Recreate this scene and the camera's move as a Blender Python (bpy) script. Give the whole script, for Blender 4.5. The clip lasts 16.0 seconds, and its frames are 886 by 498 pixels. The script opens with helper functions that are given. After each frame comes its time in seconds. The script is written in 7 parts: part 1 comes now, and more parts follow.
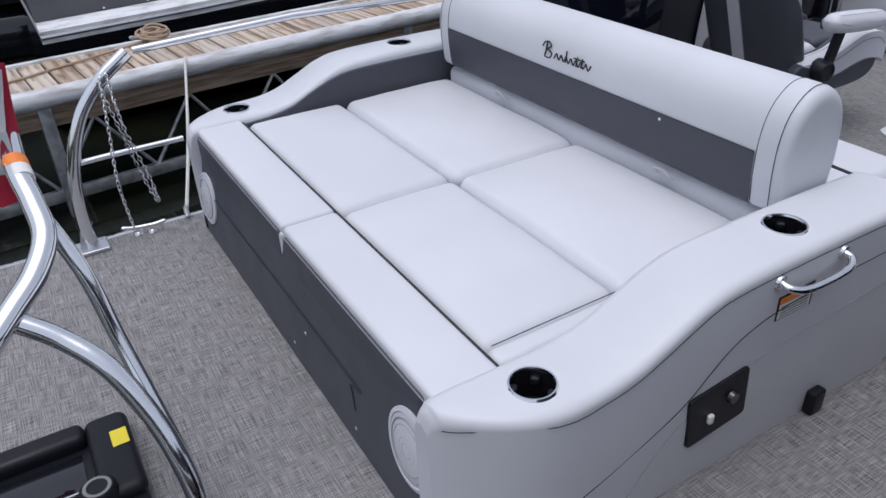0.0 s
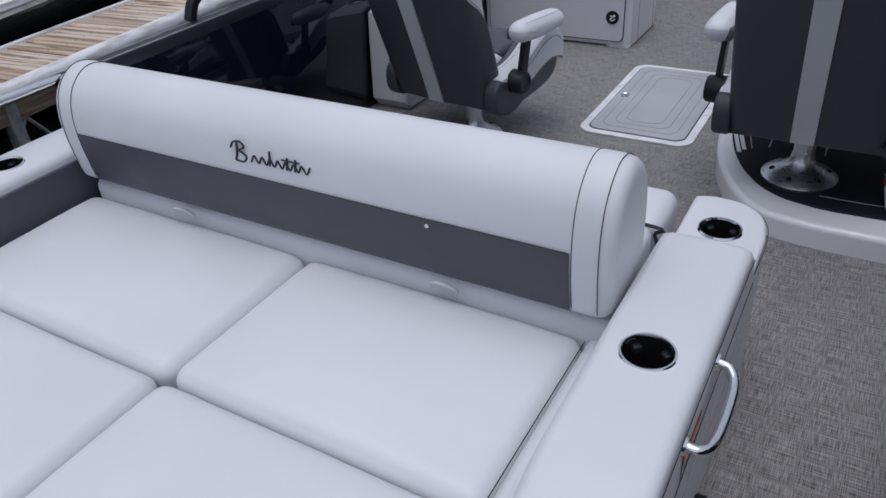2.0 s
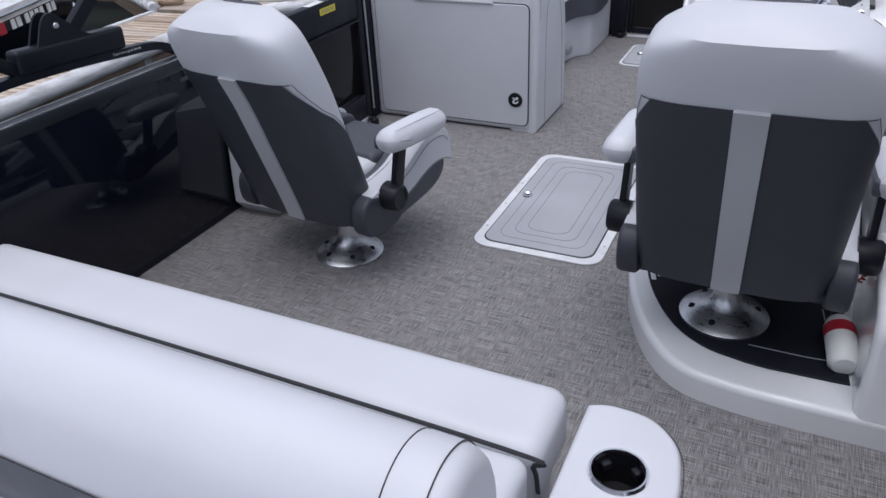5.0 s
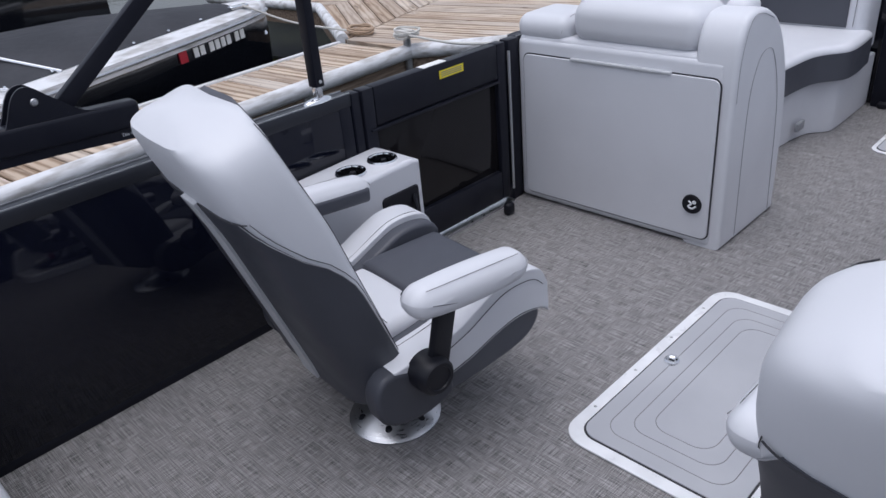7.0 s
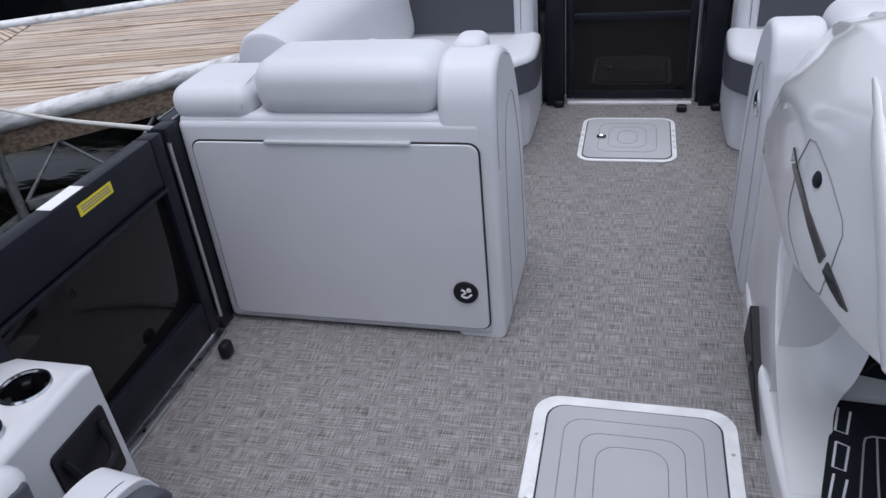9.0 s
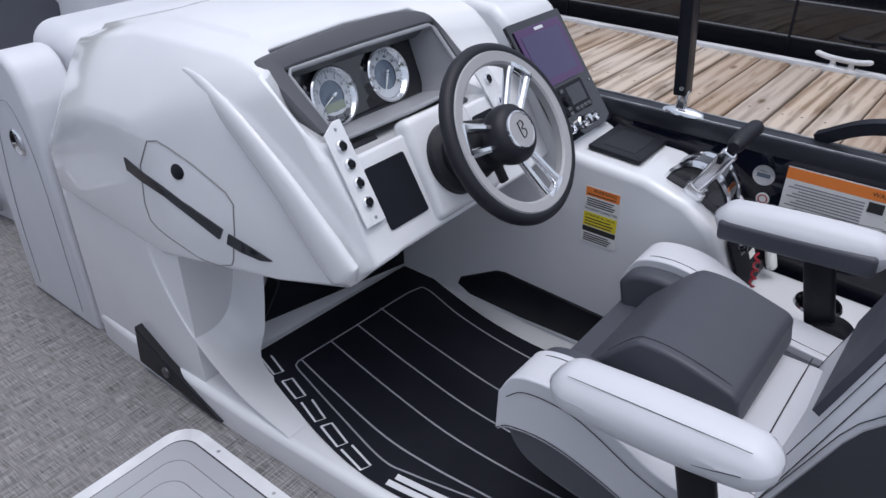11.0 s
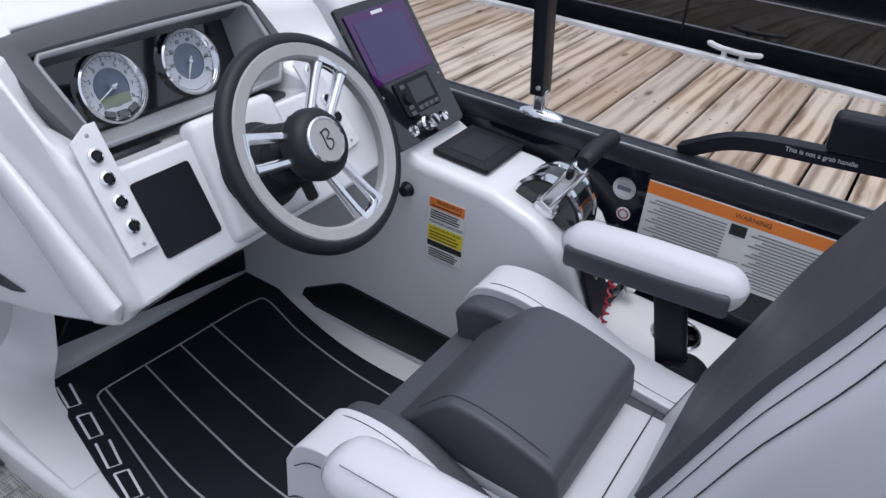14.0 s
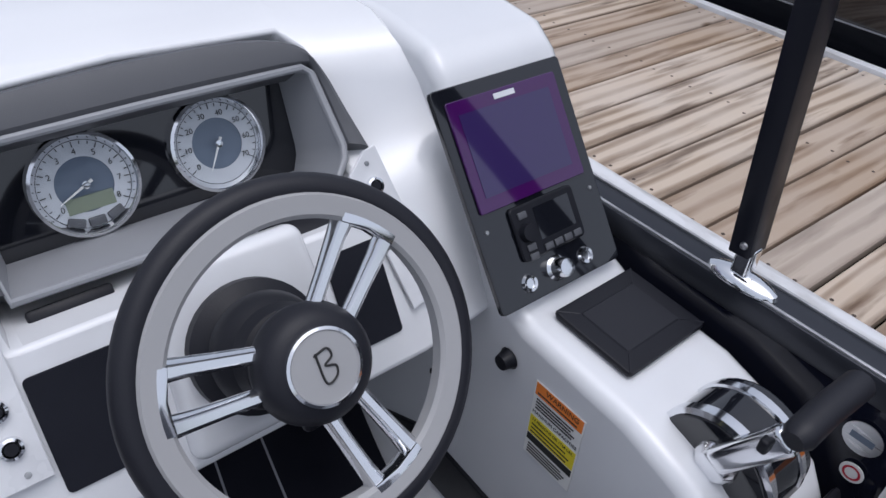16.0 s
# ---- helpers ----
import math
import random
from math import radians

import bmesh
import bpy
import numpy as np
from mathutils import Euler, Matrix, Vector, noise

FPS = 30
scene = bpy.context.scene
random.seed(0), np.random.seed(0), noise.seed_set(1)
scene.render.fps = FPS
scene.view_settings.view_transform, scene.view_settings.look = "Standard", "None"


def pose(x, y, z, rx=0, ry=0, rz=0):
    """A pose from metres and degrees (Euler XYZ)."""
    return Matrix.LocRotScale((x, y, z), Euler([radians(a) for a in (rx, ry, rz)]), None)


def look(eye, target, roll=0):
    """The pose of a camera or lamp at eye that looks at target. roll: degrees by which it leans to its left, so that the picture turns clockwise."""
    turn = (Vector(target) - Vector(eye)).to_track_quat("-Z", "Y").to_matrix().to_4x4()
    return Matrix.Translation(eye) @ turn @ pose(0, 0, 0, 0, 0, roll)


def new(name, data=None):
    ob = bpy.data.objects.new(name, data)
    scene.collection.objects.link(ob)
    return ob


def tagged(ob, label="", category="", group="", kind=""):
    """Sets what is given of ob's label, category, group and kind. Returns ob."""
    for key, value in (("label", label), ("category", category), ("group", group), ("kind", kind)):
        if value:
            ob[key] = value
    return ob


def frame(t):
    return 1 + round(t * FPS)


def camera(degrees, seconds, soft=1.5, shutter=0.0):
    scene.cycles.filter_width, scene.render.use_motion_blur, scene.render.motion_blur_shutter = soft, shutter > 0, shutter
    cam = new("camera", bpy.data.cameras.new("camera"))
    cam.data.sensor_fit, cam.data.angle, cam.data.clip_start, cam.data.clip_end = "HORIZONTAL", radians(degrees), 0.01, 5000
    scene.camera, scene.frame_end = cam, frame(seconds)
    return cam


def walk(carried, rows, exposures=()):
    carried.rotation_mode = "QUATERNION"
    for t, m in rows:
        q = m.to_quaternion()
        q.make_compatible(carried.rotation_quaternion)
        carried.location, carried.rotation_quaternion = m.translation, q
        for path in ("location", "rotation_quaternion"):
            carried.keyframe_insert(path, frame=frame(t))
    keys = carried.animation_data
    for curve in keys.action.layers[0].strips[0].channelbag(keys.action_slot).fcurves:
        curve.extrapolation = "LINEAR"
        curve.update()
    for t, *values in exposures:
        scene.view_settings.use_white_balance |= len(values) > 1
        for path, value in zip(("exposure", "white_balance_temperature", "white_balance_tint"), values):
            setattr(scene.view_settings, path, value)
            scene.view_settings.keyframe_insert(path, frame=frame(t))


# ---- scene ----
cam = camera(61.7, 16.0)

PATH = [
    (0, (1.511, -0.683, 1.426), (0.034, 0.168, 0.381), -2.5),
    (0.5, (1.021, -0.669, 1.358), (-0.323, 0.298, 0.237), -3.8),
    (1, (0.902, -0.544, 1.396), (-0.32, 0.547, 0.248), -4.5),
    (1.5, (0.882, -0.344, 1.429), (-0.206, 0.903, 0.305), -4.8),
    (1.9, (0.875, -0.277, 1.438), (-0.061, 1.094, 0.322), -5.4),
    (2, (0.862, -0.276, 1.44), (-0.031, 1.138, 0.344), -4.4),
    (2.2, (0.802, -0.296, 1.463), (0.045, 1.198, 0.37), -3.3),
    (2.5, (0.793, -0.314, 1.459), (0.179, 1.259, 0.388), -3.6),
    (3, (0.754, -0.393, 1.453), (0.406, 1.262, 0.384), -3.0),
    (3.5, (0.771, -0.338, 1.462), (0.493, 1.348, 0.423), -2.5),
    (4, (0.826, -0.102, 1.468), (0.448, 1.585, 0.463), -1.6),
    (4.3, (0.838, 0.043, 1.448), (0.356, 1.709, 0.453), -1.7),
    (4.5, (0.828, 0.157, 1.445), (0.263, 1.794, 0.444), -1.9),
    (4.8, (0.808, 0.3, 1.432), (0.103, 1.889, 0.441), -2.4),
    (5, (0.783, 0.419, 1.449), (0.008, 1.957, 0.432), -3.0),
    (5.2, (0.795, 0.55, 1.435), (-0.068, 2.036, 0.412), -3.8),
    (7.3, (0.624, 1.584, 1.383), (-0.667, 2.786, 0.441), -5.3),
    (7.5, (0.587, 1.653, 1.374), (-0.693, 2.866, 0.43), -5.5),
    (8, (0.367, 1.8, 1.346), (-0.771, 3.129, 0.378), -5.9),
    (8.5, (0.16, 1.9, 1.404), (-0.726, 3.395, 0.414), -6.6),
    (9, (-0.024, 2.087, 1.422), (-0.506, 3.725, 0.38), -5.9),
    (9.5, (-0.09, 2.248, 1.406), (-0.065, 3.927, 0.32), -5.6),
    (10, (-0.157, 2.298, 1.414), (0.491, 3.824, 0.296), -3.4),
    (10.1, (-0.165, 2.289, 1.43), (0.58, 3.772, 0.314), -2.5),
    (10.2, (-0.202, 2.298, 1.414), (0.656, 3.721, 0.302), -2.4),
    (12.3, (-0.558, 2.02, 1.374), (0.933, 2.875, 0.351), 1.5),
    (12.5, (-0.58, 2.035, 1.372), (0.92, 2.862, 0.339), 1.9),
    (13, (-0.521, 2.076, 1.372), (0.973, 2.887, 0.318), 2.8),
    (13.5, (-0.297, 2.12, 1.378), (1.174, 2.938, 0.298), 3.9),
    (14, (-0.097, 2.191, 1.361), (1.323, 3.06, 0.253), 4.4),
    (14.5, (0.126, 2.33, 1.36), (1.457, 3.28, 0.208), 4.6),
    (15, (0.323, 2.401, 1.356), (1.543, 3.441, 0.16), 4.4),
    (15.5, (0.465, 2.449, 1.36), (1.585, 3.565, 0.135), 4.4),
    (16, (0.484, 2.5, 1.352), (1.521, 3.693, 0.126), 4.3),
]
walk(cam, [(t, look(eye, target, roll)) for t, eye, target, roll in PATH], [(0, 0.08, 6000, 13), (1, -0.15, 6000, 13), (2, -0.15, 6000, 13), (3.2, 0.14, 6000, 13), (4, 0.21, 6000, 13), (5.2, 0.15, 6000, 13), (7.5, 0.24, 6000, 13), (10, 0.17, 6000, 13), (12.5, 0.34, 6000, 13), (14.5, 0.23, 6000, 13), (16, 0.08, 6000, 13)])

# ---- world and light: bright overcast ----
world = bpy.data.worlds.new("overcast_sky")
scene.world = world
world.use_nodes = True
_nt = world.node_tree
_bg = _nt.nodes["Background"]
_sky = _nt.nodes.new("ShaderNodeTexSky")
_sky.sky_type, _sky.sun_disc = "NISHITA", False
_sky.sun_elevation, _sky.sun_rotation = radians(81), radians(175)
_sky.air_density, _sky.dust_density, _sky.ozone_density = 1.0, 4.0, 1.0
_hsv = _nt.nodes.new("ShaderNodeHueSaturation")
_hsv.inputs["Saturation"].default_value = 0.35
_nt.links.new(_sky.outputs[0], _hsv.inputs["Color"])
_nt.links.new(_hsv.outputs[0], _bg.inputs["Color"])
_bg.inputs["Strength"].default_value = 0.15
sun = new("sun", bpy.data.lights.new("sun", "SUN"))
sun.data.energy, sun.data.angle, sun.data.color = 0.5, radians(70), (1.0, 0.97, 0.94)
sun.matrix_world = look((0, 0, 0), (-0.02, 0.22, -1.4))


# ---- materials ----
def srgb(r, g, b):
    f = lambda c: c / 12.92 if c <= 0.04045 else ((c + 0.055) / 1.055) ** 2.4
    return (f(r / 255), f(g / 255), f(b / 255), 1)


class Mat:
    """A small builder of node materials."""

    def __init__(self, name, color, rough=0.5, metal=0.0, coat=0.0, spec=0.5):
        self.m = bpy.data.materials.new(name)
        self.m.use_nodes = True
        self.t = self.m.node_tree
        self.b = self.t.nodes["Principled BSDF"]
        self.b.inputs["Base Color"].default_value = color if len(color) == 4 else (*color, 1)
        self.b.inputs["Roughness"].default_value = rough
        self.b.inputs["Metallic"].default_value = metal
        self.b.inputs["Coat Weight"].default_value = coat
        self.b.inputs["Specular IOR Level"].default_value = spec
        self.color = self.b.inputs["Base Color"].default_value[:]
        self.co = self.t.nodes.new("ShaderNodeTexCoord").outputs["Object"]
        self.h = None

    def node(self, kind, **kw):
        n = self.t.nodes.new(kind)
        for k, v in kw.items():
            n.inputs[k.replace("_", " ")].default_value = v
        return n

    def link(self, a, b):
        self.t.links.new(a, b)

    def noise(self, scale, detail=3.0, stretch=None):
        n = self.node("ShaderNodeTexNoise", Scale=scale, Detail=detail)
        src = self.co
        if stretch:
            mp = self.node("ShaderNodeMapping", Scale=stretch)
            self.link(src, mp.inputs["Vector"])
            src = mp.outputs[0]
        self.link(src, n.inputs["Vector"])
        return n.outputs["Fac"]

    def mix(self, fac, a, b, lo=0.35, hi=0.65):
        r = self.node("ShaderNodeMapRange")
        r.inputs["From Min"].default_value, r.inputs["From Max"].default_value = lo, hi
        self.link(fac, r.inputs["Value"])
        n = self.t.nodes.new("ShaderNodeMix")
        n.data_type = "RGBA"
        self.link(r.outputs[0], n.inputs["Factor"])
        for s, v in ((n.inputs[6], a), (n.inputs[7], b)):
            if hasattr(v, "is_linked"):
                self.link(v, s)
            else:
                s.default_value = v if len(v) == 4 else (*v, 1)
        return n.outputs[2]

    def base(self, sock):
        self.link(sock, self.b.inputs["Base Color"])
        return self

    def rough(self, fac, lo, hi):
        r = self.node("ShaderNodeMapRange")
        r.inputs["From Min"].default_value, r.inputs["From Max"].default_value = 0.3, 0.7
        r.inputs["To Min"].default_value, r.inputs["To Max"].default_value = lo, hi
        self.link(fac, r.inputs["Value"])
        self.link(r.outputs[0], self.b.inputs["Roughness"])
        return self

    def bump(self, fac, strength, dist):
        n = self.node("ShaderNodeBump", Strength=strength, Distance=dist)
        self.link(fac, n.inputs["Height"])
        if self.h:
            self.link(self.h, n.inputs["Normal"])
        self.h = n.outputs[0]
        self.link(self.h, self.b.inputs["Normal"])
        return self


def tint(c, k):
    return (c[0] * k, c[1] * k, c[2] * k, 1)


def vinyl(name, c, rough=0.42):
    m = Mat(name, c, rough)
    m.base(m.mix(m.noise(2.2, 4), tint(c, 0.955), tint(c, 1.03)))
    m.rough(m.noise(9, 3), rough - 0.05, rough + 0.06)
    m.bump(m.noise(900, 2), 0.10, 0.001).bump(m.noise(7, 2), 0.10, 0.01)
    return m.m


VINYL = vinyl("light_grey_vinyl", (0.63, 0.64, 0.675, 1))
VINYL_SIDE = vinyl("grey_white_vinyl", (0.60, 0.61, 0.645, 1), 0.46)
DARK = vinyl("charcoal_vinyl", (0.062, 0.066, 0.082, 1), 0.5)
# the same charcoal for chair backs, darkened for the weaker light there
DARKB = vinyl("shaded_charcoal_vinyl", (0.044, 0.047, 0.060, 1), 0.5)
DARK2 = vinyl("black_grey_vinyl", (0.026, 0.029, 0.040, 1), 0.55)
STRIPE = vinyl("mid_grey_vinyl", (0.47, 0.48, 0.50, 1), 0.5)
THREAD = Mat("dark_thread", (0.03, 0.03, 0.036), 0.8).m
THREAD_L = Mat("grey_thread", (0.30, 0.30, 0.32), 0.8).m

_m = Mat("white_gelcoat", (0.66, 0.675, 0.72), 0.22, coat=0.5)
_m.base(_m.mix(_m.noise(3, 3), (0.73, 0.74, 0.76), (0.78, 0.79, 0.805))).rough(_m.noise(5), 0.10, 0.20)
_m.bump(_m.noise(45, 2), 0.02, 0.004)
GEL = _m.m
_m = Mat("grey_dash_plastic", (0.085, 0.088, 0.098), 0.5)
_m.bump(_m.noise(700, 2), 0.15, 0.001).rough(_m.noise(12), 0.42, 0.56)
DASH = _m.m
_m = Mat("soft_grey_trim", (0.30, 0.31, 0.33), 0.45)
_m.bump(_m.noise(500, 2), 0.1, 0.001)
TRIM = _m.m
_m = Mat("black_plastic", (0.009, 0.0095, 0.014), 0.42, spec=0.28)
_m.bump(_m.noise(600, 2), 0.12, 0.001).rough(_m.noise(8), 0.34, 0.5)
BLACK = _m.m
_m = Mat("black_rubber_leather", (0.012, 0.0125, 0.018), 0.48, spec=0.35)
_m.bump(_m.noise(420, 3), 0.2, 0.001)
LEATHER = _m.m
GLOSS = Mat("gloss_black_panel", (0.008, 0.009, 0.013), 0.06, coat=0.6).m
_m = Mat("chrome", (0.82, 0.83, 0.85), 0.10, metal=1.0)
_m.rough(_m.noise(14, 3), 0.06, 0.16)
CHROME = _m.m
_m = Mat("brushed_aluminium", (0.62, 0.63, 0.65), 0.32, metal=1.0)
_m.rough(_m.noise(30, 3, (1, 1, 12)), 0.25, 0.42)
ALU = _m.m
_m = Mat("dull_galvanised_steel", (0.42, 0.43, 0.44), 0.5, metal=0.8)
_m.base(_m.mix(_m.noise(18, 5), (0.30, 0.31, 0.32), (0.52, 0.53, 0.54))).rough(_m.noise(25), 0.4, 0.65)
GALV = _m.m
_m = Mat("anodised_fence_frame", (0.010, 0.011, 0.018), 0.34, spec=0.25)
_m.rough(_m.noise(20), 0.28, 0.42)
FRAME = _m.m
_m = Mat("fence_top_grey", (0.035, 0.038, 0.048), 0.38, metal=0.5)
FRAME_TOP = _m.m
_m = Mat("navy_black_fence_panel", (0.005, 0.006, 0.013), 0.10, spec=0.45)
_m.rough(_m.noise(3, 3), 0.03, 0.07)
PANEL = _m.m
_m = Mat("smoked_acrylic", (0.010, 0.009, 0.010), 0.05, spec=0.28)
SMOKE = _m.m
_m = Mat("white_rub_rail", (0.62, 0.63, 0.66), 0.45)
_m.base(_m.mix(_m.noise(5, 6, (3, 1, 6)), (0.40, 0.39, 0.38), (0.70, 0.71, 0.73), 0.30, 0.55)).rough(_m.noise(9), 0.35, 0.6).bump(_m.noise(30, 4), 0.25, 0.004)
PIPE = _m.m
CUPIN = Mat("cup_black", (0.008, 0.008, 0.010), 0.22).m
RED = Mat("red_plastic", (0.42, 0.012, 0.03), 0.45).m
WHITE = Mat("white_label", (0.78, 0.78, 0.76), 0.45).m
ORANGE = Mat("orange_label", (0.85, 0.24, 0.04), 0.45).m
YELLOW = Mat("yellow_label", (0.80, 0.66, 0.03), 0.45).m
INK = Mat("label_ink", (0.02, 0.02, 0.02), 0.6).m
INKG = Mat("label_fine_print", (0.22, 0.22, 0.22), 0.6).m
MATLINE = Mat("pale_mat_line", (0.32, 0.33, 0.36), 0.7).m
MATWHITE = Mat("white_mat_inlay", (0.70, 0.71, 0.74), 0.6).m
GRIP = vinyl("warm_grey_grip_vinyl", (0.36, 0.36, 0.365, 1), 0.45)
CLOTH_RED = vinyl("red_cloth", (0.45, 0.02, 0.05, 1), 0.8)

# woven vinyl floor: crossing threads of pale and dark grey with brown flecks
_m = Mat("woven_vinyl_floor", (0.2, 0.2, 0.2), 0.72)
_a = _m.noise(1.0, 1, (480, 20, 1))
_b = _m.noise(1.0, 1, (12, 480, 1))
_c1 = _m.mix(_a, (0.028, 0.028, 0.031), (0.40, 0.39, 0.395), 0.34, 0.68)
_c2 = _m.mix(_b, (0.030, 0.028, 0.029), (0.44, 0.42, 0.415), 0.34, 0.68)
_c = _m.mix(_m.noise(70, 2), _c1, _c2, -0.5, 1.5)
_c = _m.mix(_m.noise(1.0, 2, (9, 150, 1)), _c, (0.235, 0.205, 0.185), 0.55, 1.1)
_c = _m.mix(_m.noise(1.3, 4), _c, (0.16, 0.155, 0.16), 0.45, 1.3)
_m.base(_c).bump(_a, 0.35, 0.002).bump(_b, 0.35, 0.002)
FLOOR = _m.m

_m = Mat("hatch_foam_pad", (0.40, 0.41, 0.44), 0.62)
_m.base(_m.mix(_m.noise(3, 4), (0.37, 0.38, 0.41), (0.42, 0.43, 0.46))).bump(_m.noise(800, 2), 0.25, 0.001)
FOAM = _m.m
_m = Mat("black_foam_mat", (0.010, 0.011, 0.018), 0.62, spec=0.22)
_m.base(_m.mix(_m.noise(6, 4), (0.007, 0.008, 0.014), (0.012, 0.013, 0.020))).bump(_m.noise(800, 2), 0.3, 0.001)
BLACKMAT = _m.m
_m = Mat("white_alu_rim", (0.74, 0.75, 0.77), 0.3)
_m.base(_m.mix(_m.noise(12, 4), (0.68, 0.69, 0.71), (0.78, 0.79, 0.81))).rough(_m.noise(20), 0.25, 0.42)
RIM = _m.m

# weathered dock boards, each shifted in tone by its object's random value
_m = Mat("weathered_board", (0.4, 0.33, 0.26), 0.82)
_rnd = _m.t.nodes.new("ShaderNodeObjectInfo").outputs["Random"]
_mp = _m.node("ShaderNodeMapping", Scale=(1.0, 9.0, 9.0))
_off = _m.node("ShaderNodeVectorMath")
_off.operation = "ADD"
_sc = _m.node("ShaderNodeCombineXYZ")
_mul = _m.node("ShaderNodeMath")
_mul.operation = "MULTIPLY"
_mul.inputs[1].default_value = 57.0
_m.link(_rnd, _mul.inputs[0])
_m.link(_mul.outputs[0], _sc.inputs["X"])
_m.link(_mul.outputs[0], _sc.inputs["Z"])
_m.link(_m.co, _off.inputs[0])
_m.link(_sc.outputs[0], _off.inputs[1])
_m.link(_off.outputs[0], _mp.inputs["Vector"])
_wv = _m.node("ShaderNodeTexWave", Scale=0.62, Distortion=5.0, Detail=5.0, Detail_Scale=1.6)
_wv.bands_direction = "Y"
_m.link(_mp.outputs[0], _wv.inputs["Vector"])
_n1 = _m.node("ShaderNodeTexNoise", Scale=1.6, Detail=5.0)
_m.link(_off.outputs[0], _n1.inputs["Vector"])
_n2 = _m.node("ShaderNodeTexNoise", Scale=2.5, Detail=6.0)
_m.link(_mp.outputs[0], _n2.inputs["Vector"])
_c = _m.mix(_wv.outputs["Fac"], (0.25, 0.175, 0.115), (0.56, 0.46, 0.36), 0.0, 0.6)
_c = _m.mix(_n1.outputs["Fac"], _c, (0.62, 0.55, 0.48), 0.46, 0.78)
_c = _m.mix(_n2.outputs["Fac"], (0.13, 0.085, 0.055), _c, 0.30, 0.46)
_rn2 = _m.node("ShaderNodeMath")
_rn2.operation = "FRACT"
_rn3 = _m.node("ShaderNodeMath")
_rn3.operation = "MULTIPLY"
_rn3.inputs[1].default_value = 17.3
_m.link(_rnd, _rn3.inputs[0])
_m.link(_rn3.outputs[0], _rn2.inputs[0])
_c = _m.mix(_rnd, _c, (0.25, 0.165, 0.105), 0.35, 1.45)
_c = _m.mix(_rn2.outputs[0], _c, (0.47, 0.43, 0.39), 0.5, 1.6)
_vor = _m.node("ShaderNodeTexVoronoi", Scale=1.0)
_vm = _m.node("ShaderNodeMapping", Scale=(2.2, 5.5, 0.0))
_m.link(_off.outputs[0], _vm.inputs["Vector"])
_m.link(_vm.outputs[0], _vor.inputs["Vector"])
_c = _m.mix(_vor.outputs["Distance"], (0.12, 0.075, 0.045), _c, 0.03, 0.10)
_m.base(_c).bump(_wv.outputs["Fac"], 0.4, 0.003).bump(_n2.outputs["Fac"], 0.4, 0.003)
BOARD = _m.m
_m = Mat("dock_timber", (0.30, 0.22, 0.16), 0.8)
_m.base(_m.mix(_m.noise(4, 5, (12, 1, 12)), (0.17, 0.115, 0.08), (0.36, 0.28, 0.21))).bump(_m.noise(8, 4, (12, 1, 12)), 0.3, 0.004)
TIMBER = _m.m
_m = Mat("dark_lake_water", (0.006, 0.008, 0.008), 0.05, spec=0.15)
_m.base(_m.mix(_m.noise(0.9, 5), (0.004, 0.006, 0.007), (0.016, 0.018, 0.011)))
_m.bump(_m.noise(3.0, 3, (1, 1.8, 1)), 0.10, 0.03)
WATER = _m.m
_m = Mat("black_boat_hull", (0.008, 0.009, 0.013), 0.10, coat=0.6)
_m.bump(_m.noise(1.5, 2), 0.05, 0.02)
HULL = _m.m
_m = Mat("black_canvas_cover", (0.022, 0.024, 0.031), 0.75)
_m.base(_m.mix(_m.noise(2, 4), (0.017, 0.019, 0.026), (0.032, 0.034, 0.042))).bump(_m.noise(5, 3), 0.6, 0.03).bump(_m.noise(600, 2), 0.2, 0.001)
CANVAS = _m.m
_m = Mat("tan_rope", (0.42, 0.31, 0.22), 0.9)
_m.bump(_m.noise(160, 2, (1, 1, 3)), 0.5, 0.004)
ROPE = _m.m
_m = Mat("white_rope", (0.6, 0.59, 0.56), 0.9)
_m.bump(_m.noise(160, 2, (1, 1, 3)), 0.5, 0.004)
ROPE_W = _m.m
_m = Mat("violet_display_glass", (0.034, 0.020, 0.095), 0.07, coat=0.6)
SCREEN_RIM = Mat("violet_display_edge", (0.050, 0.005, 0.085), 0.08, coat=0.6).m
SCREEN = _m.m
DIAL = Mat("silver_dial", (0.52, 0.54, 0.57), 0.35).m
DIALBLUE = Mat("blue_grey_dial_centre", (0.11, 0.14, 0.19), 0.25).m
LCD = Mat("green_grey_lcd", (0.20, 0.23, 0.17), 0.2).m


# ---- building helpers ----
HOME = {}


def thing(name, loc=(0, 0, 0), label="", category="", group="", kind=""):
    ob = new(name)
    ob.empty_display_size = 0.1
    ob.location = loc
    HOME[ob.name] = Vector(loc)
    return tagged(ob, label, category, group, kind)


def smooth(bm, angle=40):
    lim = radians(angle)
    for f in bm.faces:
        f.smooth = True
    for e in bm.edges:
        if len(e.link_faces) == 2 and e.calc_face_angle(0) > lim:
            e.smooth = False


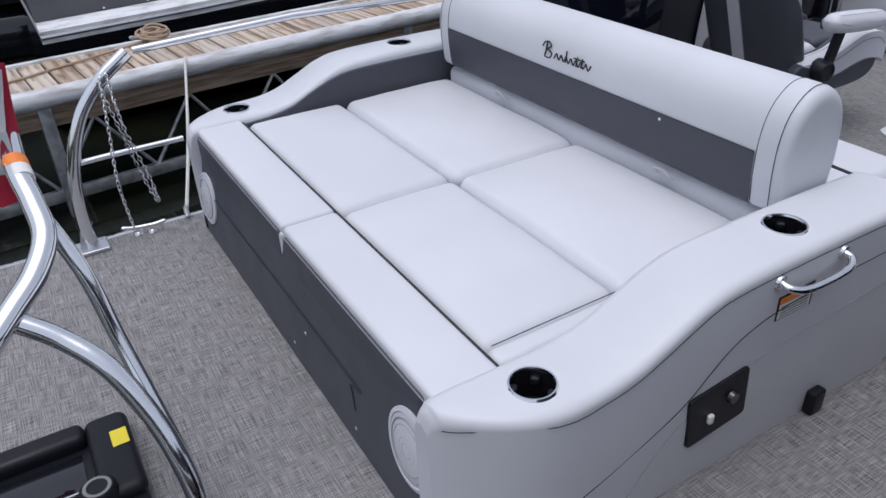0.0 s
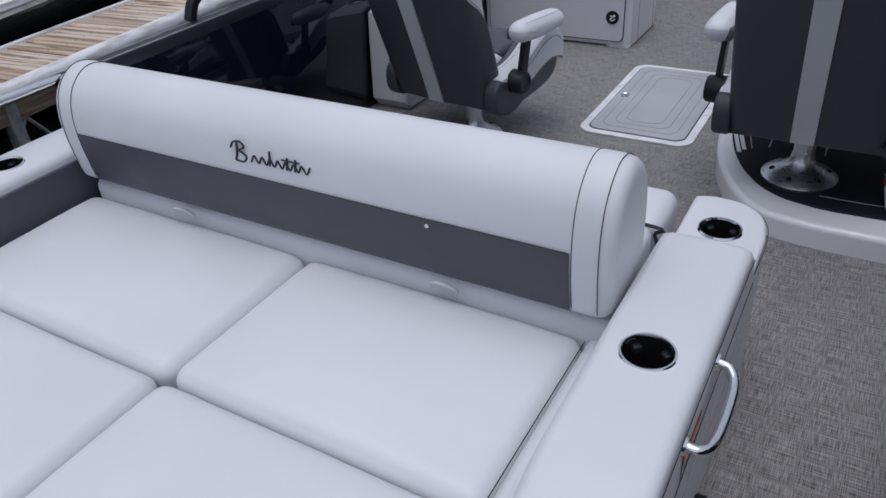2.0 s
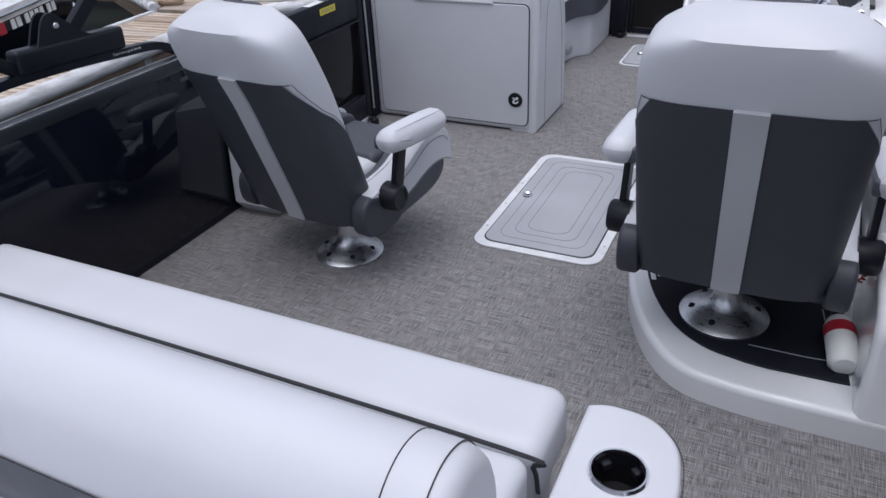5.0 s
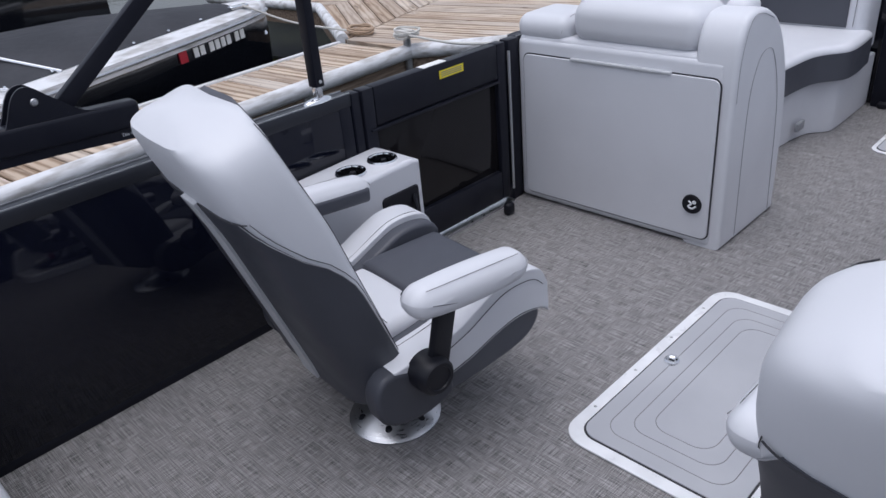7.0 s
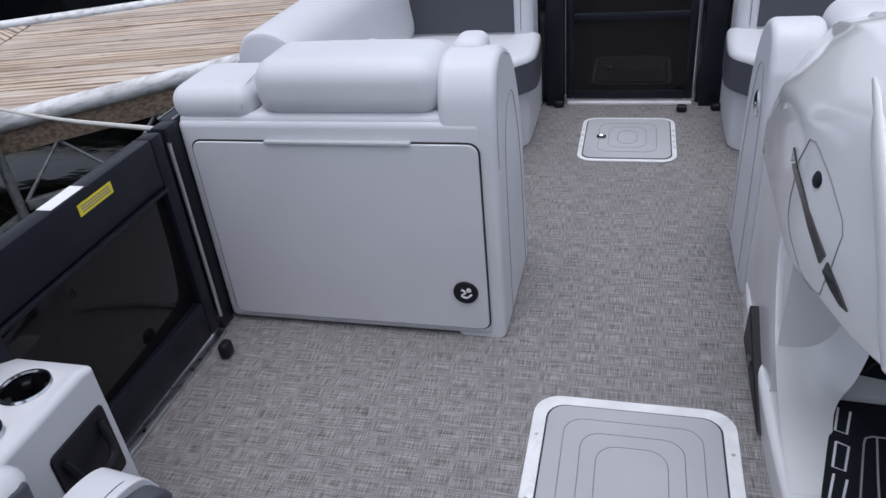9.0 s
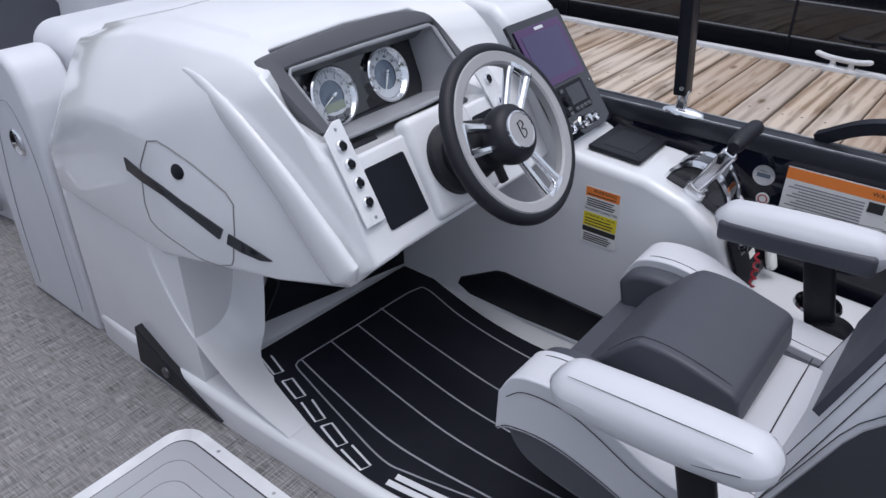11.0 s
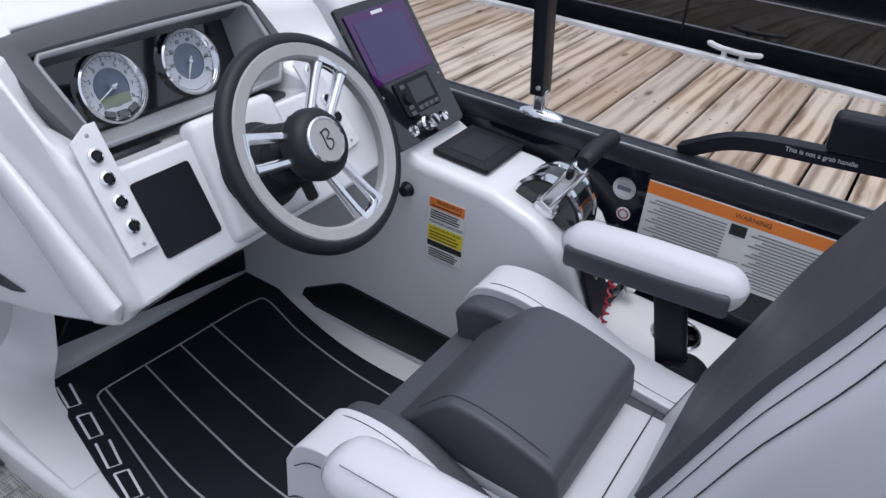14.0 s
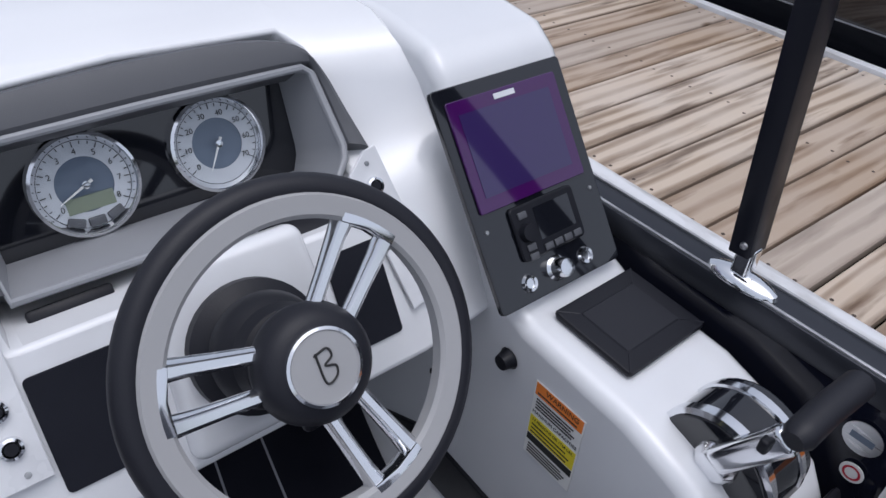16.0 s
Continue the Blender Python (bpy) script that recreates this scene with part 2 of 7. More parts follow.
def part(name, bm, material, parent=None, label="", angle=40, tags=None):
    """Links a bmesh, built in world metres, as one mesh object under a thing or a part."""
    bmesh.ops.recalc_face_normals(bm, faces=bm.faces)
    smooth(bm, angle)
    broad = any(len(f.verts) > 4 and f.calc_area() > 0.004 for f in bm.faces)
    me = bpy.data.meshes.new(name)
    bm.to_mesh(me)
    bm.free()
    me.materials.append(material)
    ob = new(name, me)
    if broad:
        wn = ob.modifiers.new("flat_faces", "WEIGHTED_NORMAL")
        wn.keep_sharp, wn.weight = True, 100
    if parent is not None:
        ob.parent = parent
        if parent.name in HOME:
            ob.matrix_parent_inverse = Matrix.Translation(-HOME[parent.name])
    if label:
        ob["label"] = label
    if tags:
        tagged(ob, **tags)
    return ob


def stretch_axis(lo, hi, r, n, k=3):
    mid = [lo + r + (hi - lo - 2 * r) * i / n for i in range(n + 1)]
    return [lo + r * i / k for i in range(k)] + mid + [hi - r + r * (i + 1) / k for i in range(k)]


def rbox(x0, x1, y0, y1, z0, z1, r=0.02, puff=0.0, n=6, k=3, warp=None, side_puff=0.0):
    """A rounded box; puff swells its top like a stuffed cushion."""
    r = min(r, 0.49 * min(x1 - x0, y1 - y0, z1 - z0))
    ax = [stretch_axis(x0, x1, r, n, k), stretch_axis(y0, y1, r, n, k), stretch_axis(z0, z1, r, max(1, n // 3), k)]
    lo, hi = Vector((x0, y0, z0)), Vector((x1, y1, z1))
    bm = bmesh.new()
    seen = {}

    def vert(p):
        key = (round(p[0], 5), round(p[1], 5), round(p[2], 5))
        if key not in seen:
            q = Vector([min(max(p[i], lo[i] + r), hi[i] - r) for i in range(3)])
            d = Vector(p) - q
            v = q + d.normalized() * r if d.length > 1e-9 else Vector(p)
            u = [(2 * p[i] - lo[i] - hi[i]) / (hi[i] - lo[i]) for i in range(3)]
            if puff:
                v.z += puff * (1 - abs(u[0]) ** 2.6) * (1 - abs(u[1]) ** 2.6) * max(0, u[2])
            if side_puff:
                v.y += side_puff * (1 - abs(u[0]) ** 4) * (1 - u[2] ** 2) * u[1]
            if warp:
                v = Vector(warp(v))
            seen[key] = bm.verts.new(v)
        return seen[key]

    for a, b, c in ((0, 1, 2), (1, 2, 0), (2, 0, 1)):
        for side in (ax[c][0], ax[c][-1]):
            for i in range(len(ax[a]) - 1):
                for j in range(len(ax[b]) - 1):
                    vs = []
                    for s, t in ((0, 0), (1, 0), (1, 1), (0, 1)):
                        p = [0, 0, 0]
                        p[a], p[b], p[c] = ax[a][i + s], ax[b][j + t], side
                        vs.append(vert(p))
                    if len(set(vs)) == 4:
                        try:
                            bm.faces.new(vs)
                        except ValueError:
                            pass
    return bm


def box(x0, x1, y0, y1, z0, z1, bevel=0.004, seg=2):
    bm = bmesh.new()
    bmesh.ops.create_cube(bm, size=1, matrix=Matrix.Translation(((x0 + x1) / 2, (y0 + y1) / 2, (z0 + z1) / 2)) @ Matrix.Diagonal((x1 - x0, y1 - y0, z1 - z0, 1)))
    if bevel:
        bmesh.ops.bevel(bm, geom=bm.edges[:], offset=min(bevel, 0.45 * min(x1 - x0, y1 - y0, z1 - z0)), segments=seg, profile=0.5, affect="EDGES")
    return bm


def moved(bm, m):
    bm.transform(m)
    return bm


def join(*bms):
    out = bms[0]
    for b in bms[1:]:
        me = bpy.data.meshes.new("tmp")
        b.to_mesh(me)
        b.free()
        out.from_mesh(me)
        bpy.data.meshes.remove(me)
    return out


def curve(points, n=8, closed=False):
    """A smooth line through the points."""
    P = [Vector(p) for p in points]
    out = []
    m = len(P)
    for i in range(m if closed else m - 1):
        a, b = P[i], P[(i + 1) % m]
        p0 = P[(i - 1) % m] if (closed or i > 0) else a * 2 - b
        p3 = P[(i + 2) % m] if (closed or i + 2 < m) else b * 2 - a
        for j in range(n):
            t = j / n
            out.append(0.5 * ((2 * a) + (b - p0) * t + (2 * p0 - 5 * a + 4 * b - p3) * t * t + (3 * a - p0 - 3 * b + p3) * t ** 3))
    if not closed:
        out.append(P[-1])
    return out


def tube(points, r, sides=10, closed=False, caps=True, flat=1.0):
    """A round bar swept along a line of points; r may be one radius or one for each point."""
    P = [Vector(p) for p in points]
    n = len(P)
    R = r if hasattr(r, "__len__") else [r] * n
    bm = bmesh.new()
    rings, up = [], None
    for i in range(n):
        d = (P[(i + 1) % n] - P[i - 1]) if (closed or 0 < i < n - 1) else (P[1] - P[0] if i == 0 else P[-1] - P[-2])
        d.normalize()
        if up is None:
            up = Vector((0, 0, 1)) if abs(d.z) < 0.9 else Vector((1, 0, 0))
        up = (up - d * up.dot(d)).normalized()
        s = d.cross(up)
        rings.append([bm.verts.new(P[i] + R[i] * (math.cos(a) * s + flat * math.sin(a) * up)) for a in (2 * math.pi * k / sides for k in range(sides))])
    for i in range(n if closed else n - 1):
        a, b = rings[i], rings[(i + 1) % n]
        for k in range(sides):
            bm.faces.new((a[k], a[(k + 1) % sides], b[(k + 1) % sides], b[k]))
    if caps and not closed:
        bm.faces.new(rings[0])
        bm.faces.new(rings[-1])
    return bm


def lathe(profile, n=28, m=None):
    """Turned round z: profile is (radius, z) from one end to the other."""
    bm = bmesh.new()
    rows = []
    for r, z in profile:
        if r < 1e-6:
            rows.append([bm.verts.new((0, 0, z))])
        else:
            rows.append([bm.verts.new((r * math.cos(2 * math.pi * k / n), r * math.sin(2 * math.pi * k / n), z)) for k in range(n)])
    for a, b in zip(rows, rows[1:]):
        for k in range(n):
            q = [a[k % len(a)], a[(k + 1) % len(a)], b[(k + 1) % len(b)], b[k % len(b)]]
            q = list(dict.fromkeys(q))
            if len(q) > 2:
                try:
                    bm.faces.new(q)
                except ValueError:
                    pass
    if m is not None:
        bm.transform(m)
    return bm


def prism(outline, a, b, axis="z", bevel=0.0, seg=3, both=True):
    """An outline of 2D points swept from a to b along an axis (x: outline in y, z; y: in x, z; z: in x, y), its rims rounded."""
    def at(p, h):
        return {"x": (h, p[0], p[1]), "y": (p[0], h, p[1]), "z": (p[0], p[1], h)}[axis]
    bm = bmesh.new()
    lo = [bm.verts.new(at(p, a)) for p in outline]
    hi = [bm.verts.new(at(p, b)) for p in outline]
    f0, f1 = bm.faces.new(lo), bm.faces.new(hi)
    n = len(outline)
    for i in range(n):
        bm.faces.new((lo[i], lo[(i + 1) % n], hi[(i + 1) % n], hi[i]))
    bmesh.ops.recalc_face_normals(bm, faces=bm.faces)
    if bevel:
        ed = set(f1.edges) | (set(f0.edges) if both else set())
        bmesh.ops.bevel(bm, geom=list(ed), offset=bevel, segments=seg, profile=0.5, affect="EDGES", clamp_overlap=True)
    return bm


def loft(rows, close_ends=True, closed=True):
    """Skins a row of outlines with equal counts of 3D points."""
    bm = bmesh.new()
    vs = [[bm.verts.new(p) for p in row] for row in rows]
    n = len(rows[0])
    for a, b in zip(vs, vs[1:]):
        for k in range(n if closed else n - 1):
            q = (a[k], a[(k + 1) % n], b[(k + 1) % n], b[k])
            bm.faces.new(q)
    if close_ends and closed:
        bm.faces.new(vs[0])
        bm.faces.new(vs[-1])
    return bm


def rrect(x0, x1, y0, y1, r, n=6):
    """A rectangle with round corners, as 2D points."""
    out = []
    for cx, cy, a in ((x1 - r, y1 - r, 0), (x0 + r, y1 - r, 90), (x0 + r, y0 + r, 180), (x1 - r, y0 + r, 270)):
        out += [(cx + r * math.cos(radians(a + 90 * i / n)), cy + r * math.sin(radians(a + 90 * i / n))) for i in range(n + 1)]
    return out


def flat_curve(pts, n=6, closed=False):
    return [(p.x, p.y) for p in curve([(a, b, 0) for a, b in pts], n, closed)]


def basis(origin, xdir, ydir):
    """A frame whose x runs along xdir and whose y lies towards ydir; z is the face's normal."""
    x = Vector(xdir).normalized()
    z = x.cross(Vector(ydir)).normalized()
    y = z.cross(x)
    m = Matrix((x, y, z)).transposed().to_4x4()
    m.translation = origin
    return m


def text(name, body, size, m, material, parent, depth=0.0004):
    cu = bpy.data.curves.new(name, "FONT")
    cu.body, cu.size, cu.extrude, cu.align_x, cu.align_y = body, size, depth, "CENTER", "CENTER"
    tmp = bpy.data.objects.new(name, cu)
    me = bpy.data.meshes.new_from_object(tmp)
    bpy.data.objects.remove(tmp)
    bpy.data.curves.remove(cu)
    bm = bmesh.new()
    bm.from_mesh(me)
    bpy.data.meshes.remove(me)
    bm.transform(m)
    return part(name, bm, material, parent)


def cup_holder(x, y, z, parent, r=0.052, depth=0.07, tilt=None):
    """A steel-rimmed black cup sunk into a top."""
    m = Matrix.Translation((x, y, z)) @ (tilt or Matrix())
    cup = part("cup_holder", lathe([(r * 0.90, 0.004), (r * 0.88, -0.004), (r * 0.82, -depth), (r * 0.2, -depth - 0.002), (0, -depth - 0.002)], 32, m), CUPIN, parent, "black cup holder insert")
    part("rim", lathe([(r * 0.87, 0.001), (r * 0.90, 0.0055), (r * 0.97, 0.006), (r * 1.03, 0.001), (r * 1.0, -0.003), (r * 0.87, -0.003), (r * 0.87, 0.001)], 32, m), CHROME, cup, "polished steel rim")
    for k in range(4):
        a = radians(45 + 90 * k)
        part("finger", moved(rbox(-0.008, 0.008, -0.010, 0.010, -0.018, 0.0, 0.005, n=1, k=2), m @ Matrix.Translation((0.74 * r * math.cos(a), 0.74 * r * math.sin(a), -0.012)) @ Matrix.Rotation(a, 4, "Z")), BLACK, cup)
    return cup


def hole(target, x, y, z, r, depth):
    """Cuts a round well into a mesh part."""
    bm = lathe([(0, -depth), (r, -depth), (r, 0.05), (0, 0.05)], 32, Matrix.Translation((x, y, z)))
    bmesh.ops.recalc_face_normals(bm, faces=bm.faces)
    me = bpy.data.meshes.new("cutter")
    bm.to_mesh(me)
    bm.free()
    cut = bpy.data.objects.new("cutter", me)
    scene.collection.objects.link(cut)
    mod = target.modifiers.new("well", "BOOLEAN")
    mod.operation, mod.object, mod.solver = "DIFFERENCE", cut, "EXACT"
    dg = bpy.context.evaluated_depsgraph_get()
    dg.update()
    done = bpy.data.meshes.new_from_object(target.evaluated_get(dg))
    target.modifiers.clear()
    target.data = done
    bpy.data.objects.remove(cut)

# ---- setting: water, deck, docks ----
part("water", prism([(-60, -60), (60, -60), (60, 60), (-60, 60)], -1.2, -0.62), WATER, None, tags=dict(label="dark still lake water round the docks", category="water", kind="structure"))
deck_outline = [(-1.32, -1.35), (1.34, -1.35), (1.34, 5.9), (-1.32, 5.9)]
part("floor", prism(deck_outline, -0.05, 0.0, bevel=0.006), FLOOR, None, tags=dict(label="grey woven vinyl deck floor of the boat", category="floor", kind="structure"))
part("deck_edge", join(box(-1.35, -1.322, -1.37, 5.92, -0.14, -0.004), box(1.342, 1.37, -1.37, 5.92, -0.14, -0.004), box(-1.32, 1.34, -1.38, -1.352, -0.14, -0.004), box(-1.32, 1.34, 5.902, 5.93, -0.14, -0.004)), ALU, None, tags=dict(label="aluminium edge extrusion round the deck", category="edge trim", kind="structure"))
for x in (-0.95, 0.95):
    part("trim", tube([(x, -1.4, -0.46), (x, 5.4, -0.46), (x, 6.0, -0.40), (x, 6.3, -0.26)], [0.31, 0.31, 0.2, 0.02], 24), GALV, None, tags=dict(label="aluminium pontoon float under the deck", category="pontoon", kind="structure"))

DOCK_Z = 0.30


NAIL = Mat("rusty_nail_head", (0.075, 0.055, 0.045), 0.7, metal=0.4).m


def dock(name, m, x0, x1, y0, y1, label, step=0.142, gap=0.011):
    """Boards laid across a dock on a timber frame with a metal truss and a white edge pipe; m places it."""
    root = thing(name, (0, 0, 0), label, "dock", kind="structure")
    root.matrix_world = m
    rng = random.Random(name)
    y = y0
    kinds = []
    for k in range(4):
        bm = box(x0, x1, 0, step - gap, DOCK_Z - 0.035, DOCK_Z, 0.004, 1)
        bmesh.ops.recalc_face_normals(bm, faces=bm.faces)
        for u in (x0 + 0.05, (x0 + x1) / 2, x1 - 0.05):
            for v in (0.032, step - gap - 0.032):
                cu, cv = u + rng.uniform(-0.012, 0.012), v + rng.uniform(-0.010, 0.010)
                f = bm.faces.new([bm.verts.new((cu + 0.0055 * math.cos(a), cv + 0.0055 * math.sin(a), DOCK_Z + 0.0012)) for a in (math.pi * q / 4 for q in range(8))])
                f.material_index = 1
        mm = bpy.data.meshes.new("board")
        bm.to_mesh(mm)
        bm.free()
        mm.materials.append(BOARD)
        mm.materials.append(NAIL)
        kinds.append(mm)
    while y + step <= y1 + 1e-6:
        ob = new("board", rng.choice(kinds))
        ob.parent = root
        ob.matrix_basis = pose(0, y, rng.uniform(-0.003, 0.002), rng.uniform(-0.4, 0.4), 0, rng.uniform(-0.12, 0.12))
        y += step
    return root


def truss(root, x, y0, y1, face):
    """The rim beam, edge pipe and zigzag bars under one long side of a dock."""
    part("rim_beam", box(x - 0.02, x + 0.02, y0, y1, DOCK_Z - 0.17, DOCK_Z - 0.037, 0.004), TIMBER, root, "weathered timber rim beam")
    part("edge_pipe", tube([(x + face * 0.035, y0, DOCK_Z + 0.0), (x + face * 0.035, y1, DOCK_Z + 0.0)], 0.055, 16), PIPE, root, "white dock edge bumper")
    part("lower_chord", box(x - 0.02, x + 0.02, y0, y1, DOCK_Z - 0.62, DOCK_Z - 0.55, 0.004), GALV, root, "galvanised lower chord")
    y, up = y0, False
    while y < y1 - 0.3:
        a, b = (DOCK_Z - 0.17, DOCK_Z - 0.56) if up else (DOCK_Z - 0.56, DOCK_Z - 0.17)
        part("brace", tube([(x, y, a), (x, y + 0.28, b)], 0.011, 6), GALV, root)
        y += 0.28
        up = not up
    y = y0 + 1.0
    while y < y1:
        part("dock_post", box(x - 0.035, x + 0.035, y - 0.035, y + 0.035, -1.0, DOCK_Z - 0.04, 0.004), GALV, root, "galvanised dock post")
        y += 2.4


port_dock = dock("pavement_port_dock", pose(-3.03, 0, -0.20, 0, 0, 5.15), -0.69, 0.0, -4.0, 5.24, "weathered plank finger dock with a white edge")
truss(port_dock, 0.01, -4.0, 5.22, 1)
part("far_edge", box(-0.735, -0.692, -4.0, 5.22, DOCK_Z - 0.15, DOCK_Z + 0.012), PIPE, port_dock, "white far edge strip")
star_dock = dock("pavement_starboard_dock", pose(1.86, 0, 0, 0, 0, -0.8), 0.03, 1.40, -3.0, 9.0, "weathered plank dock with a white far edge", step=0.145)
truss(star_dock, 0.01, -3.0, 9.0, -1)
part("far_edge", box(1.405, 1.45, -3.0, 9.0, DOCK_Z - 0.15, DOCK_Z + 0.014), PIPE, star_dock, "white far edge strip")
# the main walk that the finger dock meets, boards laid on the slant
main_dock = thing("pavement_main_dock", (0, 0, 0), "wide plank dock with slanting boards meeting in a chevron", "dock", kind="structure")


def slant_boards(root, poly, ang, step=0.142):
    """Boards at an angle, cut to a convex outline."""
    c, s = math.cos(radians(ang)), math.sin(radians(ang))
    uv = [(x * c + y * s, -x * s + y * c) for x, y in poly]
    v = min(p[1] for p in uv)
    while v < max(p[1] for p in uv):
        bm = bmesh.new()
        bm.faces.new([bm.verts.new((u, w, 0)) for u, w in uv])
        for cut, sign in ((v, -1), (v + step - 0.011, 1)):
            bmesh.ops.bisect_plane(bm, geom=bm.verts[:] + bm.edges[:] + bm.faces[:], plane_co=(0, cut, 0), plane_no=(0, sign, 0), clear_outer=True)
        if bm.faces:
            f = bm.faces[:]
            ex = bmesh.ops.extrude_face_region(bm, geom=f)
            bmesh.ops.translate(bm, vec=(0, 0, -0.035), verts=[e for e in ex["geom"] if isinstance(e, bmesh.types.BMVert)])
            bm.transform(Matrix.Translation((0, -v, 0)))
            ob = part("board", bm, BOARD, root)
            ob.matrix_basis = Matrix.Rotation(radians(ang), 4, "Z") @ Matrix.Translation((0, v, DOCK_Z + random.uniform(-0.002, 0.002)))
        else:
            bm.free()
        v += step


slant_boards(main_dock, [(-4.25, 5.23), (-5.66, 6.08), (-5.69, 6.95), (-4.9, 7.3)], -32)
slant_boards(main_dock, [(-5.68, 6.08), (-7.6, 5.95), (-7.6, 6.8), (-5.71, 6.95)], 28)
slant_boards(main_dock, [(-3.49, 5.23), (-4.23, 5.23), (-4.88, 7.3), (-3.2, 8.3), (-0.5, 8.3), (-0.5, 8.22)], 12)
part("edge_pipe", tube([(-3.44, 5.2, DOCK_Z), (-2.85, 5.82, DOCK_Z), (-0.5, 8.2, DOCK_Z)], 0.055, 14), PIPE, main_dock, "white dock edge bumper")
part("edge_pipe", tube([(-4.27, 5.22, DOCK_Z), (-5.68, 6.05, DOCK_Z), (-7.6, 5.92, DOCK_Z)], 0.05, 12), PIPE, main_dock, "white dock edge bumper")
part("edge_pipe", tube([(-7.6, 6.84, DOCK_Z), (-5.7, 6.99, DOCK_Z), (-3.2, 8.34, DOCK_Z)], 0.045, 12), PIPE, main_dock, "white dock edge bumper")
part("corner_post", tube([(-3.44, 5.17, -0.6), (-3.44, 5.17, DOCK_Z + 0.10)], 0.028, 10), GALV, main_dock, "steel corner post")
part("rim_beam", join(*[moved(box(0, L, -0.02, 0.02, DOCK_Z - 0.19, DOCK_Z - 0.04), Matrix.Translation(p) @ Matrix.Rotation(math.atan2(d[1], d[0]), 4, "Z")) for p, d, L in (((-3.46, 5.22, 0), (0.6, 0.61), 4.1), ((-4.29, 5.25, 0), (-1.41, 0.83), 1.62), ((-5.7, 6.07, 0), (-1.9, -0.13), 1.9))]), TIMBER, main_dock, "weathered timber rim beam")
part("lower_chord", moved(box(0, 4.1, -0.02, 0.02, DOCK_Z - 0.55, DOCK_Z - 0.49), Matrix.Translation((-3.46, 5.24, 0)) @ Matrix.Rotation(math.atan2(0.61, 0.6), 4, "Z")), GALV, main_dock, "galvanised lower chord")
for k in range(14):
    u0, u1 = 0.28 * k, 0.28 * (k + 1)
    z0, z1 = (DOCK_Z - 0.19, DOCK_Z - 0.50) if k % 2 else (DOCK_Z - 0.50, DOCK_Z - 0.19)
    part("brace", tube([(-3.46 + 0.70 * u0, 5.24 + 0.714 * u0, z0), (-3.46 + 0.70 * u1, 5.24 + 0.714 * u1, z1)], 0.011, 6), GALV, main_dock)
main_dock.location.z = -0.20

# ---- fences ----


def fence(name, x, inner, y0, y1, label, top=0.70):
    """A dark panel fence along y; inner is the sign of its deck side."""
    root = thing(name, (x, (y0 + y1) / 2, 0), label, "boat fence", kind="structure")
    o = -inner
    part("panel", box(min(x, x + o * 0.012), max(x, x + o * 0.012), y0, y1, 0.03, top - 0.04, 0.002), PANEL, root, "glossy navy black panel")
    part("top_rail", box(min(x - inner * -0.004, x + o * 0.05), max(x - inner * -0.004, x + o * 0.05), y0, y1, top - 0.045, top, 0.006), FRAME_TOP, root, "grey anodised top rail")
    for d in (0.0, 0.046):
        part("rail_edge", box(min(x + o * d, x + o * (d + 0.005)), max(x + o * d, x + o * (d + 0.005)), y0, y1, top - 0.002, top + 0.003, 0.001), GALV, root, "dull aluminium edge strip")
    part("bottom_rail", box(min(x, x + o * 0.04), max(x, x + o * 0.04), y0, y1, 0.0, 0.032, 0.004), FRAME, root)
    return root


def post(root, x, y, w=0.05, d=0.05, top=0.698, z0=0.0):
    part("post", box(x - d / 2, x + d / 2, y - w / 2, y + w / 2, z0, top, 0.006), FRAME, root, "black fence post")


fp = fence("wall_port_aft", -1.30, 1, 1.02, 2.96, "glossy black boat fence with a grey top rail")
for y in (1.045, 2.93):
    post(fp, -1.322, y)
post(fp, -1.318, 2.978, 0.036)
fb = fence("wall_port_bow", -1.30, 1, 3.84, 5.86, "glossy black boat fence beside the bow lounge")
fs = fence("wall_starboard", 1.325, -1, -0.25, 5.86, "glossy black boat fence beside the helm")
for y in (1.25, 3.4):
    post(fs, 1.347, y)
# port side gate
gate = thing("door_port_gate", (-1.30, 3.4, 0), "closed black side gate with smoked panel and yellow sticker", "gate", kind="structure")
for q in ((3.0, 3.05, 0.03, 0.70), (3.70, 3.75, 0.03, 0.70), (3.052, 3.698, 0.56, 0.70), (3.052, 3.698, 0.03, 0.16)):
    gf = part("gate_rail", box(-1.335, -1.285, *q, 0.005), FRAME, gate, "black aluminium gate rail")
part("pane", box(-1.318, -1.304, 3.052, 3.698, 0.162, 0.558, 0.001), SMOKE, gate, "smoked acrylic pane")
part("ledge", box(-1.302, -1.276, 3.02, 3.70, 0.545, 0.556, 0.003), FRAME, gate)
part("hinge", tube([(-1.281, 3.765, 0.06), (-1.281, 3.765, 0.66)], 0.006, 8), ALU, gate, "long steel hinge pin")
part("post", box(-1.335, -1.286, 3.772, 3.838, 0, 0.70, 0.005), FRAME, gate)
part("sill", box(-1.32, -1.27, 3.0, 3.76, 0.0, 0.012, 0.002), ALU, gate, "aluminium sill strip")
part("sticker", box(-1.284, -1.2825, 3.37, 3.50, 0.645, 0.675, 0), YELLOW, gate, "yellow sticker with fine print")
part("fine_print", join(*[box(-1.2826, -1.2820, 3.38, 3.49, z, z + 0.003, 0) for z in (0.652, 0.659, 0.666)]), INKG, gate)
part("warning_label", box(-1.33, -1.29, 3.30, 3.42, 0.7005, 0.7015, 0), WHITE, gate, "pale warning label on the top rail")

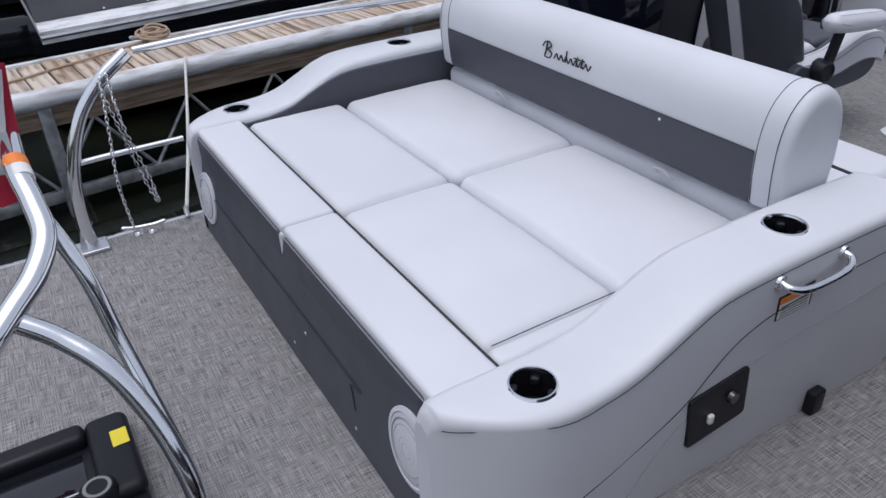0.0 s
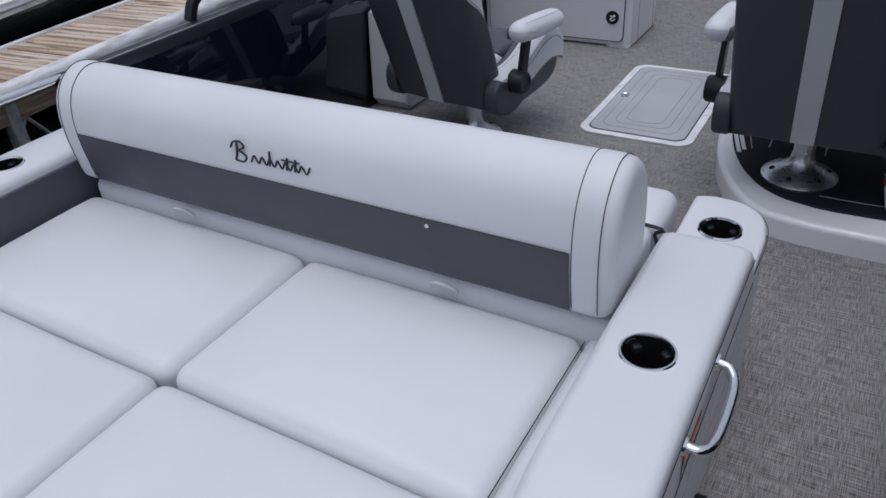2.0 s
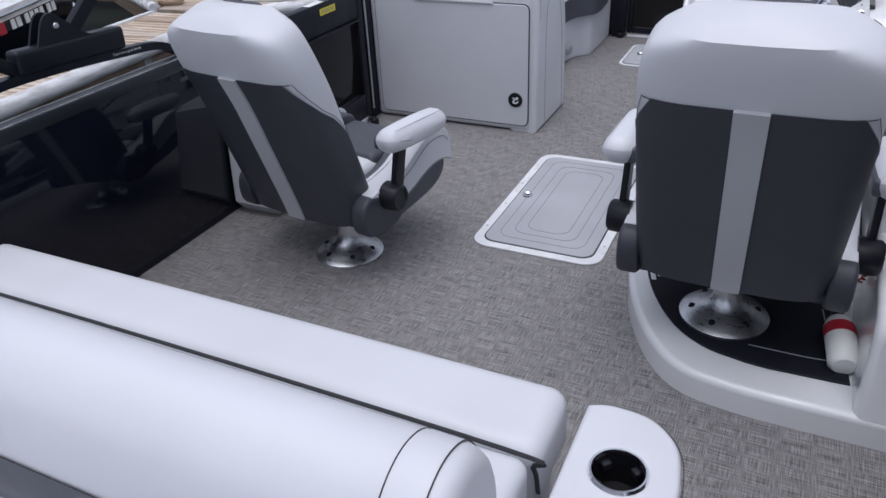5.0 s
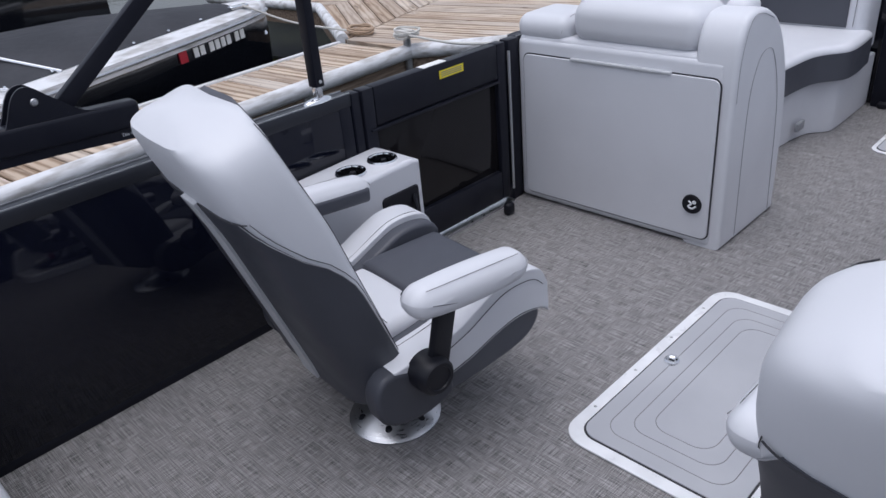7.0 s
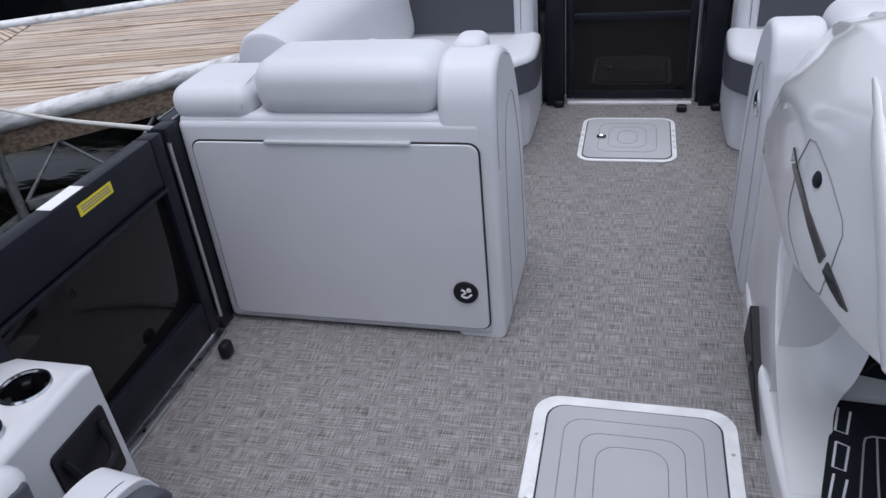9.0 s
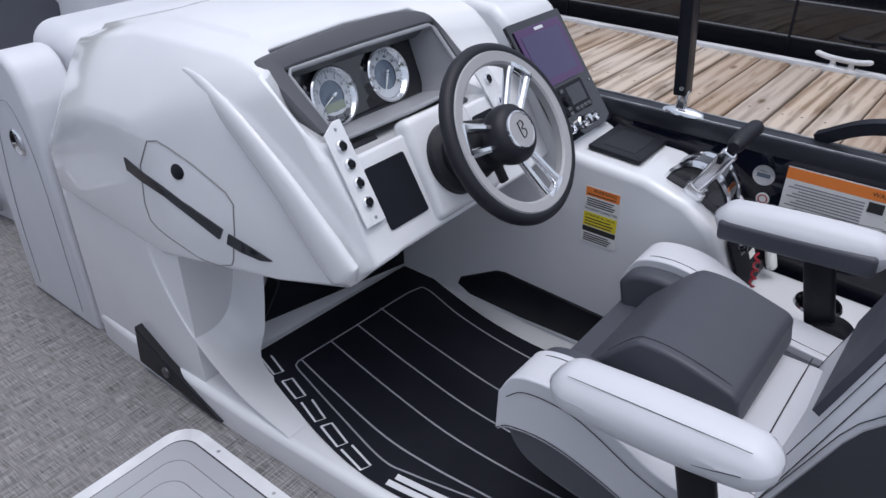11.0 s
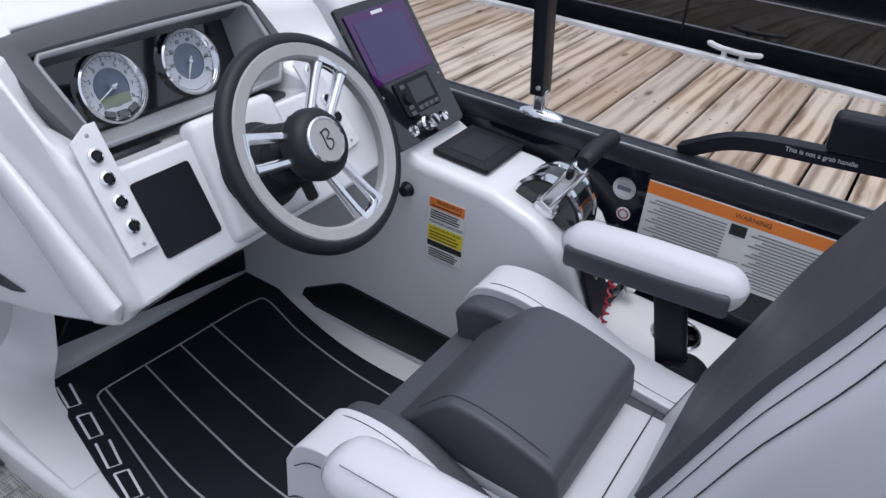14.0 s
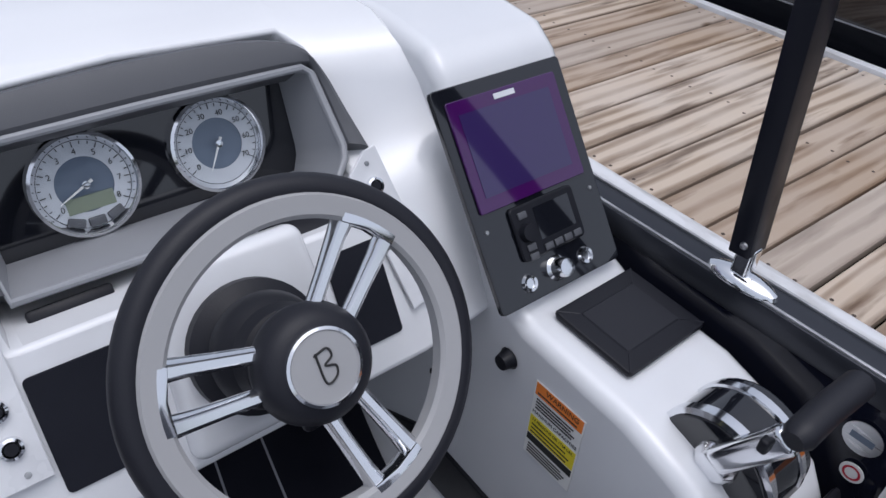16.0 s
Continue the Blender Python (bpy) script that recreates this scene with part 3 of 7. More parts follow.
# bow gate and its flanking panels
bow = thing("door_bow_gate", (-0.06, 5.82, 0), "closed black bow gate with smoked panes", "gate", kind="structure")
part("gate_frame", join(box(-0.37, -0.335, 5.80, 5.84, 0.02, 0.70), box(0.215, 0.25, 5.80, 5.84, 0.02, 0.70), box(-0.334, 0.214, 5.80, 5.84, 0.66, 0.70), box(-0.334, 0.214, 5.80, 5.84, 0.02, 0.06), box(-0.334, 0.214, 5.80, 5.84, 0.42, 0.45)), FRAME, bow, "black gate frame")
part("pane", box(-0.334, 0.214, 5.815, 5.825, 0.062, 0.418, 0), SMOKE, bow, "smoked lower pane")
part("pane", box(-0.334, 0.214, 5.815, 5.825, 0.452, 0.658, 0), SMOKE, bow, "smoked upper pane")
part("hinge", tube([(0.255, 5.795, 0.02), (0.255, 5.795, 0.66)], 0.006, 8), ALU, bow, "steel hinge strip")
part("sill", box(-0.36, 0.25, 5.77, 5.80, 0.0, 0.012, 0.002), RIM, bow, "pale sill strip")
part("sticker", box(-0.115, -0.015, 5.7975, 5.7995, 0.668, 0.694, 0), YELLOW, bow, "yellow sticker")
part("gate_rail", box(-0.334, 0.214, 5.802, 5.838, 0.555, 0.575, 0.003), FRAME, bow)
wb = thing("wall_bow", (0, 5.84, 0), "black bow fence panels either side of the gate", "boat fence", kind="structure")
part("panel", box(-1.30, -0.375, 5.80, 5.85, 0.0, 0.70, 0.006), PANEL, wb)
part("panel", box(0.265, 1.325, 5.80, 5.85, 0.0, 0.70, 0.006), PANEL, wb)
post(wb, -0.42, 5.78, 0.06, 0.09)
post(wb, 0.33, 5.78, 0.06, 0.10)
for i, (x, y) in enumerate(((0.20, 5.68), (-0.40, 5.74), (0.36, 5.70))):
    st = thing("door_stop", (x, y, 0), "small black rubber stop on the deck", "door stop", "deck stops")
    part("body", rbox(x - 0.025, x + 0.025, y - 0.02, y + 0.02, 0, 0.035, 0.012, n=2), BLACK, st)
st = thing("door_stop", (-1.21, 3.64, 0), "small black rubber stop by the side gate", "door stop", "deck stops")
part("body", rbox(-1.228, -1.192, 3.62, 3.67, 0, 0.055, 0.016, n=2), BLACK, st)


def seam(pts, parent, material=THREAD, r=0.0016, n=6, name="stitching", closed=False):
    return part(name, tube(curve(pts, n, closed), r * (0.65 if name == "stitching" else 1), 5, closed), material, parent)


# ---- sunpad at the stern ----
pad = thing("sunpad", (-0.3, 0.35, 0), "light grey vinyl sunpad lounge with charcoal sides", "sunpad")
# charcoal aft face, leaning a little
aft = [(-0.205, 0.0), (-0.205, 0.06), (-0.19, 0.20), (-0.165, 0.36), (-0.10, 0.36), (-0.08, 0.0)]
part("base", prism([(-0.07, 0.0), (-0.07, 0.30), (1.02, 0.30), (1.02, 0.0)], -1.22, 0.54, "x"), DARK, pad, "charcoal vinyl base")
part("aft_panel", prism(aft, -1.19, 0.555, "x"), DARK, pad, "charcoal vinyl aft panel")
seam([(-1.18, -0.1925, 0.20), (0.12, -0.1925, 0.20), (0.17, -0.194, 0.18), (0.20, -0.200, 0.12)], pad, DARK2, 0.003)
# cushions: a short row with charcoal fronts, then two deep rows
MX = -0.292
X0, X1 = -1.135, 0.525
for x0, x1 in ((-1.20, MX - 0.003), (MX + 0.003, 0.545)):
    lead = part("aft_cushion", rbox(x0, x1, -0.165, 0.001, 0.30, 0.408, 0.014, 0.006, n=8), VINYL, pad, "light grey vinyl aft cushion")
    part("front_panel", rbox(x0 + 0.012, x1 - (0.035 if x1 > 0 else 0.006), -0.1745, -0.150, 0.215, 0.385, 0.012, n=4), DARK, lead, "charcoal vinyl front")
    part("end_welt", rbox(x1 - 0.034, x1, -0.173, -0.10, 0.22, 0.385, 0.014, n=3), VINYL, lead)
    seam([(x0 + 0.02, -0.1735, 0.387), (x1 - 0.02, -0.1735, 0.387)], lead, THREAD_L, 0.0018)
part("joint", box(-1.19, 0.53, -0.001, 0.006, 0.33, 0.402, 0), THREAD, pad, "dark joint between the cushion rows")


def sag(x, y):
    return 0.004 * noise.noise(Vector((x * 3.1, y * 3.1, 0.3))) + 0.0015 * noise.noise(Vector((x * 11, y * 11, 2)))


for x0, x1 in ((X0, MX - 0.002), (MX + 0.002, X1 - 0.06)):
    for y0, y1 in ((0.003, 0.403), (0.409, 0.905)):
        part("cushion", rbox(x0, x1, y0, y1, 0.29, 0.400, 0.040, 0.020, n=14, k=5, warp=lambda v: (v.x, v.y, v.z + (sag(v.x, v.y) if v.z > 0.35 else 0))), VINYL, pad, "light grey vinyl seat cushion")
# narrow welted strip beside the starboard arm
part("cushion_strip", rbox(X1 - 0.058, X1 + 0.01, 0.005, 0.905, 0.29, 0.405, 0.024, 0.004, n=8), VINYL, pad, "narrow vinyl cushion edge")
seam([(X1 - 0.059, 0.03, 0.400), (X1 - 0.059, 0.45, 0.404), (X1 - 0.059, 0.88, 0.400)], pad, THREAD, 0.002)
# shelf under the bolster and its two pull straps
part("back_shelf", rbox(-1.12, 0.52, 0.895, 1.00, 0.34, 0.452, 0.03, n=6), VINYL, pad, "light grey vinyl back shelf")
for x in (-0.70, 0.13):
    part("strap", moved(tube(curve([(-0.030, 0, 0.0), (-0.018, -0.014, 0.020), (0, -0.02, 0.028), (0.018, -0.014, 0.020), (0.030, 0, 0.0)], 6), 0.012, 8, flat=0.35), Matrix.Translation((x, 0.880, 0.436))), VINYL, pad, "vinyl pull strap")


# arms: the side profile dips low at the stern and rises to the bolster
LOW, HIGH = 0.42, 0.545
ARM_TOP = flat_curve([(-0.205, LOW - 0.05), (-0.19, LOW - 0.015), (-0.15, LOW), (0.08, LOW + 0.002), (0.20, LOW + 0.02), (0.30, (LOW + HIGH) / 2), (0.40, HIGH - 0.018), (0.52, HIGH), (0.85, HIGH + 0.004), (1.09, HIGH), (1.165, HIGH - 0.012), (1.19, HIGH - 0.05)], 6)


def arm_out(y):
    """How far the outer face draws in round the stern corner."""
    return 0.15 * max(0.0, (0.06 - y) / 0.265) ** 2.2


def arm(name, x_in, x_out, label):
    a = thing(name, ((x_in + x_out) / 2, 0.4, 0), label, "side bolster", "sunpad sides")
    s = 1 if x_out > x_in else -1
    rows = []
    for y, z in ARM_TOP:
        xo = x_out - s * arm_out(y)
        r = 0.024
        rows.append([(x_in, y, 0.0), (x_in, y, z - r), (x_in + s * r * 0.3, y, z - r * 0.3), (x_in + s * r, y, z), ((x_in + xo) / 2, y, z + 0.004), (xo - s * r, y, z), (xo - s * r * 0.3, y, z - r * 0.3), (xo, y, z - r), (xo + s * 0.006, y, 0.2), (xo, y, 0.0)])
    body = part("body", loft(rows), VINYL, a, "light grey vinyl body", angle=50)
    return a, body


arm_s, body_s = arm("side_bolster", 0.535, 0.735, "light grey vinyl side bolster with cup holders and steel handle")
arm_p, body_p = arm("side_bolster", -1.145, -1.345, "light grey vinyl side bolster, charcoal on its inner face")
part("inner_panel", prism([(0.0, 0.30), (0.0, 0.395)] + flat_curve([(0.10, 0.40), (0.20, 0.42), (0.30, 0.465), (0.42, 0.505), (0.60, 0.515), (0.98, 0.515)], 4) + [(0.98, 0.30)], -1.147, -1.138, "x", 0.003, 1), DARK, arm_p, "charcoal vinyl inner panel")
for body, a, x in ((body_s, arm_s, 0.632), (body_p, arm_p, -1.243)):
    for y, z in ((0.015, 0.4215), (0.735, 0.5475)):
        hole(body, x, y, z, 0.0475, 0.085)
        cup_holder(x, y, z, a)
# stitching that follows the arm's outer rim and two curves down its side
seam([(0.7375 - arm_out(y), y, z - 0.026) for y, z in ARM_TOP[8:-4:4]], arm_s, THREAD, 0.0016, 4)
seam([(0.7405, 0.02, 0.06), (0.7405, 0.04, 0.14), (0.7405, 0.16, 0.19), (0.7405, 0.34, 0.27), (0.7405, 0.50, 0.39), (0.7405, 0.72, 0.43), (0.7405, 1.18, 0.44)], arm_s, THREAD, 0.0016, 8)
seam([(0.7405, 0.16, 0.0), (0.7405, 0.24, 0.12), (0.7405, 0.36, 0.23), (0.7405, 0.56, 0.30), (0.7405, 1.18, 0.34)], arm_s, THREAD_L, 0.0018, 8)
part("grab_handle", tube(curve([(0.735, 0.60, 0.50), (0.762, 0.605, 0.495), (0.778, 0.65, 0.487), (0.778, 0.77, 0.487), (0.762, 0.815, 0.495), (0.735, 0.82, 0.50)], 8), 0.0095, 12), CHROME, arm_s, "polished steel grab handle")
for y in (0.60, 0.82):
    part("handle_foot", moved(lathe([(0, 0.008), (0.016, 0.006), (0.019, 0)], 16), Matrix.Translation((0.736, y, 0.5)) @ Matrix.Rotation(radians(90), 4, "Y")), CHROME, arm_s)
lab = part("warning_label", box(0.736, 0.7375, 0.61, 0.735, 0.385, 0.455, 0), BLACK, arm_s, "black framed warning label")
part("label_paper", box(0.7376, 0.7382, 0.617, 0.728, 0.392, 0.432, 0), WHITE, lab)
part("label_band", box(0.7376, 0.7382, 0.617, 0.728, 0.432, 0.449, 0), ORANGE, lab)
part("fine_print", join(*[box(0.7383, 0.7386, 0.625, 0.72, z, z + 0.0035, 0) for z in (0.397, 0.405, 0.413, 0.421)]), INKG, lab)
sw = part("switch_box", moved(prism(rrect(-0.095, 0.095, -0.075, 0.075, 0.012, 3), 0, 0.012, "z", 0.003, 2), basis((0.735, 0.46, 0.215), (0, 1, 0.10), (0, 0, 1))), BLACK, arm_s, "black recessed socket box")
part("socket", moved(lathe([(0, 0.022), (0.014, 0.022), (0.017, 0.012), (0.022, 0.011)], 16), basis((0.735, 0.50, 0.23), (0, 1, 0), (0, 0, 1))), GLOSS, sw)
part("pull", moved(rbox(-0.008, 0.008, -0.016, 0.010, 0.012, 0.024, 0.005, n=1), basis((0.735, 0.43, 0.205), (0, 1, 0), (0, 0, 1))), WHITE, sw, "small white pull tab")
part("hinge_foot", rbox(0.736, 0.765, 0.83, 0.88, 0.0, 0.075, 0.008, n=2), BLACK, arm_s, "black plastic stop")
# stern speakers
for x, z in ((0.478, 0.222), (-1.075, 0.17)):
    m = basis((x, -0.2115 + 0.1 * z, z), (1, 0, 0), (0, 0.12, 1))
    sp = part("speaker", moved(lathe([(0.098, -0.002), (0.098, 0.004), (0.088, 0.007), (0.085, 0.004), (0.055, 0.011), (0, 0.014)], 40), m), VINYL_SIDE, pad, "round pale speaker grille")
    for k in range(5):
        part("grille_ring", moved(tube([(rr * math.cos(a), rr * math.sin(a), 0.0125 - 0.05 * rr * 1.3) for rr in (0.018 + 0.014 * k,) for a in (2 * math.pi * i / 28 for i in range(28))], 0.0022, 5, True), m), TRIM, sp)
for x, z in ((-0.22, 0.06), (0.20, 0.06), (-0.1, 0.17)):
    part("screw", moved(lathe([(0, 0.003), (0.005, 0.002), (0.006, 0)], 10), basis((x, -0.204, z), (1, 0, 0), (0, 0, 1))), ALU, pad)

# bolster between sunpad and rear bench
bol = thing("backrest_bolster", (-0.3, 0.95, 0.45), "long light grey bolster with a charcoal band and dark embroidery", "backrest")
prof = flat_curve([(0.885, 0.475), (0.862, 0.52), (0.853, 0.60), (0.856, 0.68), (0.878, 0.745), (0.925, 0.788), (0.98, 0.796), (1.035, 0.765), (1.068, 0.69), (1.070, 0.55), (1.035, 0.475)], 5, True)
BX0, BX1 = -1.12, 0.525
part("body", prism(prof, BX0 + 0.085, BX1 - 0.085, "x"), VINYL, bol, "light grey vinyl roll")


def bol_end(xa, xb):
    """A rounded end cap of the roll."""
    cy, cz = 0.968, 0.63
    s = 1 if xb > xa else -1
    rows = []
    for t, k in ((0, 1.006), (0.35, 1.006), (0.6, 1.002), (0.78, 0.975), (0.90, 0.93), (0.97, 0.86), (1.0, 0.78)):
        rows.append([(xa + (xb - xa) * t, cy + (y - cy) * k, cz + (z - cz) * k) for y, z in prof])
    return loft(rows)


part("end_cap", bol_end(BX1 - 0.084, BX1), VINYL, bol, "stitched vinyl end cap")
part("end_cap", bol_end(BX0 + 0.084, BX0), VINYL, bol, "stitched vinyl end cap")
band = [p for p in prof if p[0] < 0.90 and 0.47 < p[1] < 0.635]
band.sort(key=lambda p: p[1])
part("band", loft([[(x, y - 0.0025, z) for y, z in band] for x in (BX0 + 0.088, BX1 - 0.088)], closed=False), DARK, bol, "charcoal vinyl band")
for xx in (BX1 - 0.085, BX0 + 0.085, BX1 - 0.030, BX0 + 0.030):
    seam([(xx, 0.968 + (y - 0.968) * 1.008, 0.63 + (z - 0.63) * 1.008) for y, z in prof[::3]], bol, THREAD, 0.0016, 3, closed=True)
seam([(BX0 + 0.09, 0.849, 0.634), (BX1 - 0.09, 0.849, 0.634)], bol, THREAD, 0.0014)
for dx in (0.114,):
    part("rivet", moved(lathe([(0, 0.003), (0.004, 0.002), (0.005, 0)], 10), basis((dx, 0.8495, 0.616), (1, 0, 0), (0, 0, 1))), WHITE, bol)
# embroidered mark: plain looping strokes
ex, ez, ey = -0.432, 0.690, 0.8545
part("embroidery", tube(curve([(ex, ey, ez + 0.010), (ex + 0.012, ey, ez + 0.026), (ex + 0.034, ey, ez + 0.030), (ex + 0.044, ey, ez + 0.018), (ex + 0.028, ey, ez + 0.006), (ex + 0.046, ey, ez - 0.006), (ex + 0.036, ey, ez - 0.022), (ex + 0.012, ey, ez - 0.022)], 6), 0.0026, 6), THREAD, bol, "dark embroidered stroke")
part("embroidery", tube(curve([(ex + 0.024, ey, ez + 0.030), (ex + 0.018, ey, ez), (ex + 0.010, ey, ez - 0.022)], 6), 0.0030, 6), THREAD, bol)
wave = [(ex + 0.060 + 0.012 * i, ey, ez - 0.010 + (0.010 if i % 2 else -0.008)) for i in range(16)]
part("embroidery", tube(curve(wave, 5), 0.0024, 6), THREAD, bol)
for dx, hgt in ((0.118, 0.034), (0.170, 0.026), (0.194, 0.026)):
    part("embroidery", tube([(ex + dx, ey, ez - 0.018), (ex + dx + 0.006, ey, ez - 0.014 + hgt)], 0.0028, 6), THREAD, bol)
for dx in (0.180,):
    part("embroidery", tube([(ex + dx - 0.022, ey, ez + 0.006), (ex + dx + 0.030, ey, ez + 0.006)], 0.0022, 6), THREAD, bol)

# rear bench that faces the bow
bench = thing("rear_bench", (-0.3, 1.3, 0), "light grey vinyl bench behind the sunpad", "bench")
part("base", box(-1.25, 0.47, 1.03, 1.50, 0.0, 0.26, 0.01), VINYL_SIDE, bench, "pale vinyl bench base")
part("seat_cushion", rbox(-1.24, 0.485, 1.352, 1.568, 0.265, 0.425, 0.040, 0.010, n=10, k=4), VINYL, bench, "light grey vinyl seat cushion")
part("back_cushion", rbox(-1.24, 0.475, 1.04, 1.346, 0.27, 0.432, 0.03, 0.006, n=8), VINYL, bench, "light grey vinyl lower back")
seam([(-1.22, 1.349, 0.424), (-0.4, 1.349, 0.430), (0.42, 1.349, 0.424), (0.475, 1.352, 0.395), (0.486, 1.355, 0.33)], bench, THREAD, 0.005, name="piping")
part("cushion_end", box(0.30, 0.304, 1.06, 1.33, 0.436, 0.4385, 0), THREAD_L, bench)
farm = thing("bench_side_bolster", (0.63, 1.33, 0), "light grey vinyl bench armrest with cup holder", "armrest")
out = [(0.535, 1.20)] + [(0.735, 1.20)] + flat_curve([(0.735, 1.36), (0.715, 1.45), (0.66, 1.505), (0.58, 1.515), (0.535, 1.50)], 5)
fbody = part("body", prism(out, 0.0, 0.452, "z", 0.018, 4), VINYL, farm, "light grey vinyl body")
hole(fbody, 0.630, 1.35, 0.452, 0.0475, 0.085)
cup_holder(0.630, 1.35, 0.4525, farm)
seam([(x, y, 0.440) for x, y in [(0.737, 1.21), (0.7375, 1.36), (0.717, 1.452), (0.66, 1.508), (0.57, 1.517)]], farm, THREAD, 0.0016)

# ---- captain's chairs ----


def chair(name, label, drop=0.0, lean=1.0, foot_at=(0, 0), flip_up=True):
    """A swivel captain's chair at the origin, facing +y; its seat is on a steel pedestal."""
    c = thing(name, (0, 0, 0), label, "boat chair", "captain's chairs")
    px, py = foot_at
    part("pedestal", lathe([(0, 0.0), (0.128, 0.0), (0.130, 0.008), (0.115, 0.020), (0.075, 0.038), (0.045, 0.062), (0.036, 0.10), (0.036, 0.24 - drop), (0, 0.24 - drop)], 36, Matrix.Translation((px, py, 0))), ALU, c, "brushed aluminium pedestal")
    for k in range(6):
        a = radians(60 * k + 15)
        part("bolt", lathe([(0, 0.034), (0.008, 0.033), (0.011, 0.026), (0.014, 0.018)], 12, Matrix.Translation((px + 0.094 * math.cos(a), py + 0.094 * math.sin(a), 0))), BLACK, c)
    first = set(c.children)
    part("slider", box(-0.14, 0.14, -0.16, 0.16, 0.225, 0.255, 0.005), BLACK, c, "black seat slider")
    # seat: charcoal shell, pale pad, raised side bolsters
    shell = [(-0.13, 0.185), (-0.17, 0.28)] + flat_curve([(-0.15, 0.325), (0.0, 0.325), (0.15, 0.335), (0.26, 0.340), (0.325, 0.330)], 5) + flat_curve([(0.338, 0.30), (0.332, 0.255), (0.29, 0.213), (0.20, 0.190), (0.05, 0.178)], 4)
    part("seat_shell", prism(shell, -0.27, 0.27, "x", 0.02, 3), DARK, c, "charcoal vinyl seat shell")
    part("seat", rbox(-0.155, 0.155, -0.19, 0.22, 0.29, 0.372, 0.03, 0.008, n=6), VINYL, c, "light grey vinyl seat pad")
    seam([(-0.15, -0.075, 0.379), (0.0, -0.075, 0.383), (0.15, -0.075, 0.379)], c, THREAD, 0.0018)
    for s in (-1, 1):
        crest = flat_curve([(-0.16, 0.345), (-0.08, 0.352), (0.03, 0.368), (0.12, 0.408), (0.19, 0.436), (0.26, 0.440), (0.315, 0.422), (0.342, 0.375)], 5)
        foot = flat_curve([(0.345, 0.284), (0.315, 0.306), (0.24, 0.318), (0.16, 0.304), (0.06, 0.272), (-0.06, 0.252), (-0.16, 0.250)], 4)
        part("seat_bolster", prism(crest + foot, *sorted((s * 0.196, s * 0.292)), "x", 0.022, 4), VINYL, c, "light grey vinyl side bolster")
        inner = [(y, z - 0.016) for y, z in crest[2:-2]] + [(0.315, 0.30), (-0.14, 0.30)]
        part("bolster_inner", prism(inner, *sorted((s * 0.150, s * 0.204)), "x", 0.014, 3), DARK, c, "charcoal inner bolster face")
        seam([(s * 0.2935, y * 0.985, z - 0.030) for y, z in crest[4:-2:4]], c, THREAD, 0.0014)
        seam([(s * 0.214, y, z + 0.0005) for y, z in crest[3:-3:4]], c, THREAD, 0.0012)
        seam([(s * 0.2935, y, z - 0.001) for y, z in foot[1:-1:3]], c, THREAD_L, 0.002)
    for s in (-1, 1):
        part("hip", prism(flat_curve([(-0.20, 0.215), (-0.215, 0.30), (-0.175, 0.345), (-0.09, 0.318), (-0.01, 0.262), (0.0, 0.205), (-0.10, 0.180)], 4, True), *sorted((s * 0.235, s * 0.2965)), "x", 0.014, 3), DARKB, c, "charcoal vinyl hip panel")
    if flip_up:
        flip = part("flip_bolster", prism(flat_curve([(-0.022, 0.380), (-0.027, 0.440), (-0.020, 0.458), (0.0, 0.468), (0.08, 0.488), (0.14, 0.492), (0.170, 0.480), (0.215, 0.430), (0.262, 0.372), (0.258, 0.335), (0.09, 0.350)], 5, True), -0.148, 0.148, "x", 0.014, 3), DARK, c, "charcoal flip-up front bolster")
        part("lower_band", rbox(-0.1485, 0.1485, -0.024, 0.190, 0.352, 0.394, 0.014, n=5), VINYL, flip, "light grey lower band")
        seam([(-0.128, -0.02, 0.448), (-0.128, 0.0, 0.468), (-0.128, 0.08, 0.4885), (-0.128, 0.14, 0.4925), (-0.128, 0.170, 0.4805), (-0.128, 0.215, 0.4305)], flip, THREAD, 0.0014)
        seam([(-0.12, -0.0245, 0.442), (0.0, -0.0250, 0.442), (0.12, -0.0245, 0.442)], flip, THREAD, 0.0014)
    else:
        flip = part("flip_bolster", rbox(-0.152, 0.152, 0.035, 0.315, 0.335, 0.392, 0.026, 0.008, n=7, k=4), DARK, c, "charcoal front bolster folded flat")
        seam([(-0.13, 0.037, 0.388), (0.0, 0.036, 0.392), (0.13, 0.037, 0.388)], flip, THREAD, 0.0014)
    # back: an S-shaped slab leaning back
    mid = [(-0.197, 0.245, 0.236), (-0.215, 0.30, 0.243), (-0.262, 0.42, 0.248), (-0.318, 0.56, 0.250), (-0.382, 0.72, 0.252), (-0.440, 0.86, 0.250), (-0.478, 0.965, 0.228), (-0.492, 1.015, 0.165)]
    mid = [(-0.178 + (y + 0.185) * lean, z, w) for y, z, w in mid]
    mid = [(v.x, v.y if v.y < 0.7 else 0.7 + (v.y - 0.7) * 0.80, v.z) for v in curve(mid, 4)]

    def skin(row, a, off=0.0, back=-0.035, front=0.110, bulge=0.02):
        """A point of the back's skin: a runs from the rear (-90) by the side (0) to the front (90)."""
        y, z, w = row
        cx = math.copysign(abs(math.cos(a)) ** 0.35, math.cos(a)) if abs(math.cos(a)) > 1e-6 else 0.0
        cy = math.copysign(abs(math.sin(a)) ** 0.6, math.sin(a))
        h, o = (front - back) / 2 + off, (front + back) / 2
        return ((w + off) * cx, y + o + cy * h + bulge * cx ** 2 * (1 if cy > 0 else 0.4), z + 0.35 * (cy * h + o))

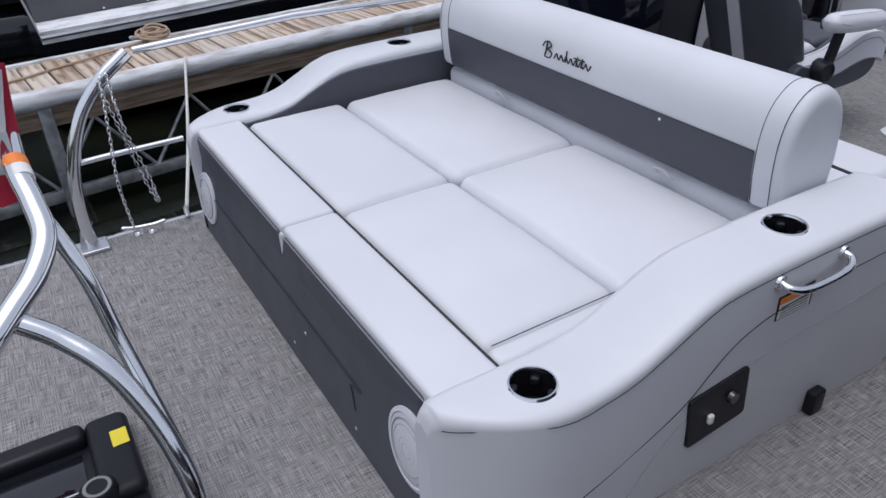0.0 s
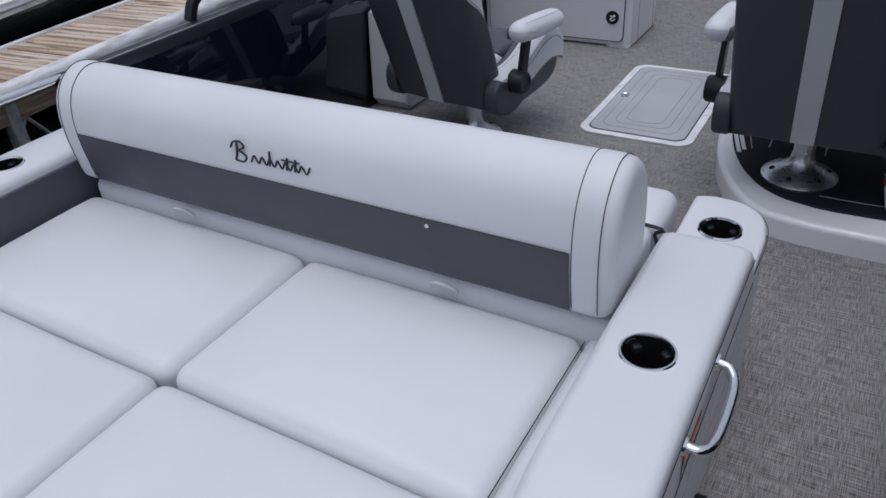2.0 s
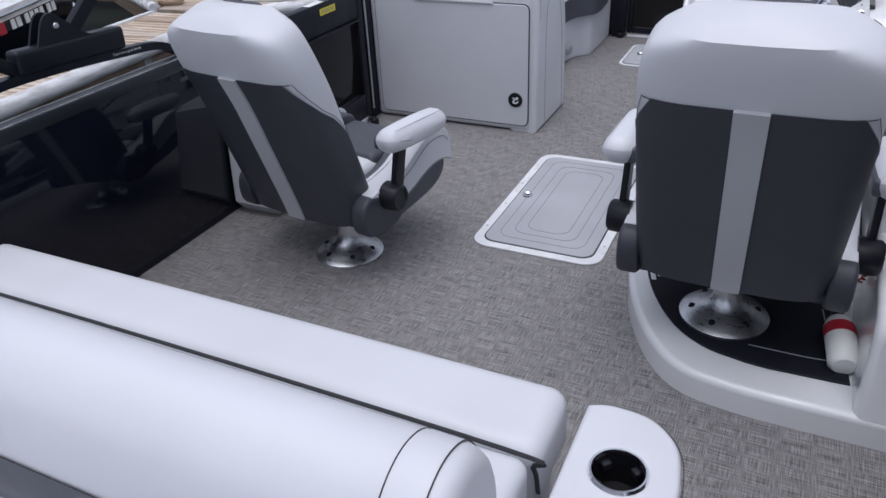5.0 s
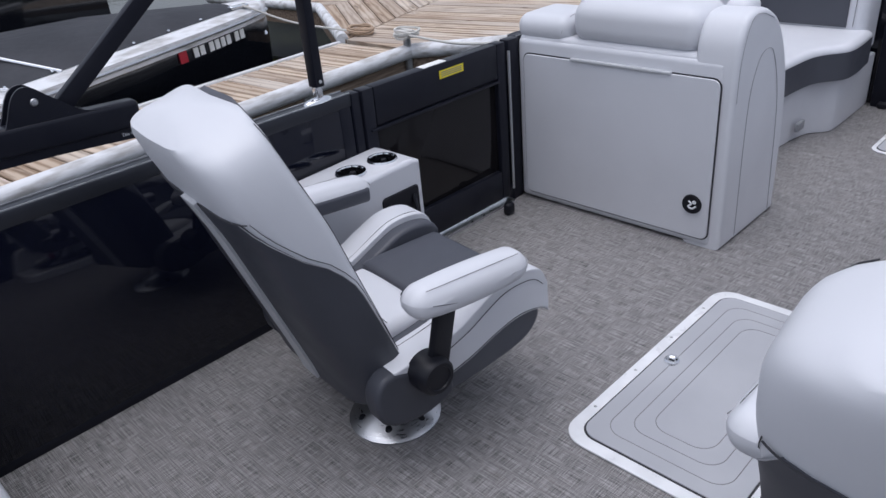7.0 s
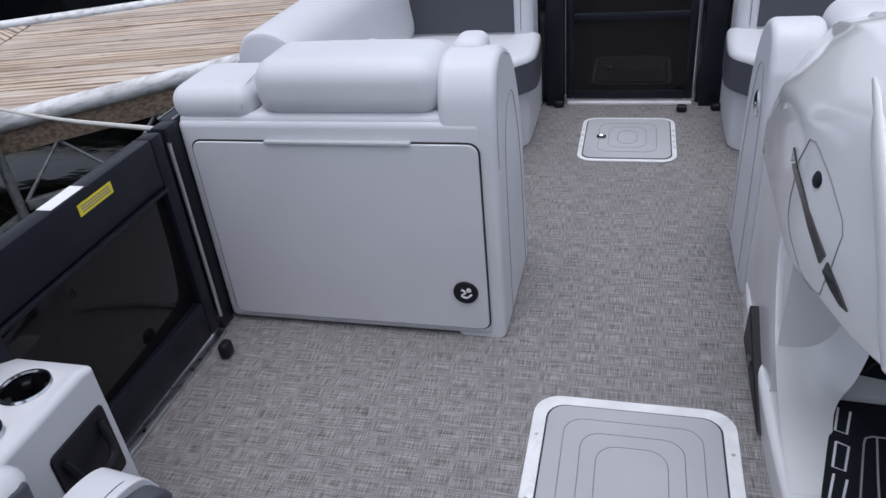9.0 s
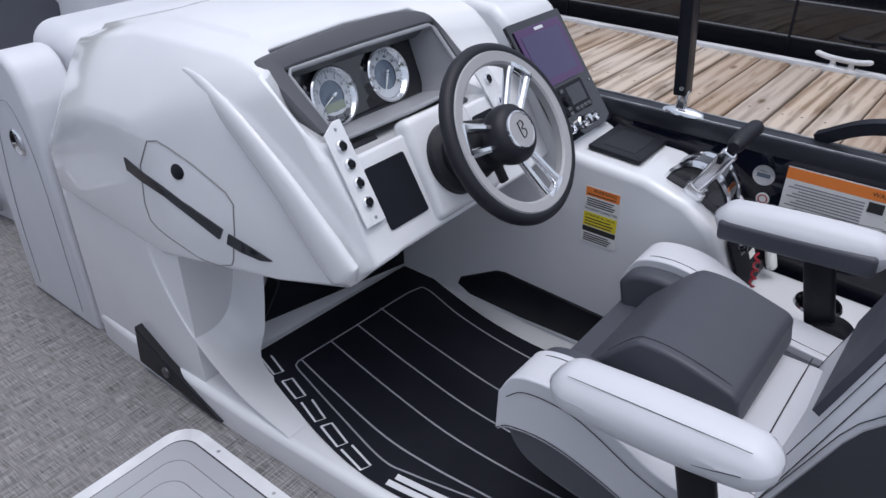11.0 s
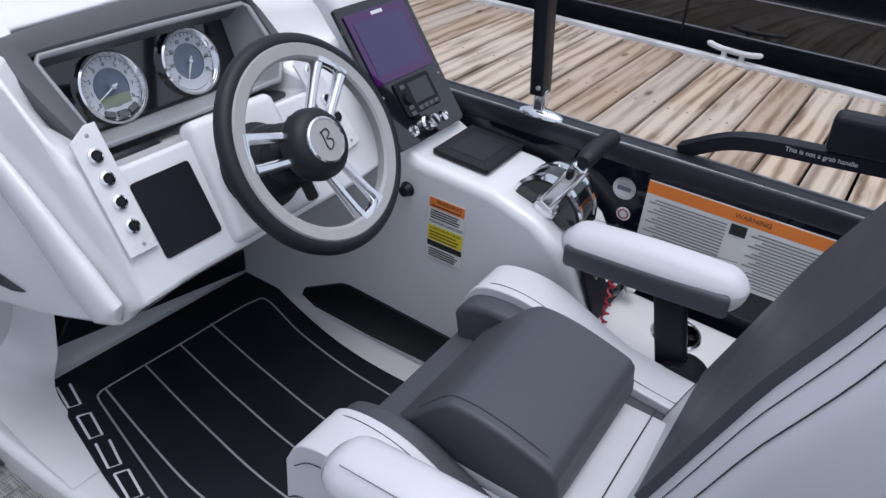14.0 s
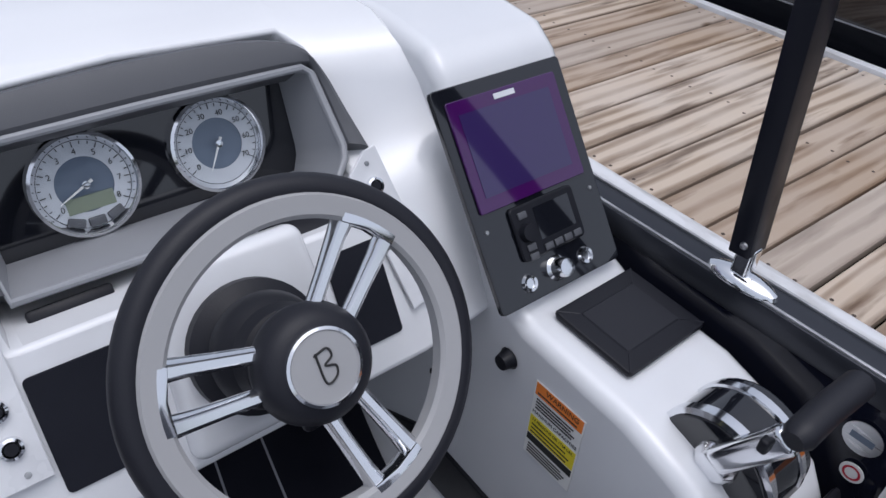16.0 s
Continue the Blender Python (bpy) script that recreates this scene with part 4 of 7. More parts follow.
    def slab(rows):
        """The whole back cushion, closed at the top."""
        out = [[skin(r, 2 * math.pi * k / 32) for k in range(32)] for r in rows]
        top = out[-1]
        ctr = Vector([sum(p[i] for p in top) / 32 for i in range(3)])
        out.append([tuple(ctr + (Vector(p) - ctr) * 0.6 + Vector((0, -0.006, 0.018))) for p in top])
        out.append([tuple(ctr + (Vector(p) - ctr) * 0.12 + Vector((0, -0.008, 0.024))) for p in top])
        return loft(out)

    part("backrest", slab(mid), VINYL, c, "light grey vinyl backrest")
    low = [r for r in mid if r[1] <= 0.822]
    bandz = 0.822

    def edge(z):
        """How far forward the charcoal side panel reaches at a height."""
        t = min(1.0, max(0.0, (z - 0.205) / (bandz - 0.205)))
        k = min(1.0, max(0.0, (t - 0.52) / 0.48))
        k = k * k * (3 - 2 * k)
        return (0.66 - 0.30 * t) * (1 - k) - 0.90 * k

    def angle_of(cy):
        return math.asin(math.copysign(abs(cy) ** (1 / 0.6), cy))

    for s in (-1, 1):
        rows2, line, line2 = [], [], []
        for r in low:
            a1 = angle_of(edge(r[1]))
            a0 = radians(-90) + 0.0012
            ring = [skin(r, a0 + (a1 - a0) * (k / 14.0), 0.0035) for k in range(15)]
            ring += [skin(r, a1, -0.004), skin(r, a0, -0.004)]
            rows2.append([(s * (max(x, 0.034) if i in (0, 16) else x), y, z) for i, (x, y, z) in enumerate(ring)])
            p = skin(r, a1, 0.004)
            line.append((s * p[0], p[1], p[2]))
            p = skin(r, angle_of(min(0.9, edge(r[1]) + 0.13)), 0.0012)
            line2.append((s * p[0], p[1], p[2]))
        part("back_panel", loft(rows2), DARKB, c, "charcoal vinyl back and side panel")
        part("stitching", tube(line, 0.0012, 5), THREAD_L, c)
        part("stitching", tube(line2, 0.0008, 5), THREAD, c)
        part("stitching", tube([(s * p[0], p[1], p[2]) for p in (skin(r, angle_of(0.74), 0.0012) for r in mid[2:-2])], 0.0009, 5), THREAD, c)
        part("stitching", tube([(s * p[0], p[1], p[2]) for p in (skin(r, angle_of(0.93), 0.0012) for r in mid[2:-2])], 0.0008, 5), THREAD, c)
    part("back_strip", loft([[(-0.036, y - 0.0455, z - 0.014), (0.036, y - 0.0455, z - 0.014), (0.036, y - 0.01, z), (-0.036, y - 0.01, z)] for y, z, w in low]), STRIPE, c, "grey vinyl centre strip")
    yb, zb, wb_ = low[-1]
    arc = [skin(low[-1], radians(-90 + 4 * k), 0.003) for k in range(1, 13)]
    part("stitching", tube([(-x, y, z) for x, y, z in reversed(arc)] + arc, 0.0014, 5), THREAD, c)
    # front head insert
    head = [(y + 0.006, z, w - 0.085) for y, z, w in mid if z > 0.44]
    part("head_insert", loft([[(-w * 0.9, y + 0.09, z + 0.03), (w * 0.9, y + 0.09, z + 0.03), (w * 0.86, y + 0.122, z + 0.042), (-w * 0.86, y + 0.122, z + 0.042)] for y, z, w in head]), DARK, c, "charcoal vinyl headrest insert")
    # arms
    for s in (-1, 1):
        x = s * 0.335
        am = Matrix.Translation((x, 0.03, 0.528)) @ Matrix.Rotation(radians(-3.5), 4, "X")
        arm_ = part("armrest", moved(rbox(-0.049, 0.049, -0.165, 0.178, -0.050, 0.038, 0.042, 0.003, n=8, k=6, warp=lambda v: (v.x * (1 - 0.12 * max(0, -v.y / 0.165) ** 2), v.y, v.z + (0.012 * (v.y / 0.17) ** 2 if v.z < 0 else -0.004 * (v.y / 0.17) ** 2))), am), VINYL, c, "padded light grey armrest")
        part("inner_side", moved(rbox(-0.012, 0.012, -0.145, 0.160, -0.036, 0.010, 0.011, n=5, k=3), am @ Matrix.Translation((-s * 0.0400, 0, 0))), DARK, arm_, "charcoal inner side")
        seam([tuple(am @ Vector((s * 0.0472, yy, zz))) for yy, zz in ((-0.125, 0.004), (-0.05, -0.012), (0.05, -0.004), (0.13, 0.002))], arm_, THREAD, 0.0012)
        seam([tuple(am @ Vector((s * 0.030, yy, 0.0345))) for yy in (-0.13, 0.0, 0.14)], arm_, THREAD, 0.0009)
        part("arm_bracket", moved(rbox(-0.010, 0.010, -0.030, 0.030, -0.11, 0.085, 0.008, n=3), Matrix.Translation((s * 0.318, -0.03, 0.425)) @ Matrix.Rotation(radians(-14), 4, "X")), BLACK, c, "black arm bracket")
        part("arm_pivot", lathe([(0, 0.030), (0.030, 0.030), (0.032, 0.034), (0.040, 0.034), (0.047, 0.026), (0.050, -0.03), (0, -0.03)], 28, Matrix.Translation((s * 0.318, -0.075, 0.318)) @ Matrix.Rotation(radians(90 * s), 4, "Y")), BLACK, c, "round black arm pivot")
    part("slide_lever", moved(lathe([(0, 0.02), (0.022, 0.016), (0.026, 0), (0.02, -0.012), (0, -0.014)], 18), Matrix.Translation((0.20, 0.14, 0.215))), ALU, c, "small round grey lever")
    for o in c.children:
        if o not in first:
            o.location.z -= drop
    return c


chair_helm = chair("captain_chair", "light grey and charcoal captain's chair on the helm platform", 0.0, 0.84)
chair_port = chair("captain_chair", "light grey and charcoal captain's chair on the open deck", 0.0, 0.84, (0.05, -0.03), False)
chair_port.matrix_basis = pose(-0.696, 2.503, 0.0, 0, 0, -7)
chair_helm.matrix_basis = pose(0.716, 2.415, 0.0957, 0, 0, 0)

# ---- hatches ----


def deck_hatch(x0, x1, y0, y1, lock, label, r=0.07, w=0.035):
    h = thing("floor_hatch", ((x0 + x1) / 2, (y0 + y1) / 2, 0), label, "floor hatch", "floor hatches")
    rim_ = part("rim", join(prism(rrect(x0, x1, y0, y1, r), 0.0005, 0.008, "z", 0.003, 2)), RIM, h, "pale aluminium rim")
    part("gap", prism(rrect(x0 + w, x1 - w, y0 + w, y1 - w, r - 0.02), 0.0082, 0.0088), THREAD, h)
    part("pad", prism(rrect(x0 + w + 0.005, x1 - w - 0.005, y0 + w + 0.005, y1 - w - 0.005, r - 0.022), 0.0082, 0.0125, "z", 0.002, 2), FOAM, h, "grey foam pad")
    for k in (0.085, 0.13, 0.17):
        if x1 - x0 > 2 * k + 0.05:
            part("groove", tube([(x, y, 0.0125) for x, y in rrect(x0 + k, x1 - k, y0 + k, y1 - k, 0.05)], 0.0013, 4, True), INKG, h)
    part("latch", lathe([(0, 0.004), (0.012, 0.003), (0.017, 0.007), (0.022, 0.006), (0.024, 0)], 22, Matrix.Translation((lock[0], lock[1], 0.0125))), CHROME, h, "round chrome latch")
    part("keyhole", box(lock[0] - 0.008, lock[0] + 0.008, lock[1] - 0.003, lock[1] + 0.003, 0.0165, 0.0172, 0), BLACK, h)
    for k in range(4):
        for (x, y) in ((x0 + w / 2, y0 + 0.15 + k * (y1 - y0 - 0.3) / 3), (x1 - w / 2, y0 + 0.15 + k * (y1 - y0 - 0.3) / 3)):
            part("screw", lathe([(0, 0.0015), (0.004, 0.001), (0.005, 0)], 8, Matrix.Translation((x, y, 0.008))), GALV, h)


deck_hatch(-0.245, 0.265, 2.682, 3.60, (-0.165, 3.133), "grey padded floor hatch with a pale rim")
deck_hatch(-0.262, 0.165, 5.09, 5.58, (-0.165, 5.33), "small grey padded floor hatch near the bow gate", 0.065, 0.020)

# ---- helm ----
helm = thing("helm_console", (0.85, 3.3, 0), "white moulded helm console with footwell and dash", "helm console")
plat_out = [(1.318, 2.095), (0.86, 2.095)] + flat_curve([(0.78, 2.10), (0.66, 2.125), (0.57, 2.19), (0.48, 2.33), (0.40, 2.55), (0.352, 2.85), (0.33, 3.2), (0.318, 3.55), (0.322, 3.95), (0.33, 4.1)], 5) + [(1.318, 4.1)]
part("platform", prism(plat_out, 0.0, 0.088, "z", 0.022, 4, both=False), GEL, helm, "white raised helm platform")
mat_out = [(1.062, 2.215), (0.86, 2.208)] + flat_curve([(0.80, 2.212), (0.68, 2.245), (0.575, 2.335), (0.475, 2.52), (0.400, 2.80), (0.372, 2.945), (0.366, 3.08), (0.386, 3.225), (0.428, 3.398), (0.472, 3.585)], 6) + flat_curve([(1.115, 3.555), (1.06, 3.40), (1.00, 3.15), (0.99, 2.90), (1.03, 2.55)], 5)
part("mat", prism(mat_out, 0.0882, 0.0955, "z", 0.002, 1), BLACKMAT, helm, "black foam footwell mat")
ML = 0.0962


def mat_line(pts, r=0.0025, n=6, closed=False):
    part("mat_line", tube([Vector((x, y, ML)) for x, y in flat_curve(pts, n, closed)], r, 5, closed, flat=0.4), MATLINE, helm)


mat_line([(0.521, 2.585), (0.47, 2.80), (0.430, 2.98), (0.422, 3.06), (0.455, 3.21), (0.500, 3.39), (0.516, 3.449), (0.528, 3.463), (0.56, 3.466), (0.75, 3.455), (0.90, 3.45), (0.985, 3.44), (1.01, 3.41), (0.965, 3.25), (0.935, 3.05), (0.925, 2.80)])
mat_line([(0.545, 3.463), (0.512, 3.30), (0.478, 3.10), (0.476, 2.95), (0.486, 2.795), (0.472, 2.793)])
for x in (0.65, 0.75, 0.85):
    mat_line([(x, 3.458), (x - 0.045, 3.2), (x - 0.075, 2.95), (x - 0.07, 2.62)])
for p, q in (((0.405, 2.999), (0.498, 2.561)), ((0.381, 3.005), (0.484, 2.534))):
    a, b = Vector((*p, 0)), Vector((*q, 0))
    rows = []
    for k in range(9):
        t = k / 8
        m_ = a.lerp(b, t) + Vector((-0.012 * math.sin(math.pi * t), 0, 0))
        rows.append([(m_.x - 0.0075, m_.y, 0.0955), (m_.x + 0.0075, m_.y + 0.003, 0.0955), (m_.x + 0.0075, m_.y + 0.003, 0.0966), (m_.x - 0.0075, m_.y, 0.0966)])
    part("mat_stripe", loft(rows), MATWHITE, helm, "white inlaid mat stripe")
# inlaid model mark as plain pale strokes
for k, (x, y, tilt) in enumerate(((0.484, 3.512, 14), (0.458, 3.398, 14), (0.434, 3.300, 16), (0.409, 3.202, 14), (0.390, 3.112, 10))):
    mm = Matrix.Translation((x, y, ML)) @ Matrix.Rotation(radians(-tilt), 4, "Z")
    pts = [(-0.012, 0.040, 0), (-0.014, -0.040, 0), (0.010, -0.044, 0), (0.014, 0.034, 0)]
    part("mat_mark", moved(tube(pts + ([pts[0]] if k in (1, 3) else []), 0.003, 5, flat=0.3), mm), MATWHITE, helm, "pale inlaid mark")
mat_line([(1.02, 2.30), (0.95, 2.292), (0.80, 2.292)])
mat_line([(1.02, 2.30), (1.0, 2.45), (0.985, 2.55)])

# lower body round the footwell
part("lower_body", prism([(0.335, 3.60), (0.33, 3.72), (0.335, 4.12), (1.318, 4.12), (1.318, 3.585), (1.10, 3.575), (0.50, 3.61)], 0.02, 0.60, "z", 0.02, 3), GEL, helm, "white lower console")
# black sheet across the upper front of the footwell
part("footwell_panel", prism([(0.505, 0.20), (1.066, 0.105), (1.066, 0.52), (0.62, 0.52), (0.569, 0.287)], 3.552, 3.60, "y", 0.003, 1), BLACK, helm, "black sheet at the upper front of the footwell")


def sect(x, a, b, c, c2, r1, r2, r3, d, e, f, g, h, i, k):
    return [(x, y, z) for y, z in (a, b, c, c2, r1, r2, r3, d, e, f, g, h, i, k)]


S = []
S.append(sect(0.319, (3.60, .52), (3.585, .545), (3.60, .61), (3.63, .68), (3.64, .70), (3.65, .72), (3.66, .735), (3.68, .75), (3.72, .76), (3.84, .75), (3.97, .70), (4.08, .60), (4.08, .52), (3.68, .50)))
S.append(sect(0.326, (3.50, .505), (3.48, .545), (3.50, .63), (3.545, .72), (3.555, .745), (3.565, .765), (3.58, .785), (3.60, .80), (3.66, .805), (3.82, .795), (3.98, .74), (4.10, .62), (4.10, .50), (3.64, .47)))
S.append(sect(0.372, (3.27, .525), (3.24, .565), (3.285, .675), (3.345, .785), (3.365, .815), (3.38, .84), (3.40, .865), (3.43, .89), (3.51, .90), (3.77, .89), (3.99, .82), (4.12, .68), (4.12, .48), (3.61, .45)))
S.append(sect(0.418, (3.115, .545), (3.080, .595), (3.125, .722), (3.175, .81), (3.20, .85), (3.235, .88), (3.27, .91), (3.31, .938), (3.40, .955), (3.73, .945), (4.0, .88), (4.14, .72), (4.14, .47), (3.60, .46)))
S.append(sect(0.432, (3.095, .565), (3.048, .615), (3.106, .725), (3.155, .80), (3.19, .835), (3.235, .865), (3.28, .90), (3.315, .937), (3.39, .962), (3.73, .955), (4.0, .89), (4.14, .73), (4.14, .47), (3.60, .46)))
S.append(sect(0.488, (3.09, .575), (3.042, .622), (3.104, .725), (3.148, .80), (3.20, .81), (3.29, .82), (3.335, .90), (3.350, .945), (3.41, .974), (3.72, .97), (4.0, .90), (4.15, .74), (4.15, .47), (3.60, .47)))
for x, dz in ((0.500, 0.0), (0.71, 0.010), (0.928, 0.0)):
    S.append(sect(x, (3.09, .58), (3.042, .625), (3.104, .725), (3.148, .798), (3.195, .782), (3.37, .735), (3.43, .905), (3.383, .958 + dz), (3.43, .980 + dz), (3.72, .978 + dz), (4.0, .91), (4.15, .75), (4.15, .47), (3.60, .47)))
S.append(sect(0.942, (3.09, .58), (3.042, .625), (3.104, .725), (3.150, .80), (3.20, .81), (3.29, .82), (3.335, .90), (3.350, .945), (3.41, .974), (3.72, .974), (4.0, .91), (4.15, .75), (4.15, .47), (3.60, .47)))
S.append(sect(1.075, (3.10, .58), (3.06, .625), (3.115, .725), (3.16, .80), (3.19, .84), (3.215, .87), (3.245, .905), (3.29, .938), (3.37, .968), (3.72, .968), (4.0, .91), (4.15, .75), (4.15, .47), (3.60, .47)))
dash = part("dash", loft(S), GEL, helm, "white moulded dash", angle=46)
bv = dash.modifiers.new("edges", "BEVEL")
bv.width, bv.segments, bv.limit_method, bv.angle_limit = 0.012, 3, "ANGLE", radians(46)

# the rounded blade that runs down the wing to its tip
part("wing_blade", tube(curve([(0.392, 3.52, 0.915), (0.386, 3.45, 0.895), (0.380, 3.35, 0.842), (0.384, 3.24, 0.748), (0.390, 3.165, 0.664), (0.396, 3.115, 0.604), (0.404, 3.092, 0.576)], 6), [(0.004 + 0.017 * min(1.0, i / 26) ** 0.8) * (1.0 if i < 33 else 1.0 - 0.16 * (i - 32)) for i in range(37)], 24, flat=2.3), GEL, helm, "rounded white blade of the wing")
# the skirt that sweeps from under the wing down onto the platform
skirt_out = curve([(0.321, 3.72, 0.56), (0.325, 3.70, 0.40), (0.329, 3.61, 0.245), (0.334, 3.46, 0.135), (0.337, 3.28, 0.0905)], 6)
skirt_in = curve([(0.535, 3.547, 0.49), (0.520, 3.545, 0.32), (0.500, 3.54, 0.20), (0.465, 3.52, 0.105), (0.425, 3.28, 0.0890)], 6)
part("skirt", loft([[tuple(a.lerp(b, k / 7) + Vector((0.02, 0.03, -0.012)) * math.sin(math.pi * k / 7) * (1 - i / 24)) for i, (a, b) in enumerate(zip(skirt_out, skirt_in))] for k in range(8)], closed=False), GEL, helm, "white moulded skirt under the wing", angle=60)
# the raised block that carries the steering column
fm = basis((0, 3.104, 0.725), (1, 0, 0), (0, 0.61, 1))
part("column_block", moved(rbox(0.614, 0.832, -0.108, 0.112, -0.03, 0.020, 0.018, n=5, k=4, warp=lambda v: (0.723 + (v.x - 0.723) * (1 - 0.55 * (v.y + 0.108)), v.y, v.z)), fm), GEL, helm, "raised white column block")

# side console with throttle shelf
prof_s = [(2.098, 0.0), (2.10, 0.09), (2.13, 0.30), (2.16, 0.352), (2.22, 0.372), (2.545, 0.385), (2.60, 0.50), (2.635, 0.555), (2.70, 0.60), (2.80, 0.630), (2.985, 0.642), (3.02, 0.657), (3.205, 0.925), (3.245, 0.955), (3.36, 0.968), (3.72, 0.965), (4.0, 0.90), (4.15, 0.74), (4.15, 0.0)]
side = prism(prof_s, 1.068, 1.296, "x", 0.024, 4)
side_shelf = part("side_console", side, GEL, helm, "white side console shelf", angle=50)
# black foot-level pocket
part("pocket", prism([(3.335, 0.125), (3.325, 0.150), (3.20, 0.222), (3.17, 0.228), (2.84, 0.215), (2.80, 0.19), (2.82, 0.125), (2.86, 0.108), (3.11, 0.100), (3.29, 0.104)], 1.060, 1.075, "x", 0.004, 2), BLACK, helm, "black foot-level pocket")
# gauges
im = basis((0, 3.365, 0.826), (1, 0, 0), (0, 0.40, 1))
gm = basis((0, 3.215, 0.800), (1, 0, 0), (0, 0.70, 0.715))
part("gauge_panel", moved(prism(rrect(0.512, 0.932, -0.080, 0.092, 0.008, 3), -0.004, 0, "z"), im), GLOSS, helm, "gloss black instrument panel")
rim_o = [(0.513, 0.002), (0.503, 0.090), (0.496, 0.160), (0.506, 0.171), (0.72, 0.173), (0.932, 0.171), (0.943, 0.160), (0.945, 0.055), (0.938, 0.036), (0.908, 0.004), (0.72, 0.0)]
rim_i = [(0.528, -0.066), (0.524, 0.0), (0.522, 0.070), (0.532, 0.078), (0.72, 0.078), (0.915, 0.078), (0.925, 0.070), (0.926, -0.03), (0.924, -0.045), (0.915, -0.066), (0.72, -0.066)]
ring = [gm @ Vector((x, y, 0.004)) for x, y in rim_o]
part("gauge_bezel", tube(ring, 0.0055, 8, True), TRIM, helm, "grey instrument bezel")
part("bezel_wall", loft([[tuple(p) for p in ring], [tuple(im @ Vector((x, y, 0.0015))) for x, y in rim_i]], close_ends=False), TRIM, helm, "grey recess wall", angle=25)
# black bar that puts in the shade of the gap below the bezel
part("under_slot", moved(box(0.520, 0.612, -0.030, -0.010, -0.03, -0.004, 0.004), gm), BLACK, helm, "black strip for the shaded gap under the bezel")
hood_in = [(0.512, 0.010), (0.502, 0.090), (0.4945, 0.162), (0.505, 0.1735), (0.60, 0.1755), (0.72, 0.1765), (0.84, 0.1755), (0.933, 0.1735), (0.946, 0.161), (0.948, 0.10), (0.9475, 0.055)]
hood_out = curve([(0.474, 0.030, 0), (0.452, 0.120, 0), (0.438, 0.200, 0), (0.475, 0.214, 0), (0.585, 0.224, 0), (0.72, 0.229, 0), (0.855, 0.224, 0), (0.930, 0.203, 0), (0.955, 0.160, 0), (0.966, 0.100, 0), (0.977, 0.040, 0)], 3)
hood_in = curve([(x, y, 0) for x, y in hood_in], 3)
hood_rows = []
for p, q in zip(hood_in, hood_out):
    f = lambda k, h: tuple(gm @ Vector((p.x + (q.x - p.x) * k, p.y + (q.y - p.y) * k, h)))
    hood_rows.append([f(0, -0.03), f(0, 0.006), f(0.10, 0.012), f(0.55, 0.017), f(0.86, 0.016), f(0.97, 0.010), f(1.02, -0.004), f(1.02, -0.05), f(0, -0.05)])
part("gauge_hood", loft(hood_rows), DASH, helm, "textured grey gauge hood", angle=30)


def gauge(x, z, lcd):
    m = basis((x, 3.365 + (z - 0.826) * 0.40, z), (1, 0, 0), (0, 0.40, 1)) @ Matrix.Scale(0.96, 4) @ Matrix.Translation((0, 0, 0.004))
    g = part("gauge", lathe([(0, -0.006), (0.056, -0.006), (0.058, 0.004), (0.064, 0.012), (0.068, 0.010), (0.069, -0.004)], 40, m), CHROME, helm, "chrome-rimmed round gauge")
    part("dial", lathe([(0.036, 0.0035), (0.057, 0.0025)], 40, m), DIAL, g, "silver dial ring")
    part("dial_centre", lathe([(0, 0.0), (0.037, 0.0015)], 36, m), DIALBLUE, g)
    for k in range(25):
        a = radians(215 - 250 * k / 24)
        part("tick", moved(box(0.049 if k % 3 == 0 else 0.052, 0.056, -0.0006, 0.0006, 0.004, 0.0046, 0), m @ Matrix.Rotation(a, 4, "Z")), INK, g)
    for k, n in enumerate(("0", "1", "2", "3", "4", "5", "6", "7", "8")[: (9 if lcd else 8)]):
        a = radians(215 - 250 * k / (8 if lcd else 7))
        text("numeral", n if lcd else str(int(n) * 10), 0.011, m @ Matrix.Translation((0.043 * math.cos(a), 0.043 * math.sin(a), 0.0045)), INK, g, 0.0002)
    a = radians(205 if lcd else 240)
    part("needle", moved(tube([(-0.010, 0, 0.008), (0.040, 0, 0.008)], [0.0022, 0.0006], 6), m @ Matrix.Rotation(a, 4, "Z")), WHITE, g, "pale needle")
    part("needle_cap", lathe([(0, 0.011), (0.005, 0.010), (0.006, 0.004)], 14, m), CHROME, g)
    if lcd:
        part("lcd", moved(box(-0.030, 0.030, -0.034, -0.014, 0.002, 0.004, 0), m), LCD, g, "grey green display window")
        for k in (-1, 0, 1):
            part("gauge_button", moved(rbox(-0.011, 0.011, -0.006, 0.006, 0.003, 0.008, 0.003, n=1), m @ Matrix.Translation((0.025 * k, -0.049 + 0.004 * abs(k), 0)) @ Matrix.Rotation(radians(22 * k), 4, "Z")), DASH, g)
    gl = part("lens", lathe([(0, 0.0125), (0.058, 0.0115)], 36, m), GLASS, g, "clear gauge lens")
    gl.visible_shadow = False


_g = Mat("clear_lens", (0.9, 0.93, 0.95), 0.02)
_g.b.inputs["Transmission Weight"].default_value = 1.0
_g.b.inputs["IOR"].default_value = 1.25
GLASS = _g.m
gauge(0.640, 0.826, True)
gauge(0.815, 0.829, False)

# switch plates


